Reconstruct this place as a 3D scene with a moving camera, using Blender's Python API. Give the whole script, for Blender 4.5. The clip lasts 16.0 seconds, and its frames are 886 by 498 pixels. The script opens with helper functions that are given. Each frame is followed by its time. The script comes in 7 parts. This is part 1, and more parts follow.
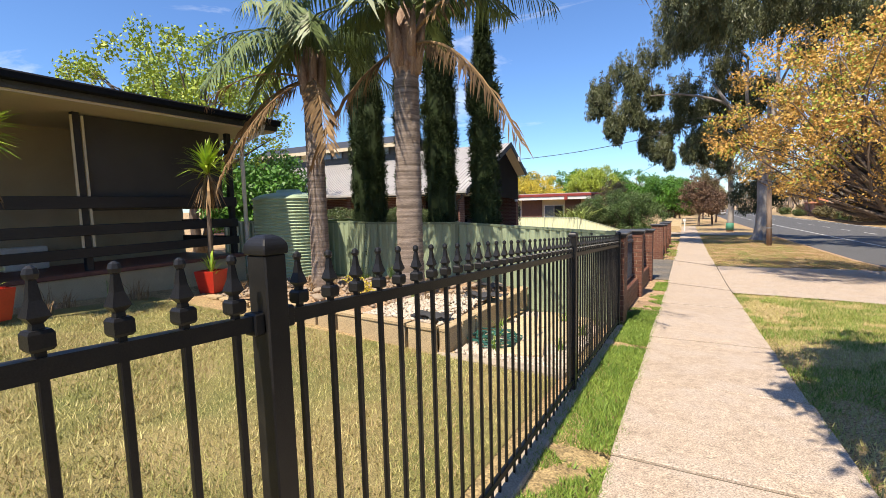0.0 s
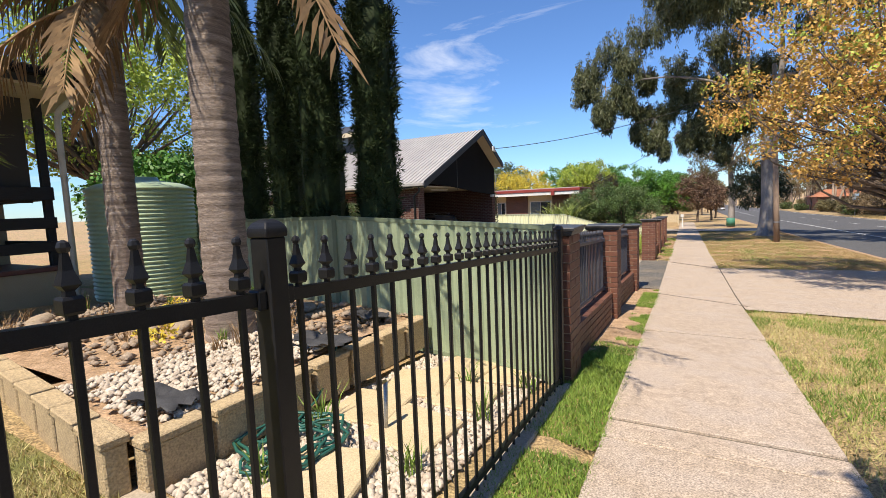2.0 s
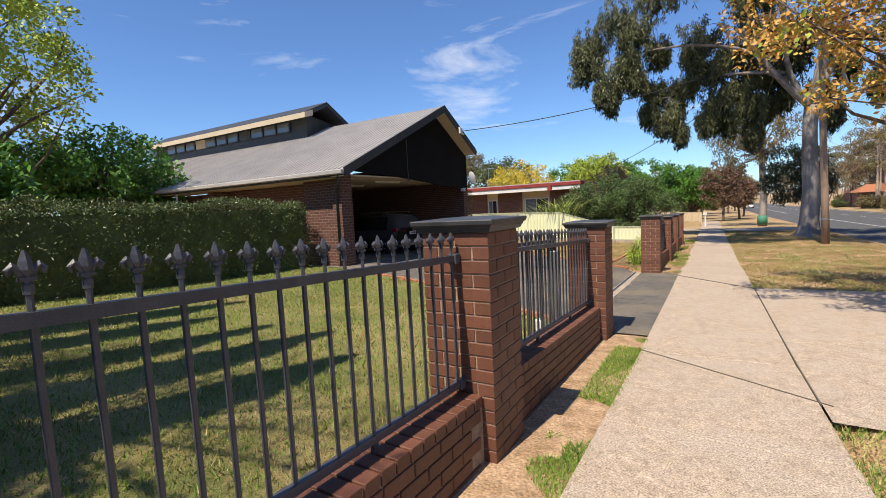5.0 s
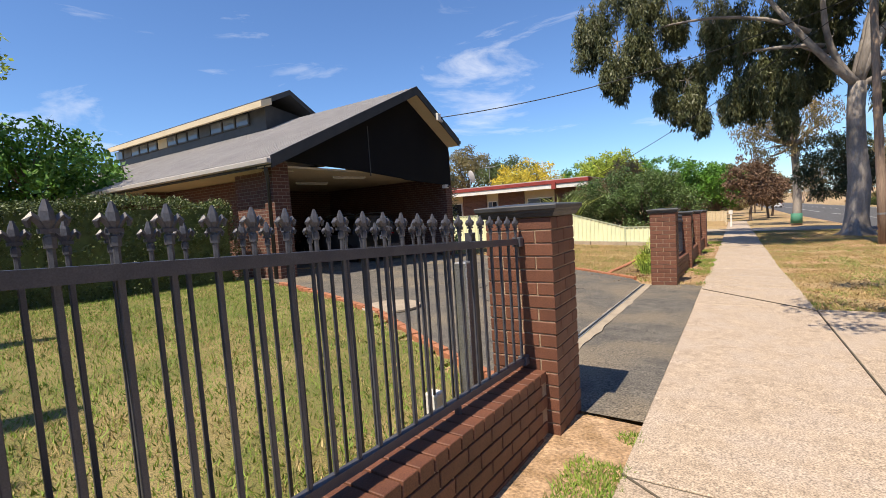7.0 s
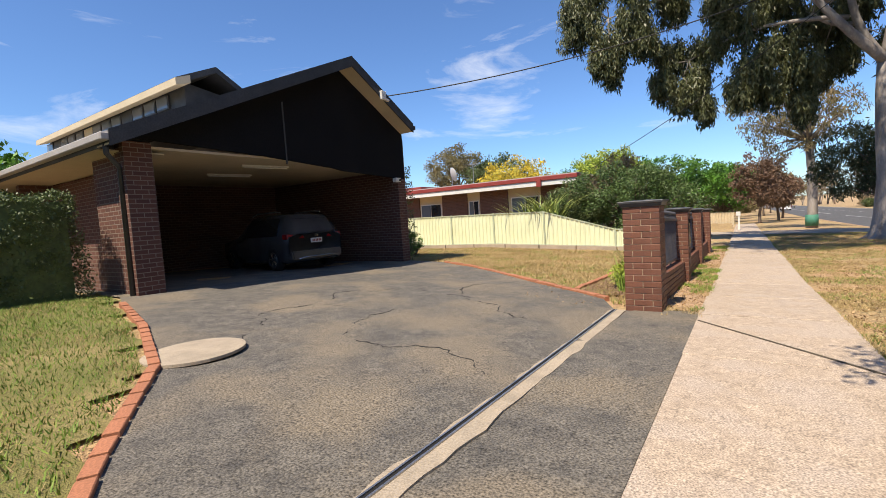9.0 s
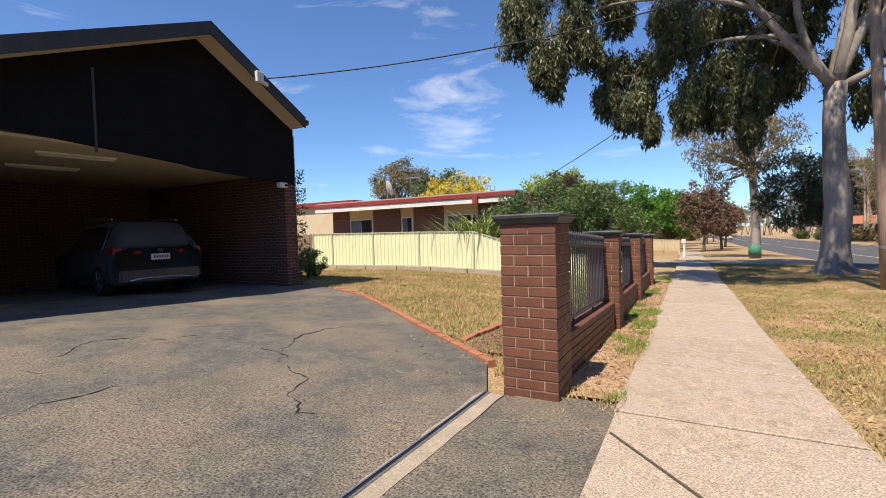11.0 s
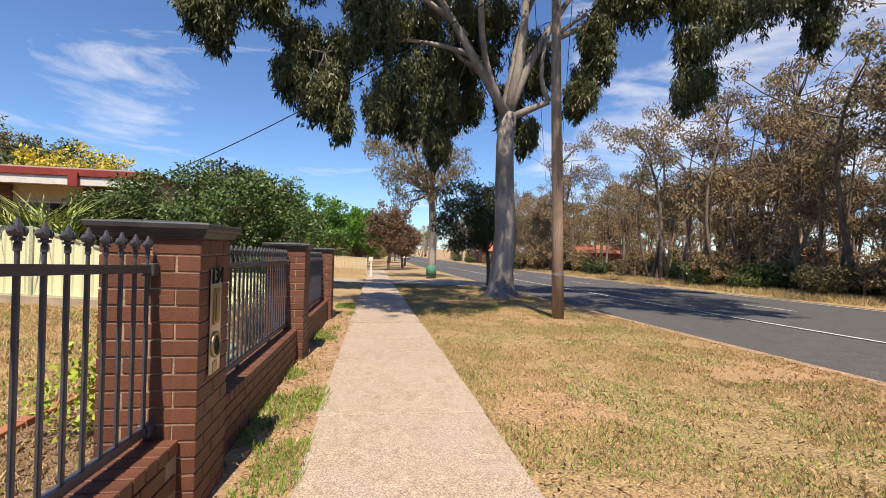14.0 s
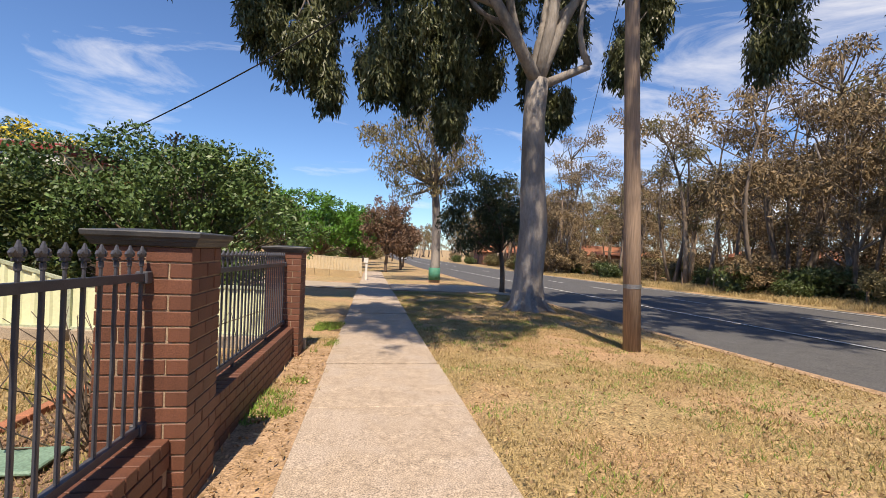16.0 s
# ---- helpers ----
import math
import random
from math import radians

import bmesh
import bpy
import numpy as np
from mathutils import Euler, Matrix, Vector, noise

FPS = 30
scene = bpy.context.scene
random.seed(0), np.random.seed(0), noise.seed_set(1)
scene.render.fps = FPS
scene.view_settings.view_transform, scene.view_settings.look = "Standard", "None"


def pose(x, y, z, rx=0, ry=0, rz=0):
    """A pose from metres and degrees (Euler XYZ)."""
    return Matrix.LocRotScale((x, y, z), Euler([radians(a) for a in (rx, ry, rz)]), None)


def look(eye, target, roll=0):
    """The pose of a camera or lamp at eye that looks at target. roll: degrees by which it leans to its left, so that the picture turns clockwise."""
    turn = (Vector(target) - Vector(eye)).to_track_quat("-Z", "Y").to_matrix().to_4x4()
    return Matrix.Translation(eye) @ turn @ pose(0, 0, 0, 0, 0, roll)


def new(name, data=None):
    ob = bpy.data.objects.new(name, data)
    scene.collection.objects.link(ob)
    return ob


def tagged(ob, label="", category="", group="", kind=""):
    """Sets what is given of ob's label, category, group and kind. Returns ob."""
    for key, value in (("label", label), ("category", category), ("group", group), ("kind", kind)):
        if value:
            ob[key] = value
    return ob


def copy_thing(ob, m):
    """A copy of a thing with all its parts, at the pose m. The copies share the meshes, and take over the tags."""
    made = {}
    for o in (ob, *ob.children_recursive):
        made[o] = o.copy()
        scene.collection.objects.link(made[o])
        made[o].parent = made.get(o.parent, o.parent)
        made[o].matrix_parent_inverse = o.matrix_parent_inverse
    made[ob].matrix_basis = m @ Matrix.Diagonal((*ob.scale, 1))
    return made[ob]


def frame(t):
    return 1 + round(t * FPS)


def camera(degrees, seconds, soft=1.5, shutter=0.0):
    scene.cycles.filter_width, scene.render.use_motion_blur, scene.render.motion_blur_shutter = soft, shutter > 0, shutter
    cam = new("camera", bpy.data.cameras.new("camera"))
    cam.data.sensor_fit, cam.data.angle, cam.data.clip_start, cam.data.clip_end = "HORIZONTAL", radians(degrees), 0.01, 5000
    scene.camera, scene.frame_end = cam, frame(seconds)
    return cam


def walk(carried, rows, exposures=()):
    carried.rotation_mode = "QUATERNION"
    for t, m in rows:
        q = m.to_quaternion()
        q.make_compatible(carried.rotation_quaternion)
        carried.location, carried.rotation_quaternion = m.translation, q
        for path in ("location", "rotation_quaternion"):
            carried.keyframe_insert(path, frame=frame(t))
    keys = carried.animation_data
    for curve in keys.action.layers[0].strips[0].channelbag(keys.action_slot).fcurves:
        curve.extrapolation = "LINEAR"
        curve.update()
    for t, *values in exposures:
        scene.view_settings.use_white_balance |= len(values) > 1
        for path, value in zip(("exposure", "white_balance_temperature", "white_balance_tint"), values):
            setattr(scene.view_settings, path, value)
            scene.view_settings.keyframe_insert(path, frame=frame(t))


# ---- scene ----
cam = camera(89.3, 16.0, soft=0.75)
PATH = [
    (0.0, -0.808, 0.084, 1.563, 84.42, 1.43, 28.41),
    (0.5, -0.831, 0.931, 1.515, 84.34, 1.67, 28.58),
    (1.0, -0.767, 1.802, 1.434, 84.32, 1.82, 28.72),
    (1.5, -0.762, 2.631, 1.357, 84.45, 2.15, 28.55),
    (2.0, -0.719, 3.528, 1.299, 84.49, 2.29, 28.26),
    (2.5, -0.641, 4.389, 1.244, 84.39, 2.63, 28.07),
    (3.0, -0.583, 5.308, 1.192, 84.38, 2.94, 28.68),
    (3.5, -0.547, 6.241, 1.118, 84.53, 3.18, 29.70),
    (4.0, -0.567, 7.102, 1.058, 84.75, 3.28, 30.26),
    (4.5, -0.528, 7.933, 1.011, 84.76, 2.94, 30.35),
    (7.0, -0.693, 11.850, 0.663, 85.65, 3.76, 32.95),
    (7.5, -0.776, 12.610, 0.596, 85.68, 3.74, 33.04),
    (8.0, -0.750, 13.458, 0.541, 85.63, 3.84, 33.51),
    (10.5, -0.760, 17.455, 0.325, 87.61, 2.88, 33.20),
    (11.0, -0.753, 18.187, 0.343, 88.15, 1.67, 28.57),
    (11.5, -0.718, 18.937, 0.339, 88.73, 0.55, 22.16),
    (12.0, -0.691, 19.694, 0.330, 89.33, 0.79, 14.71),
    (12.5, -0.758, 20.509, 0.312, 89.21, 1.37, 6.17),
    (13.0, -0.778, 21.338, 0.238, 89.30, 1.27, -1.40),
    (13.5, -0.805, 22.165, 0.225, 89.65, 0.14, -4.74),
    (14.0, -0.803, 23.030, 0.225, 90.01, -1.72, -8.75),
    (14.5, -0.832, 23.889, 0.219, 90.05, -2.02, -9.22),
    (15.0, -0.826, 24.763, 0.241, 89.97, -2.11, -8.85),
    (15.5, -0.779, 25.597, 0.230, 90.03, -2.23, -9.12),
    (16.0, -0.730, 26.425, 0.199, 90.10, -2.20, -9.12),
]
walk(cam, [(t, pose(x, y, z, rx, ry, rz)) for t, x, y, z, rx, ry, rz in PATH],
     exposures=((0.0, 0.66, 7400, 12), (2.0, 0.46, 7200, 12), (3.5, 0.32, 7200, 12), (4.5, 0.33, 7300, 12), (7.0, 0.46, 7600, 12), (8.0, 0.48, 7600, 12), (10.5, 0.40, 7400, 12), (12.5, 0.36, 7600, 13), (14.5, 0.36, 7800, 14), (16.0, 0.36, 7800, 14)))

# ---- sky and sun ----
SUN_DIR = Vector((-0.10, -1.0, 1.62)).normalized()
world = bpy.data.worlds.new("world")
scene.world = world
world.use_nodes = True
wn, wl = world.node_tree.nodes, world.node_tree.links
wn.clear()
sky = wn.new("ShaderNodeTexSky")
sky.sky_type = "NISHITA"
sky.sun_disc = False
sky.sun_elevation = math.asin(SUN_DIR.z)
sky.sun_rotation = math.atan2(SUN_DIR.x, SUN_DIR.y)
sky.air_density, sky.dust_density, sky.ozone_density = 1.0, 0.1, 4.0
geo = wn.new("ShaderNodeTexCoord")
mapn = wn.new("ShaderNodeMapping")
mapn.inputs["Scale"].default_value = (1.6, 2.2, 7.0)
mapn.inputs["Rotation"].default_value = (0.2, 0.1, 0.6)
cl = wn.new("ShaderNodeTexNoise")
cl.inputs["Scale"].default_value, cl.inputs["Detail"].default_value, cl.inputs["Roughness"].default_value = 1.7, 7.0, 0.6
cl.inputs["Distortion"].default_value = 0.7
rp = wn.new("ShaderNodeValToRGB")
rp.color_ramp.elements[0].position, rp.color_ramp.elements[1].position = 0.57, 1.0
mx = wn.new("ShaderNodeMix")
mx.data_type = "RGBA"
mx.inputs[7].default_value = (8.5, 9.0, 9.6, 1)
bg = wn.new("ShaderNodeBackground")
bg.inputs["Strength"].default_value = 0.108
wo = wn.new("ShaderNodeOutputWorld")
wl.new(geo.outputs["Generated"], mapn.inputs["Vector"])
wl.new(mapn.outputs["Vector"], cl.inputs["Vector"])
bank = wn.new("ShaderNodeVectorMath")
bank.operation = "DOT_PRODUCT"
bank.inputs[1].default_value = (0.79, 0.58, 0.20)
bankr = wn.new("ShaderNodeMapRange")
bankr.interpolation_type = "SMOOTHSTEP"
bankr.inputs[1].default_value, bankr.inputs[2].default_value, bankr.inputs[3].default_value, bankr.inputs[4].default_value = 0.76, 0.97, 0.0, 0.16
cover = wn.new("ShaderNodeMath")
wl.new(geo.outputs["Generated"], bank.inputs[0])
wl.new(bank.outputs["Value"], bankr.inputs[0])
wl.new(cl.outputs["Fac"], cover.inputs[0])
wl.new(bankr.outputs[0], cover.inputs[1])
wl.new(cover.outputs[0], rp.inputs["Fac"])
wl.new(rp.outputs["Color"], mx.inputs[0])
tint = wn.new("ShaderNodeMix")
tint.data_type, tint.blend_type = "RGBA", "MULTIPLY"
tint.inputs[0].default_value = 1.0
tint.inputs[7].default_value = (0.66, 0.95, 1.32, 1)
wl.new(sky.outputs["Color"], tint.inputs[6])
wl.new(tint.outputs[2], mx.inputs[6])
wl.new(mx.outputs[2], bg.inputs["Color"])
wl.new(bg.outputs["Background"], wo.inputs["Surface"])

sun = new("sun", bpy.data.lights.new("sun", "SUN"))
sun.data.energy, sun.data.angle, sun.data.color = 5.0, radians(0.53), (1.0, 0.95, 0.86)
sun.matrix_world = look(SUN_DIR * 60, (0, 0, 0))

# ---- materials ----
def material(name, base, rough=0.8, metal=0.0, alt=None, scale=8.0, detail=6.0, fine=120.0, bump=0.15, fine_amount=0.25, island=0.0, obrand=0.0, third=None, third_scale=0.7, spec=0.5, stretch=(1, 1, 1), dist=0.02, grit=0.56):
    """Base colour varied by a broad and a fine noise, by chance from piece to piece, and a bump."""
    m = bpy.data.materials.new(name)
    m.use_nodes = True
    n, l = m.node_tree.nodes, m.node_tree.links
    b = n["Principled BSDF"]
    b.inputs["Roughness"].default_value, b.inputs["Metallic"].default_value = rough, metal
    b.inputs["Specular IOR Level"].default_value = spec
    tc = n.new("ShaderNodeTexCoord")
    mp = n.new("ShaderNodeMapping")
    mp.inputs["Scale"].default_value = stretch
    l.new(tc.outputs["Object"], mp.inputs["Vector"])
    n1 = n.new("ShaderNodeTexNoise")
    n1.inputs["Scale"].default_value, n1.inputs["Detail"].default_value, n1.inputs["Roughness"].default_value = scale, detail, grit
    l.new(mp.outputs["Vector"], n1.inputs["Vector"])
    n2 = n.new("ShaderNodeTexNoise")
    n2.inputs["Scale"].default_value, n2.inputs["Detail"].default_value = fine, 3.0
    l.new(mp.outputs["Vector"], n2.inputs["Vector"])
    c2 = alt or tuple(0.6 * c for c in base)
    mixa = n.new("ShaderNodeMix")
    mixa.data_type = "RGBA"
    mixa.inputs[6].default_value, mixa.inputs[7].default_value = (*base, 1), (*c2, 1)
    ra = n.new("ShaderNodeMapRange")
    ra.inputs[1].default_value, ra.inputs[2].default_value = 0.35, 0.68
    l.new(n1.outputs["Fac"], ra.inputs[0])
    fac = ra.outputs[0]
    if island or obrand:
        src = n.new("ShaderNodeNewGeometry").outputs["Random Per Island"] if island else n.new("ShaderNodeObjectInfo").outputs["Random"]
        w = n.new("ShaderNodeMix")
        w.inputs[0].default_value = island or obrand
        l.new(fac, w.inputs[2])
        l.new(src, w.inputs[3])
        fac = w.outputs[0]
    l.new(fac, mixa.inputs[0])
    col = mixa.outputs[2]
    if third:
        n3 = n.new("ShaderNodeTexNoise")
        n3.inputs["Scale"].default_value, n3.inputs["Detail"].default_value = third_scale, 5.0
        l.new(mp.outputs["Vector"], n3.inputs["Vector"])
        rb = n.new("ShaderNodeMapRange")
        rb.inputs[1].default_value, rb.inputs[2].default_value = 0.46, 0.62
        l.new(n3.outputs["Fac"], rb.inputs[0])
        mixb = n.new("ShaderNodeMix")
        mixb.data_type = "RGBA"
        mixb.inputs[7].default_value = (*third, 1)
        l.new(rb.outputs[0], mixb.inputs[0])
        l.new(col, mixb.inputs[6])
        col = mixb.outputs[2]
    if fine_amount:
        mr = n.new("ShaderNodeMapRange")
        mr.inputs[1].default_value, mr.inputs[2].default_value = 0.3, 0.7
        mr.inputs[3].default_value, mr.inputs[4].default_value = 1.0 - fine_amount, 1.0 + fine_amount
        l.new(n2.outputs["Fac"], mr.inputs[0])
        mul = n.new("ShaderNodeMix")
        mul.data_type, mul.blend_type = "RGBA", "MULTIPLY"
        mul.inputs[0].default_value = 1.0
        l.new(col, mul.inputs[6])
        l.new(mr.outputs[0], mul.inputs[7])
        col = mul.outputs[2]
    l.new(col, b.inputs["Base Color"])
    if bump:
        bp = n.new("ShaderNodeBump")
        bp.inputs["Strength"].default_value, bp.inputs["Distance"].default_value = bump, dist
        add = n.new("ShaderNodeMath")
        l.new(n1.outputs["Fac"], add.inputs[0])
        l.new(n2.outputs["Fac"], add.inputs[1])
        l.new(add.outputs[0], bp.inputs["Height"])
        l.new(bp.outputs["Normal"], b.inputs["Normal"])
    return m


def brickwork(name, a, b2, mortar, scale=1.0):
    """Far brickwork on walls that face x or y."""
    m = material(name, a, 0.85)
    n, l = m.node_tree.nodes, m.node_tree.links
    b = n["Principled BSDF"]
    tc = n.new("ShaderNodeTexCoord")
    sp = n.new("ShaderNodeSeparateXYZ")
    ad = n.new("ShaderNodeMath")
    cb = n.new("ShaderNodeCombineXYZ")
    br = n.new("ShaderNodeTexBrick")
    l.new(tc.outputs["Object"], sp.inputs[0])
    l.new(sp.outputs["X"], ad.inputs[0])
    l.new(sp.outputs["Y"], ad.inputs[1])
    l.new(ad.outputs[0], cb.inputs["X"])
    l.new(sp.outputs["Z"], cb.inputs["Y"])
    l.new(cb.outputs[0], br.inputs["Vector"])
    br.inputs["Scale"].default_value = scale
    br.inputs["Color1"].default_value, br.inputs["Color2"].default_value, br.inputs["Mortar"].default_value = (*a, 1), (*b2, 1), (*mortar, 1)
    br.inputs["Brick Width"].default_value, br.inputs["Row Height"].default_value, br.inputs["Mortar Size"].default_value = 0.24, 0.086, 0.008
    l.new(br.outputs["Color"], b.inputs["Base Color"])
    bp = n.new("ShaderNodeBump")
    bp.inputs["Strength"].default_value, bp.inputs["Distance"].default_value, bp.invert = 0.6, 0.01, True
    l.new(br.outputs["Fac"], bp.inputs["Height"])
    l.new(bp.outputs["Normal"], b.inputs["Normal"])
    return m


M_IRON = material("black_painted_iron", (0.009, 0.009, 0.010), 0.40, 0.0, (0.016, 0.015, 0.014), 14, fine=300, bump=0.06, fine_amount=0.3, spec=0.35)
M_SLATE = material("slate_grey_powder_coat", (0.052, 0.054, 0.068), 0.42, 0.0, (0.075, 0.077, 0.09), 10, fine=260, bump=0.05, fine_amount=0.2)
M_CAP = material("charcoal_cap_paint", (0.035, 0.037, 0.042), 0.5, 0.0, (0.06, 0.062, 0.066), 6, fine=150, bump=0.08)
M_BRICK = material("brown_clay_brick", (0.098, 0.038, 0.023), 0.62, 0.0, (0.175, 0.068, 0.040), 9, fine=140, bump=0.25, fine_amount=0.3, obrand=0.55, dist=0.006)
M_JOINT = material("dark_gritty_joint", (0.11, 0.09, 0.07), 0.95, 0.0, (0.10, 0.085, 0.06), 20, fine=90, bump=0.5)
M_MORTAR = material("pale_mortar", (0.40, 0.29, 0.20), 0.95, 0.0, (0.26, 0.19, 0.13), 20, fine=200, bump=0.4)
M_CONC = material("worn_concrete_path", (0.52, 0.415, 0.32), 0.93, 0.0, (0.255, 0.20, 0.15), 11.0, detail=12.0, fine=95, bump=0.18, fine_amount=0.55, third=(0.41, 0.335, 0.27), third_scale=2.6, dist=0.004, obrand=0.10, grit=0.80)
M_CONC2 = material("grey_concrete", (0.40, 0.33, 0.25), 0.93, 0.0, (0.30, 0.25, 0.19), 4.0, fine=80, bump=0.4, dist=0.006)
M_ASPH = material("old_asphalt", (0.066, 0.062, 0.058), 0.92, 0.0, (0.175, 0.158, 0.132), 5.0, detail=13.0, fine=70, bump=0.7, fine_amount=0.75, third=(0.18, 0.15, 0.112), third_scale=0.9, dist=0.010, grit=0.80)
M_ROAD = material("road_asphalt", (0.070, 0.070, 0.072), 0.9, 0.0, (0.105, 0.104, 0.102), 3.0, detail=12.0, fine=45, bump=0.4, fine_amount=0.5, dist=0.006, grit=0.75)
M_PAINT = material("road_paint", (0.72, 0.72, 0.70), 0.7, 0.0, (0.5, 0.5, 0.48), 5, fine=90, bump=0.1)
M_SOIL = material("dry_turf", (0.46, 0.335, 0.165), 0.97, 0.0, (0.19, 0.135, 0.06), 9.0, detail=12.0, fine=50, bump=0.8, fine_amount=0.6, third=(0.42, 0.265, 0.145), third_scale=0.55, dist=0.02, grit=0.76)
M_DIRT = material("bare_orange_dirt", (0.46, 0.31, 0.195), 0.98, 0.0, (0.27, 0.17, 0.09), 7.0, fine=50, bump=0.7, fine_amount=0.4, dist=0.02)
M_LAWN = material("lawn_soil", (0.24, 0.20, 0.07), 0.97, 0.0, (0.17, 0.18, 0.05), 2.0, fine=110, bump=0.8, fine_amount=0.45, third=(0.33, 0.26, 0.11), third_scale=0.8, dist=0.03)
M_GR_DRY = material("dry_grass_blades", (0.56, 0.42, 0.21), 0.8, 0.0, (0.19, 0.14, 0.045), 0.8, fine=20, bump=0, fine_amount=0.2, island=0.55)
M_GR_MIX = material("mixed_grass_blades", (0.22, 0.25, 0.05), 0.75, 0.0, (0.62, 0.50, 0.24), 0.7, fine=20, bump=0, fine_amount=0.2, island=0.5)
M_GR_GREEN = material("green_grass_blades", (0.065, 0.15, 0.015), 0.7, 0.0, (0.27, 0.36, 0.06), 1.5, fine=20, bump=0, fine_amount=0.25, island=0.6)
M_LITTER = material("dry_leaf_litter", (0.52, 0.36, 0.19), 0.85, 0.0, (0.16, 0.09, 0.045), 3, fine=20, bump=0, island=0.85)
M_CB_GREEN = material("sage_green_steel_sheet", (0.31, 0.37, 0.24), 0.42, 0.0, (0.27, 0.33, 0.21), 1.5, fine=30, bump=0.03, fine_amount=0.06)
M_CB_DARK = material("olive_steel_rail", (0.20, 0.245, 0.155), 0.45, 0.0, (0.17, 0.21, 0.13), 2, fine=30, bump=0.03, fine_amount=0.06)
M_CB_CREAM = material("pale_cream_green_steel_sheet", (0.72, 0.75, 0.50), 0.45, 0.0, (0.66, 0.69, 0.45), 1.5, fine=30, bump=0.03, fine_amount=0.05)
M_CB_CREAMD = material("dull_green_steel_rail", (0.42, 0.46, 0.33), 0.5, 0.0, (0.36, 0.40, 0.28), 2, fine=30, bump=0.03)
M_TANK = material("pale_green_tank_steel", (0.40, 0.50, 0.33), 0.4, 0.0, (0.35, 0.45, 0.29), 2, fine=40, bump=0.03, fine_amount=0.08)
M_ROOF = material("weathered_grey_metal_roof", (0.40, 0.38, 0.36), 0.5, 0.0, (0.33, 0.31, 0.295), 1.2, fine=25, bump=0.05, fine_amount=0.1)
M_FASCIA = material("charcoal_fascia", (0.035, 0.037, 0.04), 0.55, 0.0, (0.05, 0.052, 0.055), 3, fine=40, bump=0.05)
M_BLACKPLY = material("black_painted_sheet", (0.006, 0.0065, 0.008), 0.8, 0.0, (0.009, 0.009, 0.010), 1.0, fine=30, bump=0.06, spec=0.15)
M_CREAM = material("cream_paint", (0.56, 0.47, 0.33), 0.8, 0.0, (0.50, 0.42, 0.29), 1.5, fine=60, bump=0.08, fine_amount=0.08)
M_WHITE = material("white_gloss_paint", (0.70, 0.69, 0.65), 0.5, 0.0, (0.6, 0.59, 0.55), 4, fine=60, bump=0.04, fine_amount=0.08)
M_RENDER = material("tan_rendered_wall", (0.42, 0.34, 0.215), 0.9, 0.0, (0.35, 0.28, 0.175), 1.5, fine=120, bump=0.2)
M_DARKWOOD = material("charcoal_timber", (0.012, 0.012, 0.014), 0.5, 0.0, (0.022, 0.021, 0.022), 3, fine=60, bump=0.1, stretch=(1, 0.2, 1))
M_BLIND = material("brown_mesh_blind", (0.045, 0.040, 0.034), 0.8, 0.0, (0.055, 0.05, 0.043), 1.5, fine=250, bump=0.1)
M_REDTRIM = material("dull_red_paint", (0.22, 0.028, 0.022), 0.55, 0.0, (0.27, 0.045, 0.035), 3, fine=40, bump=0.04)
M_POT = material("glossy_red_pot", (0.50, 0.035, 0.02), 0.3, 0.0, (0.40, 0.03, 0.018), 3, fine=40, bump=0.03, fine_amount=0.08)
M_GLASS = material("dark_window_glass", (0.018, 0.022, 0.026), 0.06, 0.0, (0.03, 0.034, 0.038), 1.0, fine=5, bump=0.0, fine_amount=0.0, spec=0.8)
M_TILE = material("oxide_red_step_brick", (0.16, 0.06, 0.045), 0.6, 0.0, (0.11, 0.045, 0.035), 6, fine=80, bump=0.15)
M_GUMBARK = material("pale_grey_gum_bark", (0.33, 0.295, 0.265), 0.85, 0.0, (0.24, 0.21, 0.19), 2.2, fine=18, bump=0.5, fine_amount=0.15, third=(0.17, 0.15, 0.135), third_scale=1.3, stretch=(1, 1, 0.35), dist=0.05)
M_GUMBARK2 = material("tan_gum_bark", (0.50, 0.38, 0.28), 0.88, 0.0, (0.32, 0.24, 0.18), 2.5, fine=20, bump=0.5, stretch=(1, 1, 0.3), dist=0.05)
M_WOODBARK = material("brown_grey_woodland_bark", (0.21, 0.165, 0.13), 0.92, 0.0, (0.10, 0.078, 0.062), 3.0, fine=20, bump=0.5, stretch=(1, 1, 0.3), dist=0.03)
M_BARK = material("grey_brown_bark", (0.155, 0.115, 0.085), 0.92, 0.0, (0.085, 0.064, 0.05), 7, fine=40, bump=0.9, stretch=(1, 1, 0.25), dist=0.03)
M_PALMBARK = material("ringed_palm_trunk", (0.44, 0.35, 0.29), 0.9, 0.0, (0.15, 0.11, 0.085), 1.3, fine=30, bump=1.0, fine_amount=0.4, stretch=(0.6, 0.6, 13), dist=0.02)
M_PALMHUSK = material("papery_palm_husk", (0.46, 0.33, 0.25), 0.85, 0.0, (0.20, 0.12, 0.085), 4, fine=50, bump=0.5, stretch=(3, 3, 0.4), dist=0.03)
M_POLE = material("weathered_timber_pole", (0.30, 0.215, 0.155), 0.9, 0.0, (0.19, 0.135, 0.10), 5, fine=60, bump=0.5, stretch=(1, 1, 0.06), dist=0.01)
M_GUMLEAF = material("gum_leaves", (0.125, 0.135, 0.055), 0.5, 0.0, (0.042, 0.055, 0.018), 0.8, fine=6, bump=0, island=0.65)
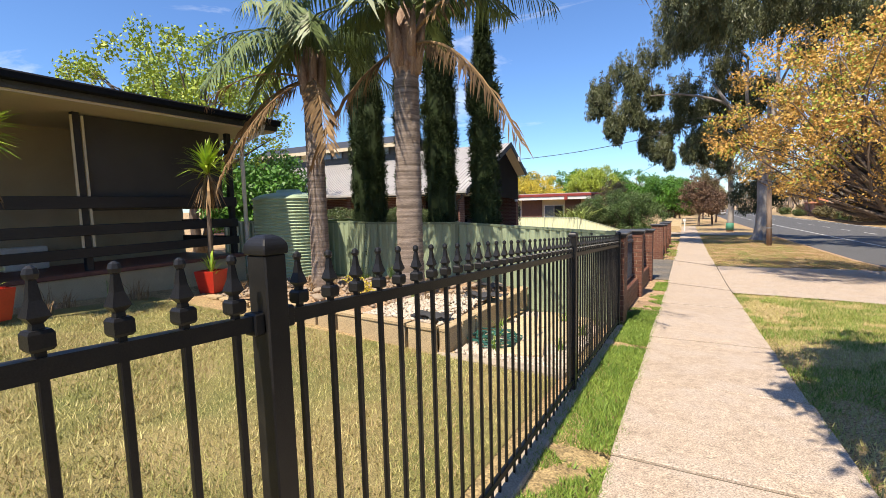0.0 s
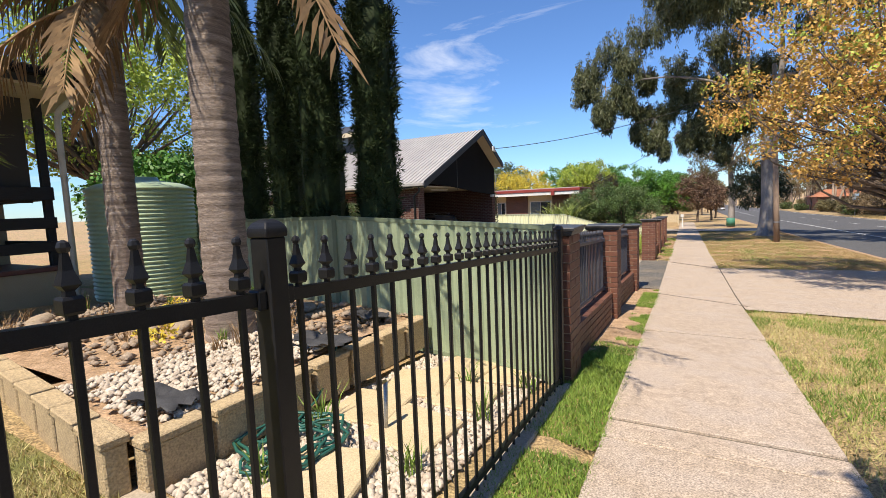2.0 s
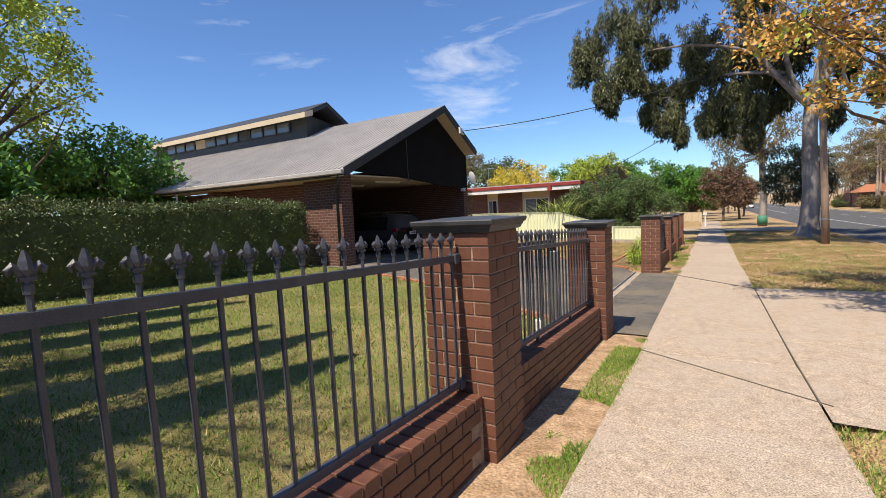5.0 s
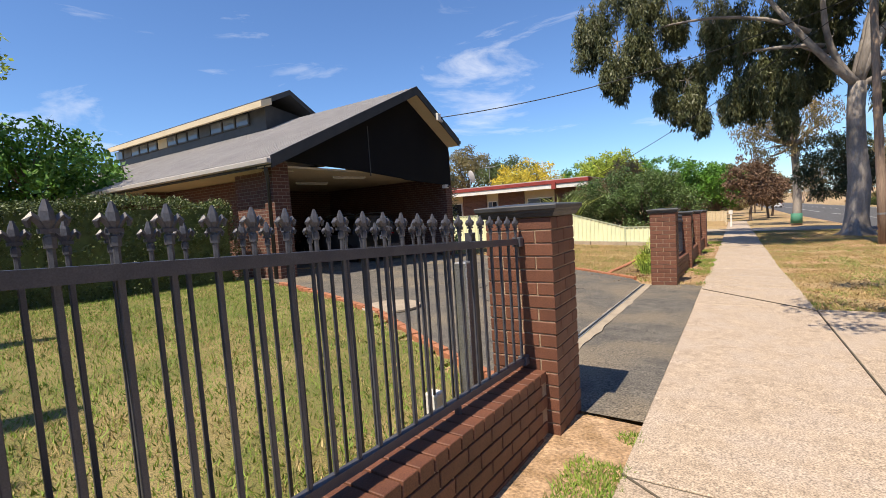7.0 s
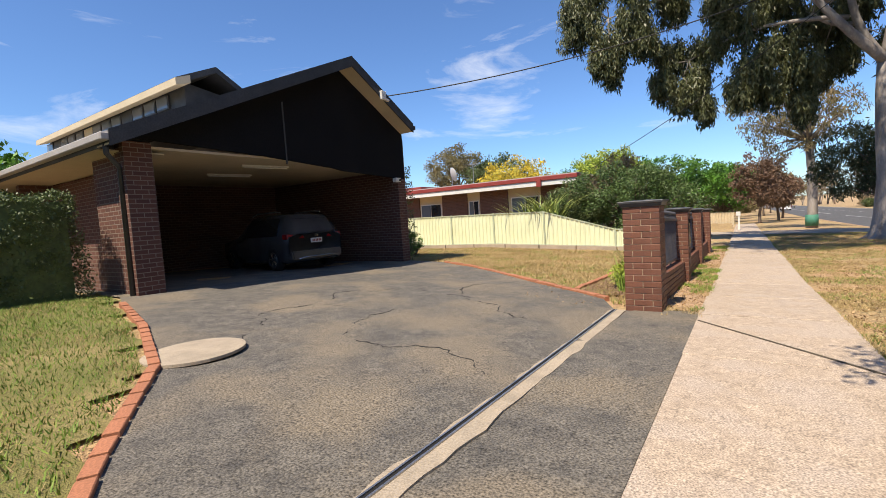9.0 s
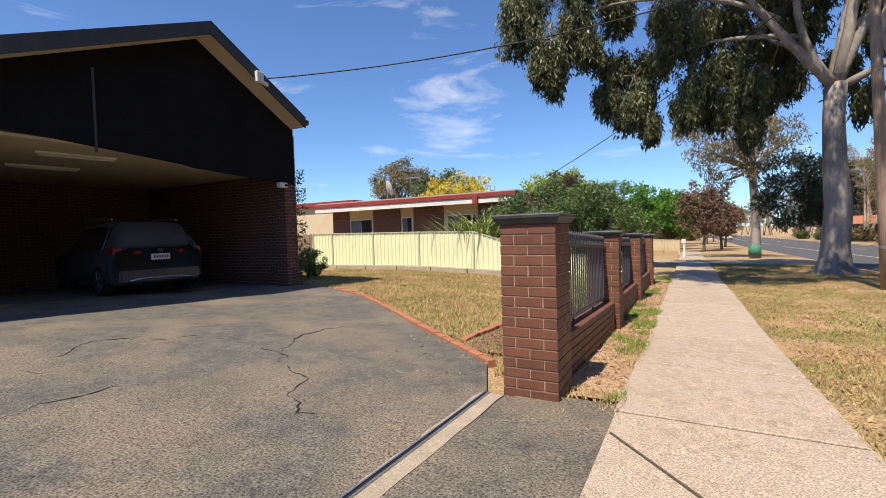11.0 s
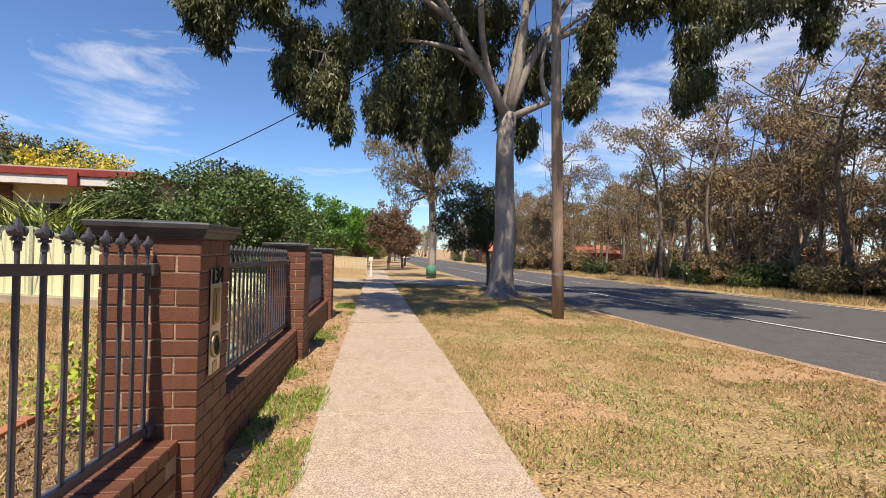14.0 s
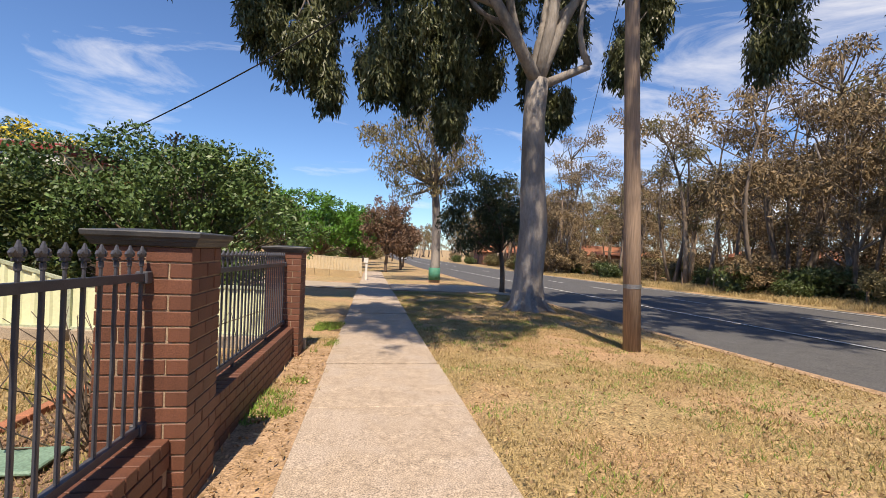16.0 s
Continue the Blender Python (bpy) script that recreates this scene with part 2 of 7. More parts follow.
# darker gum green; inside the large gum's crown it paints in the shade
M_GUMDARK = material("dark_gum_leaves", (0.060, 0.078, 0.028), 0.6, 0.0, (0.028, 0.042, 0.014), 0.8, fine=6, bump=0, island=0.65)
M_BUSHLEAF = material("brownish_bush_leaves", (0.30, 0.205, 0.105), 0.7, 0.0, (0.095, 0.072, 0.036), 0.35, fine=4, bump=0, island=0.6)
M_OLIVE = material("olive_bush_leaves", (0.26, 0.215, 0.095), 0.7, 0.0, (0.085, 0.076, 0.032), 0.35, fine=4, bump=0, island=0.6)
M_COPPER = material("purple_brown_leaves", (0.20, 0.115, 0.07), 0.7, 0.0, (0.085, 0.055, 0.035), 0.5, fine=5, bump=0, island=0.6)
M_ORANGE = material("amber_young_leaves", (0.60, 0.29, 0.08), 0.6, 0.0, (0.44, 0.31, 0.05), 0.5, fine=6, bump=0, island=0.6, fine_amount=0.2)
M_YELGREEN = material("lime_young_leaves", (0.40, 0.47, 0.06), 0.6, 0.0, (0.20, 0.29, 0.035), 0.6, fine=6, bump=0, island=0.6, fine_amount=0.2)
M_GREENLEAF = material("fresh_green_leaves", (0.10, 0.26, 0.025), 0.55, 0.0, (0.04, 0.12, 0.012), 0.8, fine=6, bump=0, island=0.6)
M_HEDGE = material("dark_hedge_leaves", (0.115, 0.155, 0.043), 0.45, 0.0, (0.041, 0.061, 0.019), 2, fine=9, bump=0, island=0.65)
M_HEDGEGR = material("mid_green_hedge_leaves", (0.105, 0.175, 0.045), 0.5, 0.0, (0.038, 0.075, 0.018), 1.2, fine=9, bump=0, island=0.65)
M_CYPRESS = material("dark_cypress_foliage", (0.036, 0.060, 0.017), 0.75, 0.0, (0.012, 0.022, 0.007), 3.5, fine=16, bump=0, island=0.5, spec=0.25)
M_YELLOW = material("yellow_blossom", (0.68, 0.46, 0.03), 0.7, 0.0, (0.36, 0.36, 0.06), 0.9, fine=6, bump=0, island=0.6)
M_PALMLEAF = material("palm_fronds", (0.16, 0.21, 0.06), 0.5, 0.0, (0.075, 0.11, 0.03), 1.5, fine=8, bump=0, island=0.5)
M_PALMDEAD = material("dead_palm_fronds", (0.36, 0.23, 0.11), 0.85, 0.0, (0.18, 0.105, 0.05), 2, fine=10, bump=0, island=0.6)
M_YUCCA = material("lime_yucca_leaves", (0.462, 0.600, 0.077), 0.45, 0.0, (0.196, 0.350, 0.042), 2, fine=8, bump=0, island=0.55)
M_STRAPLEAF = material("variegated_strap_leaves", (0.34, 0.38, 0.10), 0.5, 0.0, (0.10, 0.17, 0.03), 2, fine=8, bump=0, island=0.6)
M_PEBBLE = material("white_pebbles", (0.60, 0.53, 0.43), 0.8, 0.0, (0.36, 0.28, 0.21), 4, fine=50, bump=0.15, island=0.7)
M_ROCK = material("tan_rocks", (0.40, 0.31, 0.22), 0.88, 0.0, (0.25, 0.19, 0.14), 6, fine=60, bump=0.4, obrand=0.4)
M_SANDST = material("buff_retaining_block", (0.47, 0.35, 0.20), 0.93, 0.0, (0.36, 0.27, 0.16), 5, fine=70, bump=0.6, fine_amount=0.3, obrand=0.35, dist=0.02)
M_PAVER = material("sandy_paver", (0.56, 0.44, 0.27), 0.92, 0.0, (0.47, 0.37, 0.22), 4, fine=120, bump=0.25, obrand=0.3)
M_MULCH = material("bark_mulch", (0.22, 0.13, 0.08), 0.95, 0.0, (0.34, 0.22, 0.14), 20, fine=90, bump=0.9, fine_amount=0.5, dist=0.03)
M_EDGEBRK = material("terracotta_edging", (0.42, 0.17, 0.09), 0.8, 0.0, (0.30, 0.12, 0.065), 6, fine=90, bump=0.2, obrand=0.5)
M_HOSE = material("dark_green_hose", (0.02, 0.11, 0.085), 0.45, 0.0, (0.015, 0.08, 0.06), 5, fine=60, bump=0.05)
M_CLOTH = material("torn_black_weed_mat", (0.030, 0.030, 0.033), 0.8, 0.0, (0.055, 0.055, 0.058), 6, fine=120, bump=0.3)
M_STEEL = material("galvanised_steel", (0.42, 0.43, 0.45), 0.4, 0.8, (0.33, 0.34, 0.35), 6, fine=80, bump=0.05)
M_CARPAINT = material("dark_grey_car_paint", (0.11, 0.11, 0.115), 0.2, 0.3, (0.08, 0.08, 0.085), 2, fine=20, bump=0.0, fine_amount=0.0)
M_RUBBER = material("black_rubber", (0.012, 0.012, 0.012), 0.85, 0.0, (0.02, 0.02, 0.02), 10, fine=80, bump=0.1)
M_CHROME = material("bright_alloy", (0.62, 0.63, 0.65), 0.22, 0.9, (0.55, 0.56, 0.58), 6, fine=40, bump=0.0, fine_amount=0.05)
M_TAIL = material("red_tail_lamp", (0.30, 0.01, 0.012), 0.12, 0.0, (0.24, 0.008, 0.01), 8, fine=60, bump=0.0, fine_amount=0.1)
M_PLATE = material("white_number_plate", (0.68, 0.68, 0.66), 0.45, 0.0, (0.6, 0.6, 0.58), 8, fine=60, bump=0.0, fine_amount=0.05)
M_STAIN = material("brushed_stainless_plate", (0.55, 0.51, 0.43), 0.33, 0.7, (0.48, 0.44, 0.36), 4, fine=120, bump=0.05, stretch=(1, 1, 0.1))
M_BRASS = material("aged_brass", (0.36, 0.28, 0.15), 0.35, 0.8, (0.25, 0.19, 0.10), 8, fine=60, bump=0.08)
# black for digits and lens; also paints shade inside slot, hole and cracks
M_DARK = material("flat_black_and_recess_shade", (0.008, 0.008, 0.008), 0.8, 0.0, (0.012, 0.011, 0.01), 5, fine=60, bump=0.05)
M_GREENPL = material("green_plastic_lid", (0.19, 0.30, 0.225), 0.6, 0.0, (0.15, 0.25, 0.185), 5, fine=60, bump=0.08)
M_GREENCLOTH = material("green_trunk_band", (0.05, 0.22, 0.15), 0.7, 0.0, (0.04, 0.17, 0.11), 5, fine=60, bump=0.1)
M_SIGN = material("blue_sign_face", (0.10, 0.25, 0.42), 0.5, 0.0, (0.5, 0.55, 0.6), 2, fine=30, bump=0)
M_VAN = material("white_van_paint", (0.70, 0.71, 0.73), 0.25, 0.0, (0.66, 0.67, 0.69), 2, fine=20, bump=0, fine_amount=0.03)
M_WIRE = material("black_cable", (0.015, 0.015, 0.016), 0.7, 0.0, (0.02, 0.02, 0.02), 4, fine=30, bump=0)
M_GBRICK = brickwork("dark_red_brickwork", (0.125, 0.05, 0.035), (0.085, 0.034, 0.026), (0.20, 0.15, 0.12))
M_HBRICK = brickwork("plum_brown_brickwork", (0.135, 0.062, 0.045), (0.095, 0.044, 0.034), (0.14, 0.085, 0.065))
M_REDBRICK = brickwork("far_red_brickwork", (0.33, 0.12, 0.07), (0.26, 0.095, 0.055), (0.35, 0.28, 0.22))


# ---- building helpers ----
RNG = np.random.default_rng(7)
Y_KEYS = (-60, 0, 6, 7.8, 11.2, 14.6, 21.75, 25.5, 29, 33, 45, 90, 300)
Z_KEYS = (3.2, -0.05, -0.37, -0.47, -0.67, -0.85, -1.05, -1.21, -1.28, -1.37, -1.6, -2.3, -4.0)


def gz(x, y):
    """Height of the ground: it falls along the street, rises gently into the lots and dips to the road."""
    z = float(np.interp(y, Y_KEYS, Z_KEYS))
    if x < -2.2:
        z += min(0.04 * (-2.2 - x), 0.32)
    return z + float(np.interp(x, (4.2, 5.7, 18.2, 20), (0, -0.09, -0.09, 0.02)))


def fresh():
    return bmesh.new()


def box(bm, x0, x1, y0, y1, z0, z1, m=None):
    c = [(x0, y0, z0), (x1, y0, z0), (x1, y1, z0), (x0, y1, z0), (x0, y0, z1), (x1, y0, z1), (x1, y1, z1), (x0, y1, z1)]
    return hexa(bm, c, m)


def hexa(bm, c, m=None):
    v = [bm.verts.new(m @ Vector(p) if m else p) for p in c]
    for f in ((0, 3, 2, 1), (4, 5, 6, 7), (0, 1, 5, 4), (1, 2, 6, 5), (2, 3, 7, 6), (3, 0, 4, 7)):
        bm.faces.new([v[i] for i in f])
    return v


def rails(bm, x0, x1, y0, y1, za, zb, zc, zd):
    """A bar along y whose bottom and top run from za, zb at y0 to zc, zd at y1."""
    return hexa(bm, [(x0, y0, za), (x1, y0, za), (x1, y1, zc), (x0, y1, zc), (x0, y0, zb), (x1, y0, zb), (x1, y1, zd), (x0, y1, zd)])


def tube(bm, pts, radii, seg=8, cap=True, squash=None):
    pts = [Vector(p) for p in pts]
    rings = []
    side = Vector((1, 0, 0))
    for i, p in enumerate(pts):
        d = (pts[min(i + 1, len(pts) - 1)] - pts[max(i - 1, 0)]).normalized()
        side = side - d * side.dot(d)
        if side.length < 1e-3:
            side = d.orthogonal()
        side.normalize()
        up = d.cross(side)
        r = radii[i] if hasattr(radii, "__len__") else radii
        rings.append([bm.verts.new(p + (side * math.cos(a) + up * math.sin(a)) * r) for a in (k * math.tau / seg for k in range(seg))])
    for a, b in zip(rings, rings[1:]):
        for k in range(seg):
            bm.faces.new((a[k], a[(k + 1) % seg], b[(k + 1) % seg], b[k]))
    if cap:
        bm.faces.new(rings[0][::-1])
        bm.faces.new(rings[-1])
    return rings


def lathe(bm, prof, seg=12, centre=(0, 0, 0), turn=0.0):
    """prof: (radius, height) from the bottom up."""
    cx, cy, cz = centre
    rings = [[bm.verts.new((cx + r * math.cos(turn + k * math.tau / seg), cy + r * math.sin(turn + k * math.tau / seg), cz + z)) for k in range(seg)] for r, z in prof]
    for a, b in zip(rings, rings[1:]):
        for k in range(seg):
            bm.faces.new((a[k], a[(k + 1) % seg], b[(k + 1) % seg], b[k]))
    bm.faces.new(rings[0][::-1])
    bm.faces.new(rings[-1])


def soften(bm, width=0.01, seg=1):
    bmesh.ops.bevel(bm, geom=[e for e in bm.edges], offset=width, segments=seg, affect="EDGES", clamp_overlap=True)
    return bm


def mesh_of(name, bm, mat, smooth=False):
    me = bpy.data.meshes.new(name)
    bm.normal_update()
    bm.to_mesh(me)
    bm.free()
    me.materials.append(mat)
    if smooth:
        me.polygons.foreach_set("use_smooth", [True] * len(me.polygons))
    return me


def thing(name, label, category, at=(0, 0, 0), rz=0.0, group="", kind=""):
    ob = new(name)
    ob.empty_display_size = 0.2
    ob.matrix_basis = pose(*at, 0, 0, rz)
    return tagged(ob, label, category, group, kind)


def part(name, bm, mat, parent, label="", smooth=False):
    ob = new(name, mesh_of(name, bm, mat, smooth) if isinstance(bm, bmesh.types.BMesh) else bm)
    ob.parent = parent
    return tagged(ob, label)


def placed(name, me, parent, m):
    ob = new(name, me)
    ob.parent = parent
    ob.matrix_basis = m
    return ob


def solo(name, bm, mat, label, category, at=(0, 0, 0), kind="", smooth=False, group=""):
    ob = new(name, mesh_of(name, bm, mat, smooth) if isinstance(bm, bmesh.types.BMesh) else bm)
    ob.matrix_basis = pose(*at)
    return tagged(ob, label, category, group, kind)


def soup(name, verts, size, mat):
    """A mesh of loose faces with size corners each."""
    me = bpy.data.meshes.new(name)
    n = len(verts) // size
    me.vertices.add(n * size)
    me.vertices.foreach_set("co", np.ascontiguousarray(verts, dtype=np.float32).ravel())
    me.loops.add(n * size)
    me.loops.foreach_set("vertex_index", np.arange(n * size, dtype=np.int32))
    me.polygons.add(n)
    me.polygons.foreach_set("loop_start", np.arange(0, n * size, size, dtype=np.int32))
    me.materials.append(mat)
    me.update(calc_edges=True)
    return me


def unit(v):
    return v / np.maximum(np.linalg.norm(v, axis=1, keepdims=True), 1e-9)


def leaves(centres, count, spread, length, width, rng, hang=0.0, outward=0.0, jitter=0.35):
    """Leaf blades (four-cornered lozenges) strewn in lumps round the centres. hang: how far they point down."""
    c = np.repeat(np.asarray(centres, float), count, axis=0)
    n = len(c)
    off = unit(rng.normal(size=(n, 3))) * (rng.random((n, 1)) ** 0.45)
    p = c + off * np.asarray(spread)
    d = unit(rng.normal(size=(n, 3)) * (1 - hang) + np.array((0, 0, -1.0)) * hang * 1.6 + off * outward)
    s = unit(np.cross(d, rng.normal(size=(n, 3))))
    ln = length * (1 + jitter * rng.normal(size=(n, 1))).clip(0.4, 1.8)
    w = width * (1 + jitter * rng.normal(size=(n, 1))).clip(0.4, 1.8)
    return np.stack([p, p + d * ln * 0.45 + s * w / 2, p + d * ln, p + d * ln * 0.45 - s * w / 2], 1).reshape(-1, 3)


def bend(a, b, rng, sag=0.1, n=5):
    a, b = np.array(a, float), np.array(b, float)
    t = np.linspace(0, 1, n)[:, None]
    off = rng.normal(size=3) * np.linalg.norm(b - a) * sag
    return a + (b - a) * t + np.sin(t * np.pi) * off


# ---- ground, road, paths ----
def sheet(name, xs, ys, zf, mat, label, category, kind="structure", inside=None):
    bm = fresh()
    v = {}
    for i, x in enumerate(xs):
        for j, y in enumerate(ys):
            v[i, j] = bm.verts.new((x, y, zf(x, y)))
    for i in range(len(xs) - 1):
        for j in range(len(ys) - 1):
            if inside is None or inside((xs[i] + xs[i + 1]) / 2, (ys[j] + ys[j + 1]) / 2):
                bm.faces.new((v[i, j], v[i + 1, j], v[i + 1, j + 1], v[i, j + 1]))
    bmesh.ops.delete(bm, geom=[q for q in bm.verts if not q.link_faces], context="VERTS")
    return solo(name, bm, mat, label, category, kind=kind, smooth=True)


def steps(*runs):
    out = []
    for a, b, s in runs:
        out += list(np.arange(a, b, s))
    return out + [runs[-1][1]]


def uneven(x, y, amp=0.02):
    return amp * (noise.noise((x * 1.3, y * 1.3, 0.3)) + 0.5 * noise.noise((x * 4, y * 4, 2.0)))


def on_path(x, y):
    return -1.35 < x < 0.35


def ground_z(x, y):
    z = gz(x, y)
    if -1.9 < x < 5.4 and -5 < y < 60 and not on_path(x, y):
        z += uneven(x, y, 0.018)
    if 5.75 < x < 18.0 or on_path(x, y):
        z -= 0.06
    if -11.5 < x < -1.2 and 15 < y < 28:
        z -= 0.03
    return z


sheet("ground", steps((-2000, -200, 600), (-200, -40, 20), (-40, -12, 2), (-12, -2, 0.5), (-2, 6, 0.25), (6, 20, 1), (20, 60, 5), (60, 200, 20), (200, 2000, 600)),
      steps((-300, -60, 60), (-60, -6, 6), (-6, 50, 0.5), (50, 100, 5), (100, 300, 25), (300, 4000, 900)), ground_z, M_SOIL, "dry straw-coloured turf and earth along the street", "ground")
sheet("road", steps((5.75, 18.0, 1.75)), steps((-60, 0, 5), (0, 60, 2), (60, 300, 20), (300, 1500, 300)), lambda x, y: gz(x, y) + 0.012 - 0.004 * abs(x - 11.9), M_ROAD, "dark grey asphalt road with white lane lines", "road")


def ribbon(name, x0, x1, y0, y1, lift, mat, label, parent=None):
    ys = list(np.arange(y0, y1, 2.0)) + [y1]
    bm = fresh()
    rows = [(bm.verts.new((x0, y, gz(x0, y) + lift)), bm.verts.new((x1, y, gz(x1, y) + lift))) for y in ys]
    for a, b in zip(rows, rows[1:]):
        bm.faces.new((a[0], a[1], b[1], b[0]))
    return solo(name, bm, mat, label, "road marking", kind="structure")


ribbon("lane_line", 9.33, 9.45, -40, 320, 0.022, M_PAINT, "solid white painted line along the road")
for k in range(26):
    ribbon("lane_dash", 13.1, 13.22, -6 + 7.0 * k, -3 + 7.0 * k, 0.022, M_PAINT, "white painted dash on the road")
ribbon("edge_line", 16.9, 17.0, -40, 320, 0.022, M_PAINT, "thin white edge line on the far side of the road")
bm = fresh()
for y0 in np.arange(-20, 80, 2.0):
    rails(bm, 5.55, 5.78, y0, y0 + 2.0, gz(5.7, y0) - 0.2, gz(5.7, y0) + 0.022, gz(5.7, y0 + 2) - 0.2, gz(5.7, y0 + 2) + 0.022)
solo("kerb", bm, M_DIRT, "flush gritty dirt edge along the road", "kerb", kind="structure")

# footpath slabs
footpath = thing("pavement", "worn pinkish-grey concrete footpath in cast slabs", "footpath", (0, 0, 0), kind="structure")
joints = list(np.arange(-9.0, 7.0, 1.75)) + [7.09, 8.75, 10.45, 12.12, 14.3, 19.75, 21.75, 23.45, 25.25, 26.93, 28.79, 30.67, 32.4, 34.15] + list(np.arange(35.9, 66, 1.75))
rs = random.Random(4)
for a, b in zip(joints, joints[1:]):
    bm = fresh()
    l0, l1 = -1.24 + rs.uniform(-0.015, 0.015), 0.22 + rs.uniform(-0.015, 0.015)
    up = rs.uniform(0.018, 0.034)
    v = rails(bm, l0, l1, a + 0.014, b - 0.014, gz(0, a) - 0.12, gz(0, a) + up, gz(0, b) - 0.12, gz(0, b) + up)
    soften(bm, 0.006)
    part("slab", bm, M_CONC, footpath)
    bm = fresh()
    box(bm, -1.23, 0.21, b - 0.024, b + 0.024, gz(0, b) - 0.1, gz(0, b) + 0.010)
    part("joint_fill", bm, M_JOINT, footpath, "dark gritty joint")

# concrete crossovers from the path to the road
def crossover(name, y0, y1, flare, label):
    bm = fresh()
    xs = list(np.linspace(0.235, 5.6, 8))
    rows = []
    for x in xs:
        t = (x - 0.235) / 5.37
        a, b = y0 - flare * t ** 2, y1 + flare * 0.5 * t ** 2
        rows.append([bm.verts.new((x, y, gz(x, y) + 0.024)) for y in np.linspace(a, b, 5)])
    for p, q in zip(rows, rows[1:]):
        for i in range(4):
            bm.faces.new((p[i], q[i], q[i + 1], p[i + 1]))
    return solo(name, bm, M_CONC, label, "driveway crossing", kind="structure")


crossover("crossover", 12.85, 19.7, 1.6, "pale worn concrete driveway crossing over the verge")
crossover("crossover", 45.5, 49.6, 1.0, "far concrete driveway crossing over the verge")
sheet("far_driveway", steps((-9, -1.24, 1.1)), steps((45.8, 49.4, 0.9)), lambda x, y: gz(x, y) + 0.03, M_CONC2, "pale concrete driveway beside a far fence", "driveway")

# expansion joints round the driveway crossing
for (xa, ya), (xb, yb) in (((-1.23, 14.3), (0.3, 13.2)), ((-1.22, 21.3), (0.3, 19.5)), ((0.225, 13.2), (0.225, 19.5))):
    bm = fresh()
    d = Vector((xb - xa, yb - ya, 0)).normalized()
    w_ = Vector((-d.y, d.x, 0)) * 0.006
    n_ = 6
    for k in range(n_):
        p, q_ = [Vector((xa + (xb - xa) * t, ya + (yb - ya) * t, 0)) for t in (k / n_, (k + 1) / n_)]
        za, zb = gz(0, p.y), gz(0, q_.y)
        hexa(bm, [p - w_ + Vector((0, 0, za - 0.05)), p + w_ + Vector((0, 0, za - 0.05)), q_ + w_ + Vector((0, 0, zb - 0.05)), q_ - w_ + Vector((0, 0, zb - 0.05)),
                  p - w_ + Vector((0, 0, za + 0.031)), p + w_ + Vector((0, 0, za + 0.031)), q_ + w_ + Vector((0, 0, zb + 0.031)), q_ - w_ + Vector((0, 0, zb + 0.031))])
    solo("expansion_joint", bm, M_JOINT, "dark filled expansion joint across the concrete", "joint", kind="structure")

# asphalt driveway with brick edging
LEFT_EDGE = ((-1.24, 15.25), (-2.4, 15.3), (-3.8, 16.05), (-5.3, 17.0), (-7.2, 17.7), (-9.4, 18.3), (-10.3, 18.6), (-16, 18.7))
RIGHT_EDGE = ((-1.24, 21.74), (-2.3, 21.74), (-2.6, 22.6), (-4.0, 23.7), (-5.7, 25.1), (-7.3, 26.3), (-8.6, 26.9), (-16, 26.95))


def edge_y(edge, x):
    return float(np.interp(-x, [-p[0] for p in edge], [p[1] for p in edge]))


bm = fresh()
xs = list(np.arange(-15.9, -1.3, 0.4)) + [-1.25]
rows = []
for x in xs:
    a, b = edge_y(LEFT_EDGE, x), edge_y(RIGHT_EDGE, x)
    rows.append([bm.verts.new((x, y, gz(x, y) + 0.012 + uneven(x * 0.6, y * 0.6, 0.022) * min(1, (-1.25 - x)))) for y in np.linspace(a, b, 18)])
for p, q in zip(rows, rows[1:]):
    for i in range(17):
        bm.faces.new((p[i], q[i], q[i + 1], p[i + 1]))
solo("driveway", bm, M_ASPH, "old cracked grey asphalt driveway with tan patches", "driveway", kind="structure", smooth=True)

bm = fresh()
for k in range(4):
    pts = []
    x, y = (-2.6, -4.6, -6.0, -3.2, -7.5)[k], (18.4, 21.6, 20.0, 20.6, 23.5)[k]
    ang = (2.6, 2.2, 3.4, 3.0, 1.2)[k]
    for i in range(60):
        pts.append((x, y, gz(x, y) + 0.0125 + uneven(x * 0.6, y * 0.6, 0.022)))
        ang += rs.uniform(-0.35, 0.35)
        jag = ang + rs.uniform(-0.7, 0.7)
        x += 0.07 * math.cos(jag)
        y += 0.07 * math.sin(jag)
    tube(bm, [(a_, b_, c_ - 0.004) for a_, b_, c_ in pts], [0.003 + 0.008 * rs.random() for _ in pts], 5)
solo("asphalt_crack", bm, M_DARK, "dark winding crack in the asphalt driveway", "crack", kind="stuff")

drain = thing("channel_drain", "narrow steel channel drain set in pale concrete across the driveway", "drain", (-2.23, 15.4, 0))
bm = fresh()
prev = None
for a in np.arange(15.4, 21.75, 0.15):
    w0, w1 = 0.10 + 0.05 * noise.noise((a * 3, 0, 0)), 0.10 + 0.05 * noise.noise((a * 3, 5, 0))
    za = gz(-2.2, a) + 0.024
    row = [bm.verts.new(c) for c in ((-w0, a - 15.4, za - 0.1), (-w0, a - 15.4, za), (w1, a - 15.4, za), (w1, a - 15.4, za - 0.1))]
    if prev:
        for i in range(3):
            bm.faces.new((prev[i], prev[i + 1], row[i + 1], row[i]))
    prev = row
part("concrete_bed", bm, M_CONC2, drain, "chipped pale concrete bed")
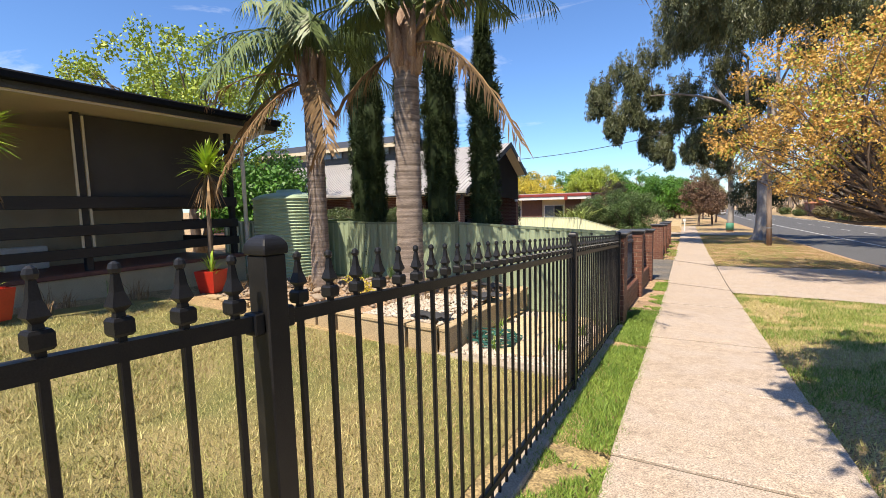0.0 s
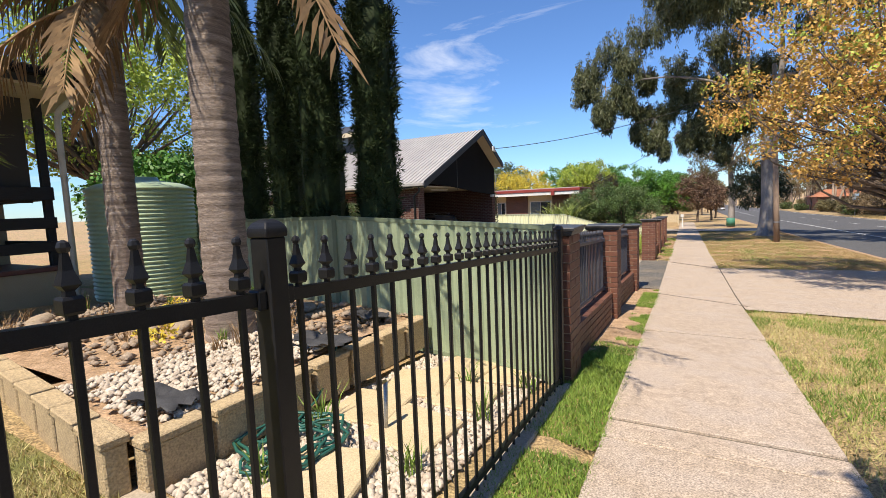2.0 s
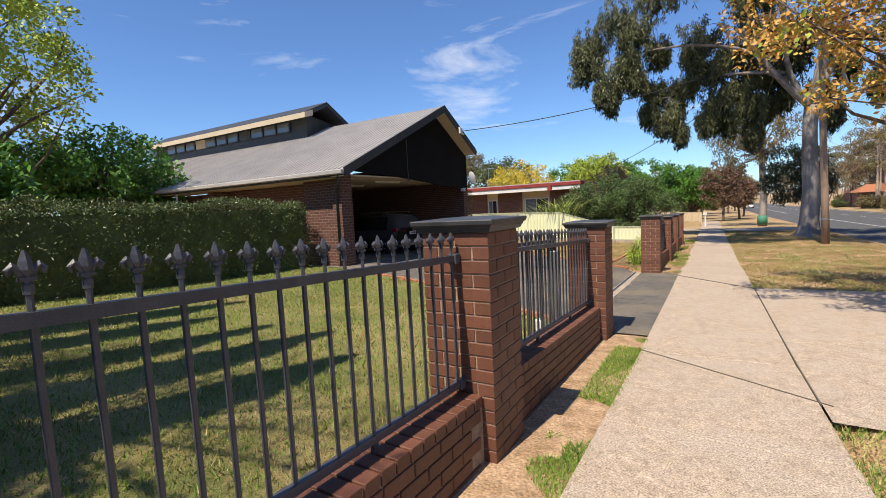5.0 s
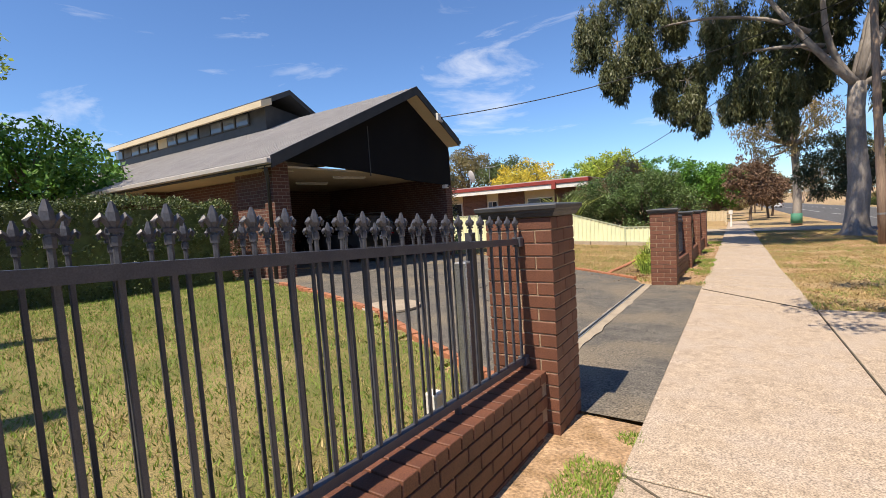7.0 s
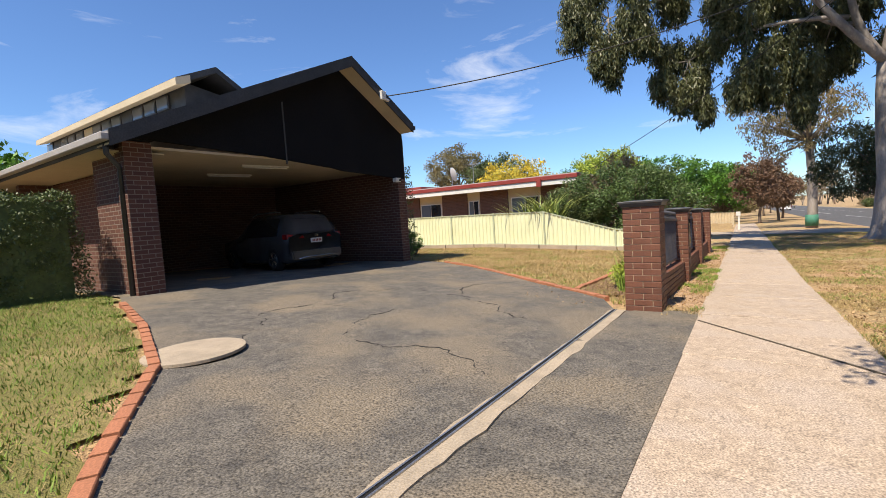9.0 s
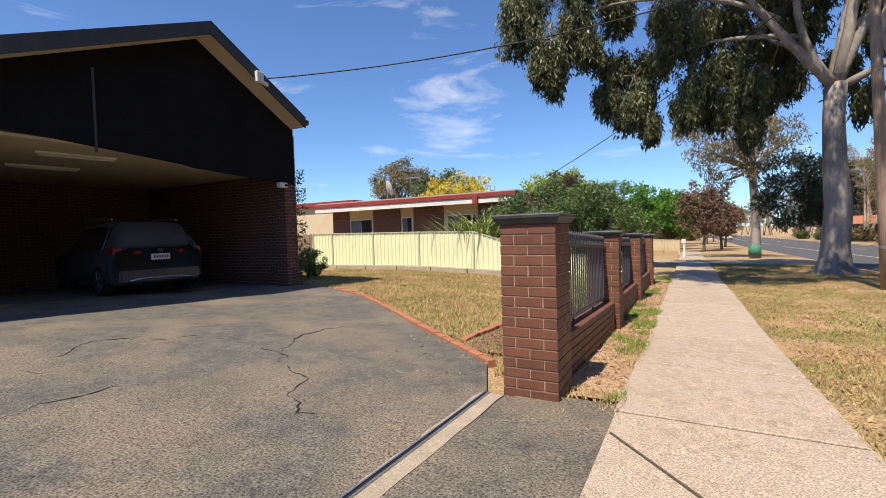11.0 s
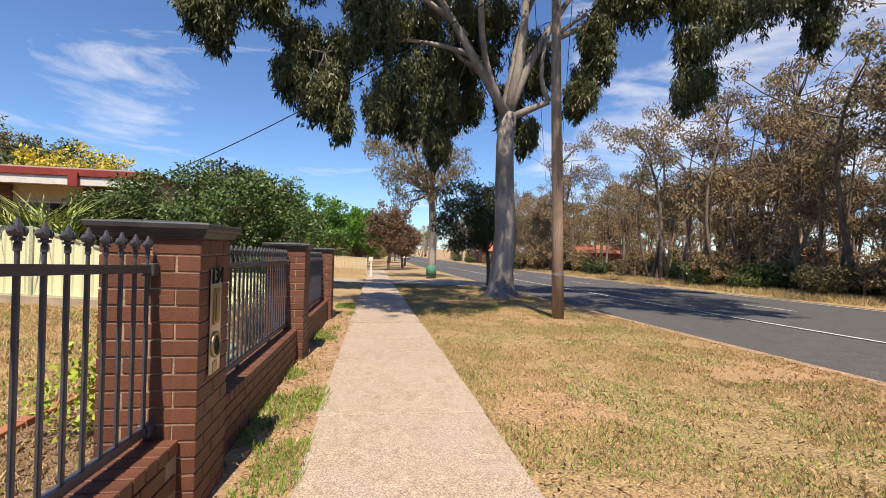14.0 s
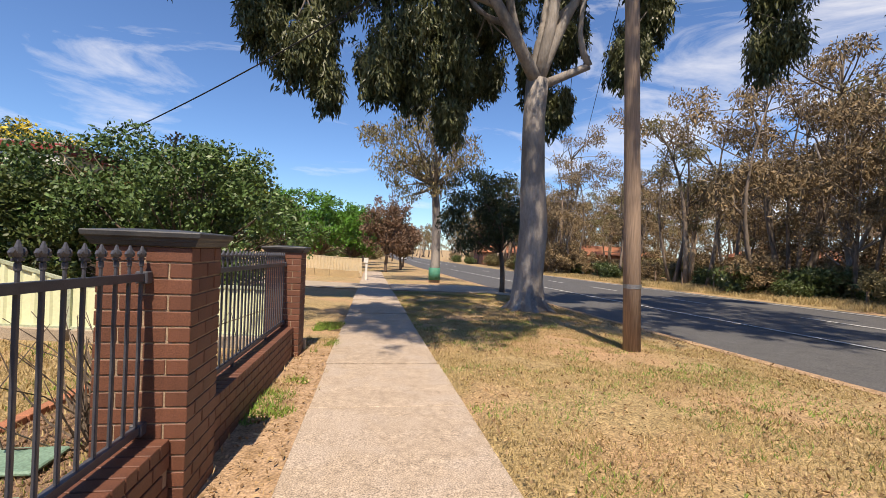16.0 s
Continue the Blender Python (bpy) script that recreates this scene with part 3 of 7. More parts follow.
for x0 in (-0.075, -0.035):
    bm = fresh()
    rails(bm, x0, x0 + 0.012, 0, 6.3, gz(-2.2, 15.4) - 0.05, gz(-2.2, 15.4) + 0.034, gz(-2.2, 21.7) - 0.05, gz(-2.2, 21.7) + 0.034)
    part("steel_edge", bm, M_STEEL, drain, "worn steel edge")
# solid near-black bar paints the shade down in the slot
bm = fresh()
rails(bm, -0.063, -0.036, 0, 6.3, gz(-2.2, 15.4) - 0.05, gz(-2.2, 15.4) + 0.025, gz(-2.2, 21.7) - 0.05, gz(-2.2, 21.7) + 0.025)
part("slot", bm, M_DARK, drain, "slot filled with a bar painted as shade")

bm = fresh()
lathe(bm, [(0.48, 0.0), (0.48, 0.03), (0.45, 0.035), (0.05, 0.036)], 28)
solo("manhole_cover", bm, M_CONC2, "round concrete manhole cover set in the lawn", "manhole cover", (-5.45, 17.45, gz(-5.45, 17.45) + 0.01))

def edging(pts, name, label):
    top = thing(name, label, "brick edging", (0, 0, 0), kind="structure")
    bm = fresh()
    box(bm, -0.113, 0.113, -0.05, 0.05, -0.07, 0.03)
    soften(bm, 0.006)
    me = mesh_of("edging_brick", bm, M_EDGEBRK)
    for (xa, ya), (xb, yb) in zip(pts, pts[1:]):
        ln = math.hypot(xb - xa, yb - ya)
        n = max(1, int(ln / 0.236))
        for i in range(n):
            t = (i + 0.5) / n
            x, y = xa + (xb - xa) * t, ya + (yb - ya) * t
            placed("brick", me, top, pose(x, y, gz(x, y) + 0.025 + rs.uniform(-0.006, 0.006), 0, 0, math.degrees(math.atan2(yb - ya, xb - xa)) + rs.uniform(-2, 2)))


edging(LEFT_EDGE[1:6], "driveway_edging", "single row of terracotta bricks edging lawn and driveway")
edging(RIGHT_EDGE[2:7], "driveway_edging", "single row of terracotta bricks along the driveway")

# front yard lawn floor and green lawn behind the brick fence
sheet("front_lawn", steps((-9.5, -1.95, 0.5)), steps((-6, 4.72, 0.5)), lambda x, y: gz(x, y) + 0.012 + uneven(x, y, 0.01), M_LAWN, "sunny front lawn of mixed green and dry grass", "lawn")
sheet("side_lawn", steps((-12.6, -2.05, 0.35)), steps((8.3, 18.6, 0.35)), lambda x, y: gz(x, y) + 0.008 + uneven(x, y, 0.008), M_LAWN, "mown green lawn beside the asphalt driveway", "lawn", inside=lambda x, y: y < edge_y(LEFT_EDGE, x) - 0.15)
sheet("dirt_strip", steps((-1.76, -1.22, 0.135)), steps((9.0, 34.0, 0.5)), lambda x, y: gz(x, y) + 0.012 + uneven(x * 2, y * 2, 0.02), M_DIRT, "bare orange dirt strip between wall and footpath", "ground", inside=lambda x, y: not 15.2 < y < 21.8)
sheet("driveway_apron", steps((-2.05, -1.24, 0.135)), steps((15.05, 21.9, 0.5)), lambda x, y: gz(x, y) + 0.016, M_ASPH, "grey asphalt apron between drain and footpath", "driveway")


# ---- grass ----
def blades(name, n, sample, height, width, mat, label, patch=0.0, seed=1):
    rng = np.random.default_rng(seed)
    xy = sample(rng, n)
    if patch:
        keep = np.array([noise.noise((x * 0.9, y * 0.9, seed)) + 0.6 * noise.noise((x * 2.7, y * 2.7, seed + 5)) for x, y in xy]) > patch
        xy = xy[keep]
    n = len(xy)
    z = np.array([gz(x, y) for x, y in xy])
    p = np.column_stack([xy, z - 0.003])
    a = rng.random(n) * math.tau
    s = np.column_stack([np.cos(a), np.sin(a), np.zeros(n)]) * width * (0.6 + 0.8 * rng.random((n, 1))) / 2
    tip = p + np.column_stack([rng.normal(size=n) * 0.5, rng.normal(size=n) * 0.5, np.ones(n)]) * height * (0.4 + rng.random((n, 1)))
    v = np.stack([p - s, p + s, tip], 1).reshape(-1, 3)
    return solo(name, soup(name, v, 3, mat), mat, label, "grass", kind="stuff")


def rect(x0, x1, y0, y1, near=None):
    def f(rng, n):
        u = rng.random(n)
        y = y0 + (y1 - y0) * (u ** near if near else u)
        return np.column_stack([x0 + (x1 - x0) * rng.random(n), y])
    return f


def masked(sampler, keep):
    def f(rng, n):
        xy = sampler(rng, n)
        return xy[np.array([keep(x, y) for x, y in xy])]
    return f


def off_crossover(x, y):
    t = (x - 0.235) / 5.37
    return not (12.8 - 1.6 * t * t < y < 19.75 + 0.8 * t * t) and not (45 < y < 50)


blades("grass_front_lawn", 135000, rect(-8.9, -2.0, -3.5, 4.7), 0.047, 0.011, M_GR_MIX, "short mixed green and dry lawn grass", seed=11)
blades("grass_front_lawn", 90000, rect(-8.9, -2.0, -3.5, 4.7), 0.054, 0.009, M_GR_DRY, "dry straw patches in the front lawn", patch=-0.02, seed=12)
blades("grass_strip", 63000, rect(-1.74, -1.2, -3, 9.5), 0.044, 0.010, M_GR_GREEN, "lush green grass strip between fence and footpath", patch=-0.35, seed=13)
blades("grass_strip", 20000, rect(-1.52, -1.2, 9.5, 15.0), 0.040, 0.012, M_GR_GREEN, "patchy clover and grass along the dirt strip", patch=-0.22, seed=25)
blades("grass_strip", 24000, rect(-1.74, -1.2, 22.0, 36), 0.068, 0.012, M_GR_GREEN, "patchy green tufts along the brick wall", patch=0.18, seed=14)
blades("grass_strip", 14000, rect(-1.74, -1.2, 21.5, 36), 0.055, 0.011, M_GR_DRY, "dry tufts along the brick wall", patch=0.16, seed=15)
blades("grass_verge", 136500, masked(rect(0.2, 5.6, -4, 13.2), off_crossover), 0.044, 0.010, M_GR_MIX, "green and straw grass on the verge beside the footpath", seed=16)
blades("grass_verge", 87750, masked(rect(0.2, 3.0, -3, 13.2), off_crossover), 0.053, 0.010, M_GR_GREEN, "greener grass by the footpath edge", patch=-0.1, seed=17)
blades("grass_verge", 292500, masked(rect(0.2, 5.6, 18, 45, 1.3), off_crossover), 0.039, 0.010, M_GR_DRY, "dry straw grass on the verge by the road", patch=-0.14, seed=18)
blades("grass_verge", 87750, masked(rect(0.2, 4.5, 18, 45, 1.3), off_crossover), 0.044, 0.010, M_GR_GREEN, "scattered green patches in the dry verge", patch=0.05, seed=19)
blades("grass_side_lawn", 120000, masked(rect(-11.0, -2.1, 8.3, 18.6), lambda x, y: y < edge_y(LEFT_EDGE, x) - 0.12), 0.047, 0.012, M_GR_GREEN, "mown green lawn grass", seed=20)
blades("grass_side_lawn", 60000, masked(rect(-11.0, -2.1, 8.3, 18.6), lambda x, y: y < edge_y(LEFT_EDGE, x) - 0.12), 0.047, 0.012, M_GR_DRY, "pale dry patches in the green lawn", patch=0.1, seed=21)
blades("grass_back_lawn", 135000, masked(rect(-14, -2.1, 22.2, 33.2), lambda x, y: y > edge_y(RIGHT_EDGE, x) + 0.12), 0.054, 0.015, M_GR_DRY, "sun-bleached lawn in front of a cream fence", seed=22)
blades("grass_back_lawn", 45000, masked(rect(-14, -2.1, 22.2, 33.2), lambda x, y: y > edge_y(RIGHT_EDGE, x) + 0.12), 0.054, 0.015, M_GR_GREEN, "green patches in the bleached lawn", patch=0.12, seed=23)
blades("grass_far_verge", 90000, rect(18.3, 26, 18, 80), 0.22, 0.03, M_GR_DRY, "long dry grass on the far side of the road", seed=24)
lr = np.random.default_rng(5)
xy = np.vstack([masked(rect(0.3, 5.6, 18, 44, 1.4), off_crossover)(lr, 26000), rect(-1.72, -1.25, 22, 33)(lr, 1500), rect(-4, -2.2, 21.8, 33)(lr, 500)])
lv = leaves(np.column_stack([xy, [gz(x, y) + 0.03 for x, y in xy]]), 1, (0.02, 0.02, 0.010), 0.045, 0.017, lr)
solo("leaf_litter", soup("leaf_litter", lv, 4, M_LITTER), M_LITTER, "fallen dry gum leaves on the verge", "leaves", kind="stuff")


# ---- iron picket fence ----
def iron_top(y):
    return 1.5 - 0.062 * (y - 0.87)


X_IRON = -1.75
iron = thing("iron_fence", "black wrought-iron picket fence with ball-tipped spear finials on a concrete plinth", "fence", (X_IRON, -2.65, 0))
OY = -2.65


def picket_mesh(name, r, length, mat):
    bm = fresh()
    box(bm, -r, r, -r, r, -length, 0)
    soften(bm, r * 0.25)
    return mesh_of(name, bm, mat)


bm = fresh()
q = math.pi / 4
lathe(bm, [(0.021, 0.0), (0.026, 0.006), (0.026, 0.030), (0.021, 0.036)], 4, turn=q)
lathe(bm, [(0.013, 0.034), (0.011, 0.046), (0.024, 0.058), (0.013, 0.085), (0.007, 0.122)], 4, turn=q)
lathe(bm, [(0.003, 0.116), (0.010, 0.121), (0.0125, 0.129), (0.010, 0.138), (0.003, 0.143)], 8)
me_spear = mesh_of("finial", bm, M_IRON)
me_bar = picket_mesh("picket", 0.0085, 1.40, M_IRON)
for py in (-2.65, 0.87, 4.40, 7.66):
    bm = fresh()
    zt, zb = iron_top(py), gz(X_IRON, py) - 0.1
    w = 0.034
    box(bm, -w, w, py - OY - w, py - OY + w, zb, zt - 0.05)
    soften(bm, 0.004)
    post = part("post", bm, M_IRON, iron, "square black steel post")
    bm = fresh()
    lathe(bm, [(0.054, zt - 0.05), (0.056, zt - 0.035), (0.053, zt - 0.022), (0.040, zt - 0.008), (0.02, zt)], 4, (0, py - OY, 0), q)
    soften(bm, 0.003)
    part("post_cap", bm, M_IRON, post, "domed post cap")
    for s in (-1, 1):
        for dz in (-0.22, -1.46):
            bm = fresh()
            ya = py - OY + s * 0.034
            box(bm, -0.022, 0.022, min(ya, ya + s * 0.03), max(ya, ya + s * 0.03), zt + dz - 0.028, zt + dz + 0.028)
            soften(bm, 0.004)
            part("bracket", bm, M_IRON, post, "small bolted rail bracket")
for a, b in ((-2.61, 0.83), (0.91, 4.36), (4.44, 7.62)):
    for dz in (-0.22, -1.46):
        bm = fresh()
        rails(bm, -0.014, 0.014, a - OY, b - OY, iron_top(a) + dz - 0.019, iron_top(a) + dz + 0.019, iron_top(b) + dz - 0.019, iron_top(b) + dz + 0.019)
        part("rail", bm, M_IRON, iron)
    n = int(round((b - a) / 0.122))
    for i in range(n):
        y = a + (i + 0.5) * (b - a) / n
        bar = placed("picket", me_bar, iron, pose(0, y - OY, iron_top(y) - 0.19, 0, rs.uniform(-0.2, 0.2), 0))
        placed("finial", me_spear, bar, pose(0, 0, 0))
bm = fresh()
rails(bm, -1.83, -1.66, -6, 7.72, gz(-1.7, -6) - 0.2, gz(-1.7, -6) + 0.03, gz(-1.7, 7.72) - 0.2, gz(-1.7, 7.72) + 0.03)
soften(bm, 0.012)
solo("fence_plinth", bm, M_CONC2, "low concrete plinth under the iron fence", "plinth", kind="structure")


# ---- brick piers and bays ----
PIERS = ((7.79, 0.97), (11.18, 0.80), (14.62, 0.61), (21.75, 0.41), (25.48, 0.24), (29.02, 0.16), (32.88, 0.08))
PX0, PX1, PW = -2.145, -1.675, 0.47


def brick_mesh(name, lx, ly, lz=0.077):
    bm = fresh()
    box(bm, -lx / 2, lx / 2, -ly / 2, ly / 2, -lz / 2, lz / 2)
    soften(bm, 0.0035)
    return mesh_of(name, bm, M_BRICK)


ME_ALONG = brick_mesh("brick_stretcher", 0.230, 0.110)
ME_HEAD = brick_mesh("brick_header", 0.098, 0.232, 0.072)


def pier(y0, top, letterbox=False):
    p = thing("brick_pier", "square brown brick fence pier with a moulded charcoal cap", "pier", (PX0 + PW / 2, y0 + PW / 2, top), group="brick fence piers")
    bm = fresh()
    h = PW / 2 - 0.007
    box(bm, -h, h, -h, h, -1.62, 0.0)
    part("mortar_core", bm, M_MORTAR, p, "pale mortar joints")
    for c in range(19):
        z = -0.043 - 0.086 * c
        turn = 90 if c % 2 else 0
        for sx, sy, r in ((-1, -1, 0), (1, -1, 0), (-1, 1, 0), (1, 1, 0), (-1, 0, 90), (1, 0, 90)):
            x, y = (sx * 0.12, sy * 0.18) if sy else (sx * 0.18, 0.0)
            m = pose(0, 0, 0, 0, 0, turn) @ pose(x + rs.uniform(-0.0015, 0.0015), y + rs.uniform(-0.0015, 0.0015), z, 0, 0, r + rs.uniform(-0.4, 0.4))
            placed("brick", ME_ALONG, p, m)
    bm = fresh()
    s = math.sqrt(2)
    lathe(bm, [(0.245 * s, 0.0), (0.255 * s, 0.004), (0.262 * s, 0.022), (0.268 * s, 0.026), (0.272 * s, 0.040), (0.286 * s, 0.050), (0.290 * s, 0.072), (0.286 * s, 0.078), (0.12 * s, 0.092), (0.01, 0.094)], 4, turn=q)
    part("cap", bm, M_CAP, p, "charcoal moulded cap")
    return p


for k, (y0, top) in enumerate(PIERS):
    p = pier(y0, top)
    if k == 4:
        p["label"] = "brown brick pier with a steel letterbox plate numbered 134"
        letter_pier = p
    if k == 0:
        p["label"] = "brown brick pier where the iron fence meets the brick fence"


def pier_top(y):
    return float(np.interp(y, [a + PW / 2 for a, _ in PIERS], [b for _, b in PIERS]))


# fleur-de-lis finial
bm = fresh()
lathe(bm, [(0.008, 0.0), (0.008, 0.045), (0.012, 0.047), (0.012, 0.070), (0.009, 0.073), (0.008, 0.085), (0.015, 0.105), (0.013, 0.125), (0.004, 0.150)], 6)
for s in (-1, 1):
    tube(bm, [(0, s * 0.004, 0.080), (0, s * 0.014, 0.104), (0, s * 0.026, 0.116), (0, s * 0.034, 0.106), (0, s * 0.031, 0.092)], [0.006, 0.009, 0.010, 0.008, 0.004], 5)
box(bm, -0.011, 0.011, -0.016, 0.016, 0.078, 0.088)
me_fleur = mesh_of("fleur", bm, M_SLATE)
me_bar2 = picket_mesh("picket", 0.008, 0.84, M_SLATE)

for k in (0, 1, 3, 4, 5):
    ya, yb = PIERS[k][0] + PW + 0.005, PIERS[k + 1][0] - 0.005
    za, zb = pier_top(ya), pier_top(yb)
    ang = math.degrees(math.atan2(zb - za, yb - ya))
    # dwarf wall
    wall = thing("brick_wall", "low brown brick wall with a header coping between two piers", "wall", (-1.865, ya, za - 1.03), kind="structure")
    bm = fresh()
    hexa(bm, [(-0.105, 0, -0.62), (0.105, 0, -0.62), (0.105, yb - ya, zb - za - 0.62), (-0.105, yb - ya, zb - za - 0.62),
              (-0.105, 0, -0.012), (0.105, 0, -0.012), (0.105, yb - ya, zb - za - 0.012), (-0.105, yb - ya, zb - za - 0.012)])
    part("mortar_core", bm, M_MORTAR, wall, "pale mortar joints")
    ln = yb - ya
    tilt = Matrix.Rotation(radians(ang), 4, "X")
    nh = int(ln / 0.108)
    for i in range(nh):
        placed("brick", ME_HEAD, wall, tilt @ pose(0, (i + 0.5) * ln / nh, -0.034, 0, 0, 90))
    for c in range(5):
        z = -0.115 - 0.086 * c
        shift = 0.12 if c % 2 else 0.0
        y = 0.118 - shift
        while y < ln + 0.1:
            if 0.05 < y < ln - 0.05:
                lo, hi = max(y - 0.115, 0.0), min(y + 0.115, ln)
                m = tilt @ pose(0.062, (lo + hi) / 2, z, 0, 0, 90)
                placed("brick", ME_ALONG, wall, m @ Matrix.Diagonal(((hi - lo) / 0.23, 1, 1, 1)))
            y += 0.24
    # railing panel
    panel = thing("fence_panel", "slate-grey steel railing panel with fleur-de-lis finials above a brick wall", "fence", (-1.895, ya, za), group="steel railing panels")
    for dz in (-0.17, -0.965):
        bm = fresh()
        rails(bm, -0.018, 0.018, 0.0, ln, dz - 0.019, dz + 0.019, zb - za + dz - 0.019, zb - za + dz + 0.019)
        part("rail", bm, M_SLATE, panel)
        for yy in (0.0, ln):
            bm = fresh()
            zz = (zb - za) * yy / ln + dz
            y2 = yy + (0.06 if yy == 0 else -0.06)
            box(bm, -0.030, 0.030, min(yy, y2), max(yy, y2), zz - 0.032, zz + 0.032)
            soften(bm, 0.005)
            part("bracket", bm, M_SLATE, panel, "bolted wall bracket")
    n = int(round(ln / 0.117))
    for i in range(n):
        y = (i + 0.5) * ln / n
        bar = placed("picket", me_bar2, panel, pose(0, y, (zb - za) * y / ln - 0.155))
        placed("finial", me_fleur, bar, pose(0, 0, -0.002))
    for yy in (ln * 0.33, ln * 0.7):
        bm = fresh()
        zz = (zb - za) * yy / ln - 0.985
        box(bm, -0.012, 0.012, yy - 0.015, yy + 0.015, zz - 0.06, zz)
        part("foot", bm, M_SLATE, panel)

# sliding gate stub seen beside the driveway pier
gate = thing("sliding_gate", "dark slate steel driveway gate slid open behind the railing", "gate", (-2.42, 11.9, 0))
for yy in (0.0, 2.95):
    bm = fresh()
    z0 = gz(-2.4, 11.9 + yy)
    box(bm, -0.03, 0.03, yy, yy + 0.06, z0 + 0.08, z0 + 1.36)
    part("gate_stile", bm, M_SLATE, gate)
for dz in (0.10, 1.26):
    bm = fresh()
    z0, z1 = gz(-2.4, 11.9) + dz, gz(-2.4, 14.9) + dz
    rails(bm, -0.02, 0.02, 0.06, 2.95, z0, z0 + 0.04, z1, z1 + 0.04)
    part("rail", bm, M_SLATE, gate)
me_bar3 = picket_mesh("picket", 0.008, 1.2, M_SLATE)
for i in range(24):
    y = 0.12 + i * 0.118
    z = gz(-2.4, 11.9 + y) + 1.30
    bar = placed("picket", me_bar3, gate, pose(0, y, z))
    placed("finial", me_fleur, bar, pose(0, 0, -0.005))
bm = fresh()
box(bm, -0.05, 0.05, -0.05, 0.05, -0.2, 1.17)
soften(bm, 0.008)
solo("gate_post", bm, M_STEEL, "square galvanised gate post behind a brick pier", "post", (-2.3, 14.55, gz(-2.3, 14.55)))
bm = fresh()
box(bm, -0.05, 0.05, -0.05, 0.05, 0, 0.28)
soften(bm, 0.01)
solo("gate_motor", bm, M_WHITE, "small white gate motor box at the foot of a pier", "motor box", (-2.45, 14.3, gz(-2.4, 14.3)))

# letterbox plate
lb = thing("letterbox", "brushed steel letterbox plate with house number and round paper hole", "letterbox", (PX1 + 0.004, 25.70, 0.24))
bm = fresh()
box(bm, 0.0, 0.006, -0.085, 0.085, -0.74, -0.16)
soften(bm, 0.002)
plate = part("plate", bm, M_STAIN, lb)
bm = fresh()
box(bm, 0.006, 0.012, -0.045, 0.045, -0.47, -0.27)
soften(bm, 0.002)
part("flap_frame", bm, M_BRASS, plate, "aged brass letter flap frame")
bm = fresh()
box(bm, 0.012, 0.016, -0.02, 0.02, -0.455, -0.29)
soften(bm, 0.002)
part("flap", bm, M_BRASS, plate, "aged brass letter flap")
bm = fresh()
ring = [(0.010, 0.062 * math.cos(a), -0.585 + 0.062 * math.sin(a)) for a in np.linspace(0, math.tau, 21)]
tube(bm, ring, 0.012, 6, cap=False)
part("ring", bm, M_BRASS, plate, "brass ring round the paper hole", True)
# flat near-black disc on the plate paints the shade inside the hole
bm = fresh()
bmesh.ops.create_circle(bm, cap_ends=True, radius=0.058, segments=20, matrix=Matrix.Translation((0.0085, 0, -0.585)) @ Matrix.Rotation(radians(90), 4, "Y"))
part("paper_hole", bm, M_DARK, plate, "round paper hole as a disc painted as shade")
bm = fresh()
box(bm, 0.006, 0.0085, -0.035, 0.035, -0.74, -0.675)
part("lower_patch", bm, M_BRASS, plate)


def lettering(text, size, mat, parent, m, depth=0.004):
    cu = bpy.data.curves.new("number", "FONT")
    cu.body, cu.size, cu.extrude, cu.align_x, cu.align_y = text, size, depth, "CENTER", "CENTER"
    tmp = bpy.data.objects.new("number", cu)
    scene.collection.objects.link(tmp)
    bpy.context.view_layer.update()
    me = bpy.data.meshes.new_from_object(tmp.evaluated_get(bpy.context.evaluated_depsgraph_get()))
    bpy.data.objects.remove(tmp)
    me.materials.clear()
    me.materials.append(mat)
    ob = new("number", me)
    ob.parent = parent
    ob.matrix_basis = m
    return ob


lettering("134", 0.125, M_DARK, plate, pose(0.011, 0.0, -0.205, 90, 0, 90))

# blue-grey base colour stands in for the sky reflected in the panes
M_WINBLUE = material("glass_with_painted_sky", (0.10, 0.13, 0.16), 0.08, 0.0, (0.14, 0.17, 0.20), 0.6, fine=5, bump=0.0, fine_amount=0.0, spec=0.8)


def fresh_wheel(r=0.345, w=0.11):
    """A tyre lying across y."""
    bm = fresh()
    lathe(bm, [(r * 0.68, -w), (r * 0.93, -w), (r, -w * 0.7), (r, w * 0.7), (r * 0.93, w), (r * 0.68, w)], 24)
    bmesh.ops.rotate(bm, verts=bm.verts, cent=(0, 0, 0), matrix=Matrix.Rotation(radians(90), 3, "X"))
    return bm


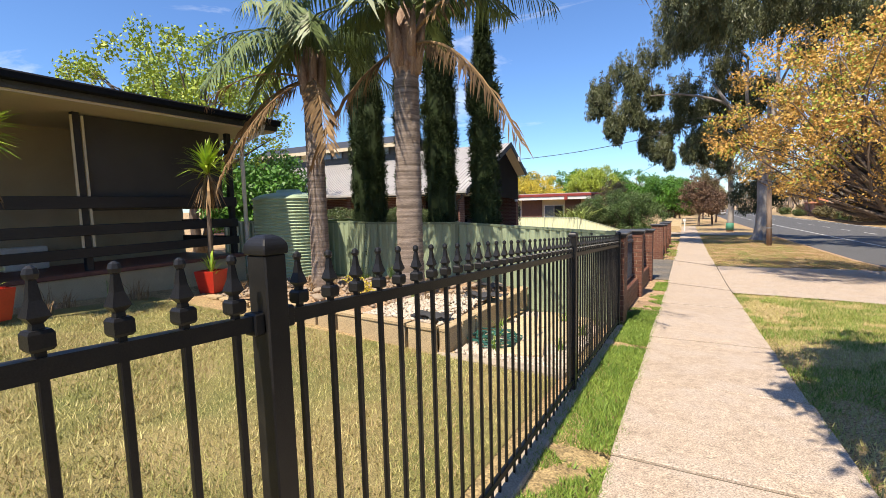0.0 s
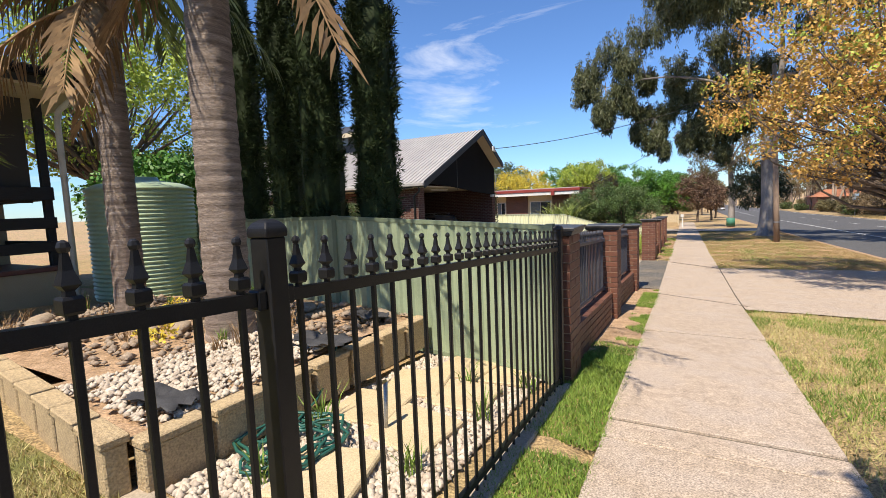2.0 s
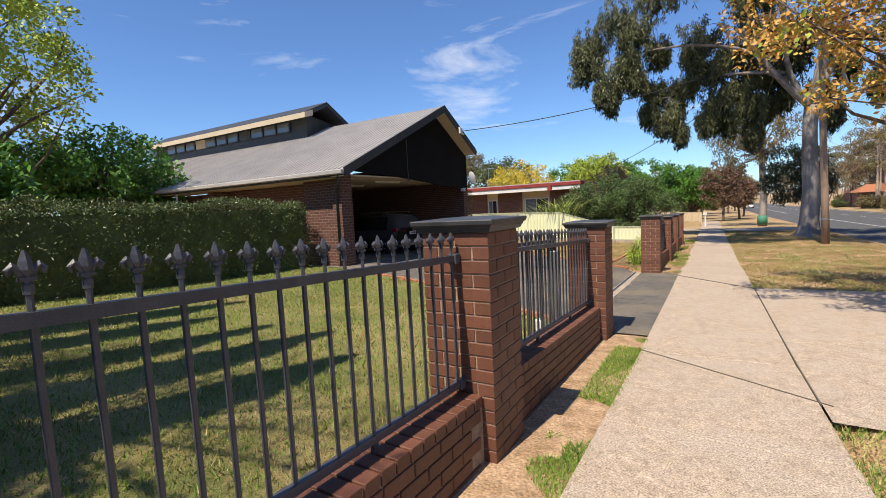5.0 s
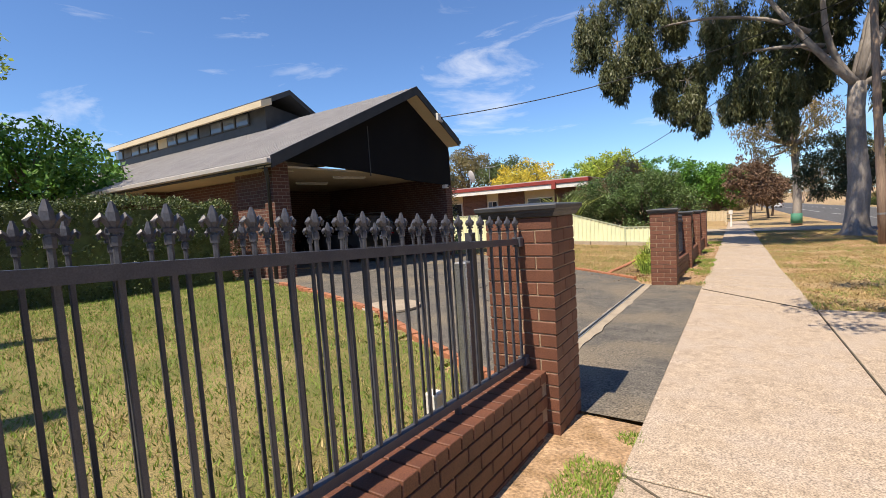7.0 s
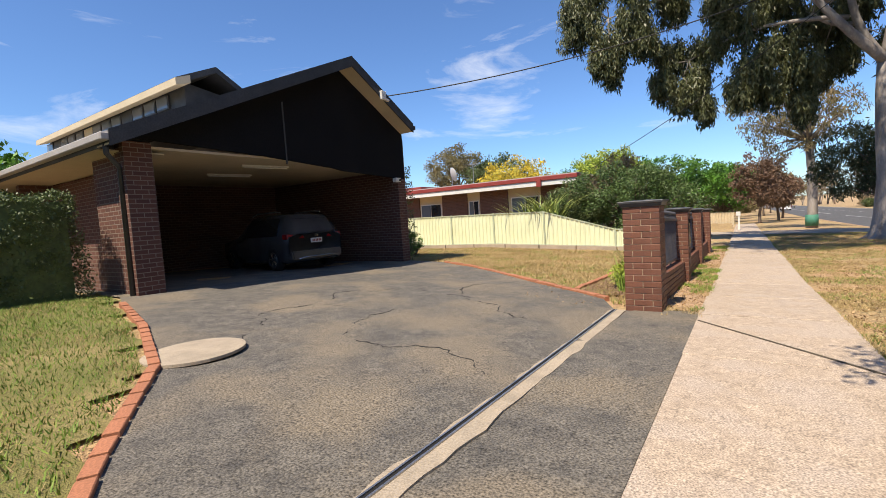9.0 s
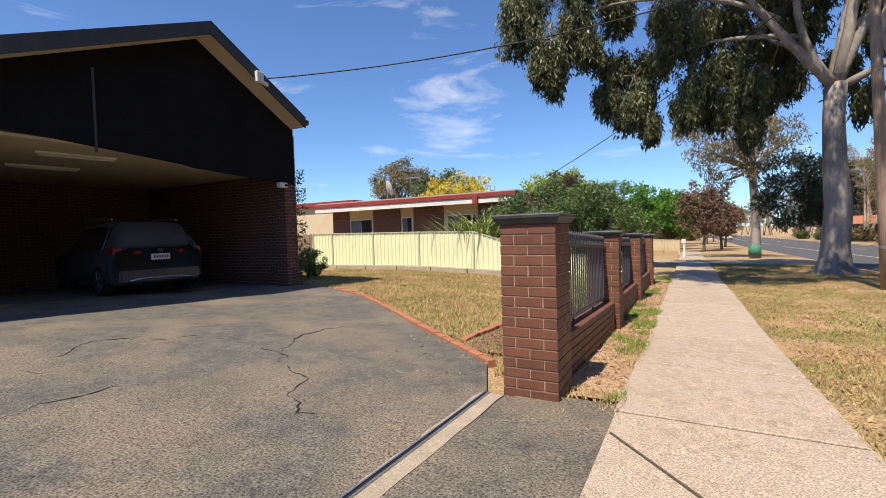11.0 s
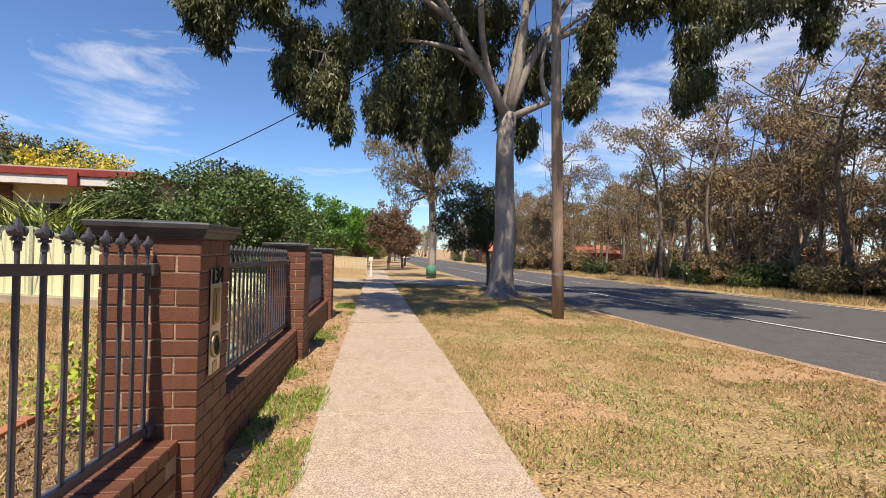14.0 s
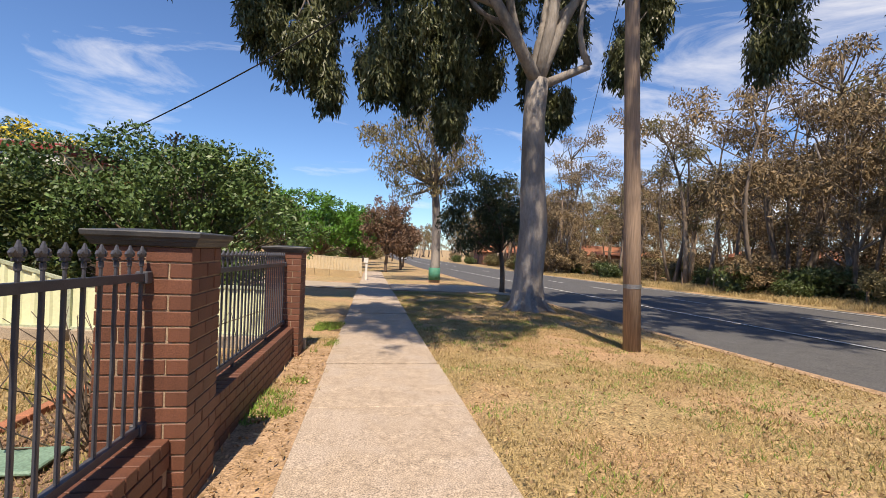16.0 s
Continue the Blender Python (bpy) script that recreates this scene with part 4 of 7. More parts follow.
# ---- steel sheet fences ----
def sheet_fence(name, pts, height, mat, rail_mat, label, panel=2.36, drop_end=0.0, pitch=0.19, base_lift=0.03):
    """Posts, rails and ribbed panels along the line of pts (x, y, top z)."""
    top = thing(name, label, "fence", (pts[0][0], pts[0][1], 0))
    o = Vector((pts[0][0], pts[0][1], 0))
    for (xa, ya, za), (xb, yb, zb) in zip(pts, pts[1:]):
        ln = math.hypot(xb - xa, yb - ya)
        d = Vector(((xb - xa) / ln, (yb - ya) / ln, 0))
        n = Vector((-d.y, d.x, 0))
        k = max(1, int(round(ln / panel)))
        for i in range(k):
            a, b = ln * i / k, ln * (i + 1) / k
            ta, tb = za + (zb - za) * a / ln, za + (zb - za) * b / ln
            pa, pb = Vector((xa, ya, 0)) + d * a - o, Vector((xa, ya, 0)) + d * b - o
            ga, gb = gz(xa + d.x * a, ya + d.y * a) + base_lift, gz(xa + d.x * b, ya + d.y * b) + base_lift
            ga, gb = max(ga, ta - height), max(gb, tb - height)
            bm = fresh()
            prof = []
            u = 0.03
            while u < b - a - 0.03:
                for du, off in ((0, 0.014), (0.10, 0.014), (0.125, -0.014), (0.165, -0.014)):
                    if u + du < b - a - 0.02:
                        prof.append((u + du, off))
                u += pitch
            prof.append((b - a - 0.02, 0.014))
            prev = None
            for u, off in prof:
                t = u / (b - a)
                p = pa + d * u + n * off
                lo, hi = ga + (gb - ga) * t + 0.02, ta + (tb - ta) * t - 0.01
                col = [bm.verts.new(p + n * w_ + Vector((0, 0, z_))) for w_ in (0.0, 0.004) for z_ in (lo, hi)]
                if prev:
                    bm.faces.new((prev[0], col[0], col[1], prev[1]))
                    bm.faces.new((prev[3], col[3], col[2], prev[2]))
                    bm.faces.new((prev[1], col[1], col[3], prev[3]))
                prev = col
            part("panel", bm, mat, top)
            for z0, z1, h in ((ta, tb, 0.045), (ga + 0.05, gb + 0.05, 0.05)):
                bm = fresh()
                hexa(bm, [pa - n * 0.026 + Vector((0, 0, z0 - h)), pa + n * 0.026 + Vector((0, 0, z0 - h)), pb + n * 0.026 + Vector((0, 0, z1 - h)), pb - n * 0.026 + Vector((0, 0, z1 - h)),
                          pa - n * 0.026 + Vector((0, 0, z0)), pa + n * 0.026 + Vector((0, 0, z0)), pb + n * 0.026 + Vector((0, 0, z1)), pb - n * 0.026 + Vector((0, 0, z1))])
                part("rail", bm, rail_mat, top)
            bm = fresh()
            box(bm, -0.033, 0.033, -0.033, 0.033, ga - 0.2, ta + 0.012, Matrix.Translation(pa) @ Matrix.Rotation(math.atan2(d.y, d.x), 4, "Z"))
            part("post", bm, rail_mat, top)
    return top


sheet_fence("steel_fence", ((-1.83, 7.695, 1.08), (-4.85, 8.14, 1.22), (-7.0, 8.42, 1.21), (-8.6, 9.3, 1.21), (-14.0, 9.5, 1.22)), 1.95, M_CB_GREEN, M_CB_DARK, "sage green ribbed steel boundary fence")
cream_at = ((-16.0, 33.6, 0.55), (-14.8, 33.55, 0.54), (-10.2, 33.5, 0.49), (-7.8, 33.5, 0.44), (-4.9, 33.5, -0.42), (-2.2, 33.5, -0.46))
sheet_fence("steel_fence", cream_at, 1.75, M_CB_CREAM, M_CB_CREAMD, "pale cream-green ribbed steel fence behind the dry lawn", base_lift=0.14)
bm = fresh()
for xa in np.arange(-16, -2.4, 1.6):
    z0, z1 = gz(xa, 33.4), gz(xa + 1.55, 33.4)
    hexa(bm, [(xa, 33.36, z0 - 0.1), (xa + 1.55, 33.36, z1 - 0.1), (xa + 1.55, 33.48, z1 - 0.1), (xa, 33.48, z0 - 0.1), (xa, 33.36, z0 + 0.16), (xa + 1.55, 33.36, z1 + 0.16), (xa + 1.55, 33.48, z1 + 0.16), (xa, 33.48, z0 + 0.16)])
solo("fence_sleepers", bm, M_CONC2, "concrete sleepers under the cream steel fence", "sleepers", kind="structure")
bm = fresh()
for i in range(8):
    box(bm, -17.2 + i * 0.15, -17.07 + i * 0.15, 33.5, 33.52, -1.1, 0.5 + 0.03 * (i % 3))
solo("paling_fence", bm, M_POLE, "short grey timber paling fence beside the garage", "fence", kind="structure")
sheet_fence("steel_fence", ((-1.3, 55.5, -0.55), (-3.6, 55.2, -0.45), (-8.6, 54.6, -0.10)), 1.15, material("beige_steel_sheet", (0.60, 0.49, 0.33), 0.5, alt=(0.54, 0.44, 0.29)), M_CREAM, "low beige ribbed steel fence of a far lot", base_lift=0.3)
bm = fresh()
for a in np.arange(-8.6, -1.4, 0.9):
    box(bm, a, a + 0.885, 54.9 - (a + 1.3) * 0.0, 55.1, gz(a, 55) - 0.2, gz(a, 55) + 0.42)
solo("low_stone_wall", bm, M_SANDST, "low tan block wall under a far beige fence", "wall", kind="structure")
bm = fresh()
box(bm, -0.06, 0.06, -0.06, 0.06, 0, 1.25)
box(bm, -0.16, 0.10, -0.10, 0.10, 1.0, 1.28)
soften(bm, 0.01)
solo("far_letterbox", bm, M_WHITE, "white post letterbox by a far driveway", "letterbox", (-0.95, 52.4, gz(-0.95, 52.4)))

# ---- garage house ----
garage = thing("garage_house", "brick house with an open carport, charcoal gable and grey metal roof", "house", (-10.07, 22.8, -0.92))
GX, GY, GZ = -10.07, 22.8, -0.92


def gbox(name, x0, x1, y0, y1, z0, z1, mat, label="", bevel=0.0, parent=None):
    bm = fresh()
    box(bm, x0 - GX, x1 - GX, y0 - GY, y1 - GY, z0 - GZ, z1 - GZ)
    if bevel:
        soften(bm, bevel)
    return part(name, bm, mat, parent or garage, label)


APEX_Y, APEX_Z, LY, LZ, RY, RZ = 24.32, 4.92, 18.42, 2.22, 26.9, 3.46
XF, XB = -9.52, -30.0


def roof_z(y):
    return APEX_Z + (y - APEX_Y) * ((APEX_Z - LZ) / (APEX_Y - LY) if y < APEX_Y else -(APEX_Z - RZ) / (RY - APEX_Y))


gbox("pillar", -10.42, -10.05, 18.82, 19.30, -1.2, 2.2, M_GBRICK, "dark red brick pillar")
gbox("pillar", -10.45, -10.05, 26.62, 27.0, -1.2, 3.1, M_GBRICK, "dark red brick pillar with a corner batten")
gbox("wall", -16.6, -10.3, 26.72, 26.98, -1.2, 3.0, M_GBRICK, "dark red brick side wall")
gbox("wall", -16.85, -16.6, 18.9, 26.98, -1.2, 2.1, M_GBRICK, "dark brick rear wall of the carport")
gbox("wall", -29.5, -12.5, 19.6, 19.85, -1.2, 2.0, M_GBRICK, "dark brick side wall of the house")
gbox("wall", -13.4, -10.42, 18.9, 19.1, -1.2, 0.35, M_GBRICK, "low brick side wall of the carport")
gbox("wall", -11.7, -10.42, 18.9, 19.1, 0.35, 2.05, M_GBRICK, "dark brick return beside the pillar")
gbox("wall", -29.5, -16.9, 26.7, 26.95, -1.2, 3.0, M_GBRICK)
gbox("rear_door", -16.59, -16.54, 20.1, 20.5, -1.0, 1.2, material("pale_timber_door", (0.33, 0.26, 0.16), 0.6), "narrow pale timber door in the carport's rear wall")
gbox("carport_ceiling", -16.6, -10.12, 19.12, 26.7, 2.10, 2.15, M_CREAM, "cream flat carport ceiling")
bm = fresh()
pts = [(19.25, 2.26), (21.7, 2.15), (23.9, 1.98), (24.2, 1.93), (26.95, 1.80), (26.95, roof_z(26.95) - 0.12), (APEX_Y, APEX_Z - 0.20), (18.9, roof_z(18.9) - 0.14), (18.9, 2.24)]
fr = [bm.verts.new((-10.03 - GX, y - GY, z - GZ)) for y, z in pts]
bk = [bm.verts.new((-10.10 - GX, y - GY, z - GZ)) for y, z in pts]
bm.faces.new(fr)
bm.faces.new(bk[::-1])
for i in range(len(pts)):
    j = (i + 1) % len(pts)
    bm.faces.new((fr[i], bk[i], bk[j], fr[j]))
part("gable_infill", bm, M_BLACKPLY, garage, "black sheet gable infill with a sagging lower edge")
gbox("cover_strip", -10.03, -10.018, 22.32, 22.36, 2.0, 3.5, M_FASCIA)
# roof planes with ribs
for side, (ya, yb) in (("l", (LY, APEX_Y)), ("r", (APEX_Y, RY))):
    za, zb = roof_z(ya), roof_z(yb)
    bm = fresh()
    hexa(bm, [(XB - GX, ya - GY, za - GZ - 0.03), (XF - GX, ya - GY, za - GZ - 0.03), (XF - GX, yb - GY, zb - GZ - 0.03), (XB - GX, yb - GY, zb - GZ - 0.03),
              (XB - GX, ya - GY, za - GZ), (XF - GX, ya - GY, za - GZ), (XF - GX, yb - GY, zb - GZ), (XB - GX, yb - GY, zb - GZ)])
    x = XF
    prev = None
    while x > XB:
        for dx, up in ((0.0, 0.005), (0.145, 0.005), (0.155, 0.04), (0.19, 0.04)):
            col = [bm.verts.new((x - dx - GX, ya - GY, za - GZ + up)), bm.verts.new((x - dx - GX, yb - GY, zb - GZ + up))]
            if prev:
                bm.faces.new((prev[0], prev[1], col[1], col[0]))
            prev = col
        x -= 0.20
    part("roof", bm, M_ROOF, garage, "weathered grey ribbed metal roof plane")
    # barge board and soffit at the street gable
    bm = fresh()
    hexa(bm, [(XF - GX, ya - GY, za - GZ - 0.23), (XF + 0.035 - GX, ya - GY, za - GZ - 0.23), (XF + 0.035 - GX, yb - GY, zb - GZ - 0.23), (XF - GX, yb - GY, zb - GZ - 0.23),
              (XF - GX, ya - GY, za - GZ + 0.05), (XF + 0.035 - GX, ya - GY, za - GZ + 0.05), (XF + 0.035 - GX, yb - GY, zb - GZ + 0.05), (XF - GX, yb - GY, zb - GZ + 0.05)])
    part("barge_board", bm, M_FASCIA, garage, "charcoal barge board")
    bm = fresh()
    hexa(bm, [(-10.03 - GX, ya - GY, za - GZ - 0.20), (XF - 0.002 - GX, ya - GY, za - GZ - 0.20), (XF - 0.002 - GX, yb - GY, zb - GZ - 0.20), (-10.03 - GX, yb - GY, zb - GZ - 0.20),
              (-10.03 - GX, ya - GY, za - GZ - 0.17), (XF - 0.002 - GX, ya - GY, za - GZ - 0.17), (XF - 0.002 - GX, yb - GY, zb - GZ - 0.17), (-10.03 - GX, yb - GY, zb - GZ - 0.17)])
    part("soffit", bm, M_CREAM, garage, "cream sloping soffit")
gbox("gutter", XB, XF + 0.03, LY - 0.13, LY + 0.01, LZ - 0.14, LZ - 0.005, M_ROOF, "long grey metal gutter", 0.02)
gbox("fascia", XB, XF, LY + 0.012, LY + 0.035, LZ - 0.2, LZ - 0.03, M_FASCIA)
gbox("gutter", XB, XF + 0.03, RY - 0.01, RY + 0.13, RZ - 0.14, RZ - 0.005, M_FASCIA, "charcoal gutter", 0.02)
gbox("eave_soffit", XB, XF - 0.7, LY + 0.03, 19.6, LZ - 0.20, LZ - 0.17, M_CREAM)
bm = fresh()
tube(bm, [(-9.75 - GX, 18.45 - GY, LZ - 0.12 - GZ), (-9.75 - GX, 18.45 - GY, LZ - 0.32 - GZ), (-10.2 - GX, 18.8 - GY, LZ - 0.5 - GZ), (-10.2 - GX, 18.78 - GY, -1.0 - GZ)], 0.045, 8)
part("downpipe", bm, M_FASCIA, garage, "dark downpipe against the pillar", True)
bm = fresh()
tube(bm, [(-18.3 - GX, 18.52 - GY, -1.0 - GZ), (-18.3 - GX, 18.52 - GY, LZ - 0.1 - GZ)], 0.045, 8)
part("verandah_post", bm, M_WHITE, garage, "white tubular verandah post", True)
for xx in (-22.0, -26.0):
    bm = fresh()
    tube(bm, [(xx - GX, 18.52 - GY, -1.0 - GZ), (xx - GX, 18.52 - GY, LZ - 0.1 - GZ)], 0.045, 8)
    part("verandah_post", bm, M_WHITE, garage, "white tubular verandah post", True)
# clerestory
CX0, CX1, CDY, CDZ = -28.6, -15.35, -0.35, 0.25
bm = fresh()
hexa(bm, [(CX0 - GX, 23.45 + CDY - GY, 3.6 + CDZ - GZ), (CX1 - 0.5 - GX, 23.45 + CDY - GY, 3.6 + CDZ - GZ), (CX1 - 0.5 - GX, 25.3 + CDY - GY, 3.6 + CDZ - GZ), (CX0 - GX, 25.3 + CDY - GY, 3.6 + CDZ - GZ),
          (CX0 - GX, 23.45 + CDY - GY, 5.15 + CDZ - GZ), (CX1 - 0.5 - GX, 23.45 + CDY - GY, 5.15 + CDZ - GZ), (CX1 - 0.5 - GX, 25.3 + CDY - GY, 4.85 + CDZ - GZ), (CX0 - GX, 25.3 + CDY - GY, 4.85 + CDZ - GZ)])
part("clerestory_wall", bm, M_FASCIA, garage, "charcoal clerestory wall above the roof")
for i in range(13):
    x1 = CX1 - 1.5 - i * 0.93
    if i % 4 == 3:
        gbox("clerestory_panel", x1 - 0.86, x1, 23.40 + CDY, 23.46 + CDY, 4.50 + CDZ, 4.93 + CDZ, M_CREAM if i % 8 == 7 else M_FASCIA)
        continue
    fr_ = gbox("window", x1 - 0.86, x1, 23.39 + CDY, 23.46 + CDY, 4.48 + CDZ, 4.95 + CDZ, M_FASCIA, "clerestory window in a charcoal frame")
    gbox("pane", x1 - 0.80, x1 - 0.06, 23.375 + CDY, 23.40 + CDY, 4.53 + CDZ, 4.90 + CDZ, M_WINBLUE, "glass coloured pale blue for reflected sky", parent=fr_)
bm = fresh()
for (ya, za), (yb, zb) in (((22.60, 5.35), (23.95, 5.97)), ((23.95, 5.97), (25.55, 5.05))):
    hexa(bm, [(CX0 - GX, ya - GY, za - GZ - 0.20), (CX1 - GX, ya - GY, za - GZ - 0.20), (CX1 - GX, yb - GY, zb - GZ - 0.20), (CX0 - GX, yb - GY, zb - GZ - 0.20),
              (CX0 - GX, ya - GY, za - GZ), (CX1 - GX, ya - GY, za - GZ), (CX1 - GX, yb - GY, zb - GZ), (CX0 - GX, yb - GY, zb - GZ)])
part("clerestory_roof", bm, M_FASCIA, garage, "charcoal clerestory roof")
bm = fresh()
hexa(bm, [(CX0 - GX, 22.93 + CDY - GY, 4.86 + CDZ - GZ), (CX1 + 0.01 - GX, 22.93 + CDY - GY, 4.86 + CDZ - GZ), (CX1 + 0.01 - GX, 23.4 + CDY - GY, 5.0 + CDZ - GZ), (CX0 - GX, 23.4 + CDY - GY, 5.0 + CDZ - GZ),
          (CX0 - GX, 22.93 + CDY - GY, 5.08 + CDZ - GZ), (CX1 + 0.01 - GX, 22.93 + CDY - GY, 5.08 + CDZ - GZ), (CX1 + 0.01 - GX, 23.4 + CDY - GY, 5.25 + CDZ - GZ), (CX0 - GX, 23.4 + CDY - GY, 5.25 + CDZ - GZ)])
part("clerestory_eave", bm, M_CREAM, garage, "weathered cream eave")
for (xa, ya) in ((-11.1, 22.5), (-13.1, 22.7)):
    tl = thing("tube_light", "white fluorescent batten light under the carport ceiling", "light", (xa, ya, 2.10), 78)
    bm = fresh()
    box(bm, -0.62, 0.62, -0.035, 0.035, -0.05, 0.0)
    soften(bm, 0.008)
    part("batten", bm, M_WHITE, tl)
    bm = fresh()
    tube(bm, [(-0.58, 0, -0.07), (0.58, 0, -0.07)], 0.016, 8)
    part("tube", bm, M_WHITE, tl, "", True)
cam_box = thing("security_camera", "small white security camera under the carport edge", "camera", (-10.0, 26.5, 1.74))
bm = fresh()
box(bm, -0.06, 0.10, -0.14, 0.10, -0.06, 0.07)
soften(bm, 0.015)
part("housing", bm, M_WHITE, cam_box)
bm = fresh()
tube(bm, [(0.09, 0.03, 0.0), (0.125, 0.03, 0.0)], 0.035, 12)
part("lens_ring", bm, M_DARK, cam_box)
flood = thing("cable_box", "weathered white cable connection box on the gable's barge board", "junction box", (XF + 0.03, 25.45, 4.12))
bm = fresh()
box(bm, 0, 0.10, -0.10, 0.10, -0.13, 0.12)
soften(bm, 0.012)
part("box_body", bm, M_WHITE, flood)
bm = fresh()
tube(bm, [(0.05, 0.08, -0.1), (0.06, 0.22, -0.12)], 0.05, 8)
part("insulator", bm, M_WHITE, flood)

# parked car under the carport
car = thing("parked_car", "dark grey hatchback SUV parked nose-in under the carport", "car", (-11.1, 23.95, gz(-12, 24) + 0.012), 172)


def car_shell(bm, stations, inset=0.0):
    """Cross sections: x, half width low, half width high, bottom, belt, top."""
    rings = []
    for x, wl, wh, zb, zm, zt in stations:
        prof = [(-wl * 0.9, zb), (-wl, zb + 0.12), (-wl, zm * 0.75), (-wl * 0.98, zm), (-wh, zt - 0.06), (-wh * 0.85, zt), (wh * 0.85, zt), (wh, zt - 0.06), (wl * 0.98, zm), (wl, zm * 0.75), (wl, zb + 0.12), (wl * 0.9, zb)]
        rings.append([bm.verts.new((x, a, b)) for a, b in prof])
    for p, r in zip(rings, rings[1:]):
        for i in range(len(p)):
            j = (i + 1) % len(p)
            bm.faces.new((p[i], p[j], r[j], r[i]))
    bm.faces.new(rings[0])
    bm.faces.new(rings[-1][::-1])


bm = fresh()
car_shell(bm, [(0.0, 0.86, 0.70, 0.42, 0.98, 1.06), (0.06, 0.91, 0.68, 0.30, 1.0, 1.18), (0.28, 0.92, 0.63, 0.24, 1.0, 1.58), (0.55, 0.92, 0.64, 0.22, 1.0, 1.66), (1.6, 0.92, 0.65, 0.22, 0.98, 1.69), (2.6, 0.92, 0.62, 0.22, 0.96, 1.60), (3.2, 0.92, 0.72, 0.22, 0.95, 1.12), (4.2, 0.88, 0.75, 0.25, 0.85, 0.93), (4.55, 0.72, 0.6, 0.32, 0.6, 0.72)])
part("body", bm, M_CARPAINT, car, "glossy dark grey body", True)
bm = fresh()
hexa(bm, [(0.075, -0.62, 1.07), (0.095, -0.62, 1.05), (0.095, 0.62, 1.05), (0.075, 0.62, 1.07), (0.235, -0.55, 1.50), (0.30, -0.55, 1.50), (0.30, 0.55, 1.50), (0.235, 0.55, 1.50)])
part("rear_window", bm, M_GLASS, car, "dark tinted rear window")
for s in (-1, 1):
    bm = fresh()
    hexa(bm, [(0.55, s * 0.905, 1.03), (2.7, s * 0.905, 1.0), (2.4, s * 0.70, 1.50), (0.65, s * 0.70, 1.52), (0.55, s * 0.93, 1.03), (2.7, s * 0.93, 1.0), (2.4, s * 0.715, 1.52), (0.65, s * 0.715, 1.54)])
    part("side_window", bm, M_GLASS, car, "dark side windows")
    bm = fresh()
    hexa(bm, [(-0.012, s * 0.36, 0.93), (0.04, s * 0.36, 0.93), (0.22, s * 0.925, 0.93), (0.02, s * 0.90, 0.93), (0.0, s * 0.42, 1.03), (0.06, s * 0.42, 1.03), (0.24, s * 0.925, 1.07), (0.04, s * 0.88, 1.07)])
    soften(bm, 0.01)
    part("tail_lamp", bm, M_TAIL, car, "red wraparound tail lamp")
    bm = fresh()
    box(bm, 0.0, 0.08, s * 0.74 - 0.09, s * 0.74 + 0.09, 0.42, 0.50)
    soften(bm, 0.015)
    part("reflector", bm, M_TAIL, car, "red lower reflector")
    bm = fresh()
    tube(bm, [(0.7, s * 0.66, 1.70), (1.0, s * 0.66, 1.73), (2.1, s * 0.66, 1.73), (2.4, s * 0.66, 1.66)], 0.02, 6)
    part("roof_rail", bm, M_STEEL, car, "satin roof rail")
bm = fresh()
hexa(bm, [(-0.07, -0.80, 0.34), (0.1, -0.88, 0.34), (0.1, 0.88, 0.34), (-0.07, 0.80, 0.34), (-0.07, -0.80, 0.58), (0.1, -0.90, 0.60), (0.1, 0.90, 0.60), (-0.07, 0.80, 0.58)])
soften(bm, 0.03, 2)
bumper = part("rear_bumper", bm, M_CARPAINT, car)
bm = fresh()
tube(bm, [(-0.07, -0.62, 0.36), (-0.085, -0.4, 0.40), (-0.09, 0.4, 0.40), (-0.07, 0.62, 0.36)], 0.018, 6)
part("trim_strip", bm, M_CHROME, bumper, "bright trim strip along the bumper")
bm = fresh()
box(bm, -0.035, -0.02, -0.19, 0.19, 0.79, 0.92)
soften(bm, 0.004)
pl = part("number_plate", bm, M_PLATE, car, "white number plate")
bm = fresh()
for i in range(6):
    box(bm, -0.038, -0.0355, -0.155 + i * 0.052, -0.125 + i * 0.052, 0.825, 0.89)
part("plate_bars", bm, M_TAIL, pl)
bm = fresh()
tube(bm, [(-0.03, 0.045 * math.cos(a), 1.0 + 0.03 * math.sin(a)) for a in np.linspace(0, math.tau, 15)], 0.008, 5, cap=False)
part("badge", bm, M_CHROME, car, "oval chrome badge")
for xx in (0.82, 3.55):
    for s in (-1, 1):
        w = part("wheel", fresh_wheel(), M_RUBBER, car, "black tyre", True)
        w.matrix_basis = pose(xx, s * 0.83, 0.345)
        bm = fresh()
        for k in range(5):
            a = k * math.tau / 5
            for da in (-0.16, 0.16):
                tube(bm, [(0.05 * math.cos(a), s * 0.105, 0.05 * math.sin(a)), (0.215 * math.cos(a + da), s * 0.100, 0.215 * math.sin(a + da))], [0.025, 0.017], 4)
        tube(bm, [(0.22 * math.cos(a), s * 0.1, 0.22 * math.sin(a)) for a in np.linspace(0, math.tau, 21)], 0.014, 5, cap=False)
        part("rim", bm, M_CHROME, w, "five-spoke alloy rim")


# ---- neighbour's house with verandah ----
HX, HY, HZ = -10.1, 7.1, gz(-10.1, 4)
house = thing("verandah_house", "tan rendered house with a charcoal timber verandah and brown blinds", "house", (HX, HY, HZ))


def hbox(name, x0, x1, y0, y1, z0, z1, mat, label="", bevel=0.0, parent=None):
    bm = fresh()
    box(bm, x0 - HX, x1 - HX, y0 - HY, y1 - HY, z0 - HZ, z1 - HZ)
    if bevel:
        soften(bm, bevel)
    return part(name, bm, mat, parent or house, label)


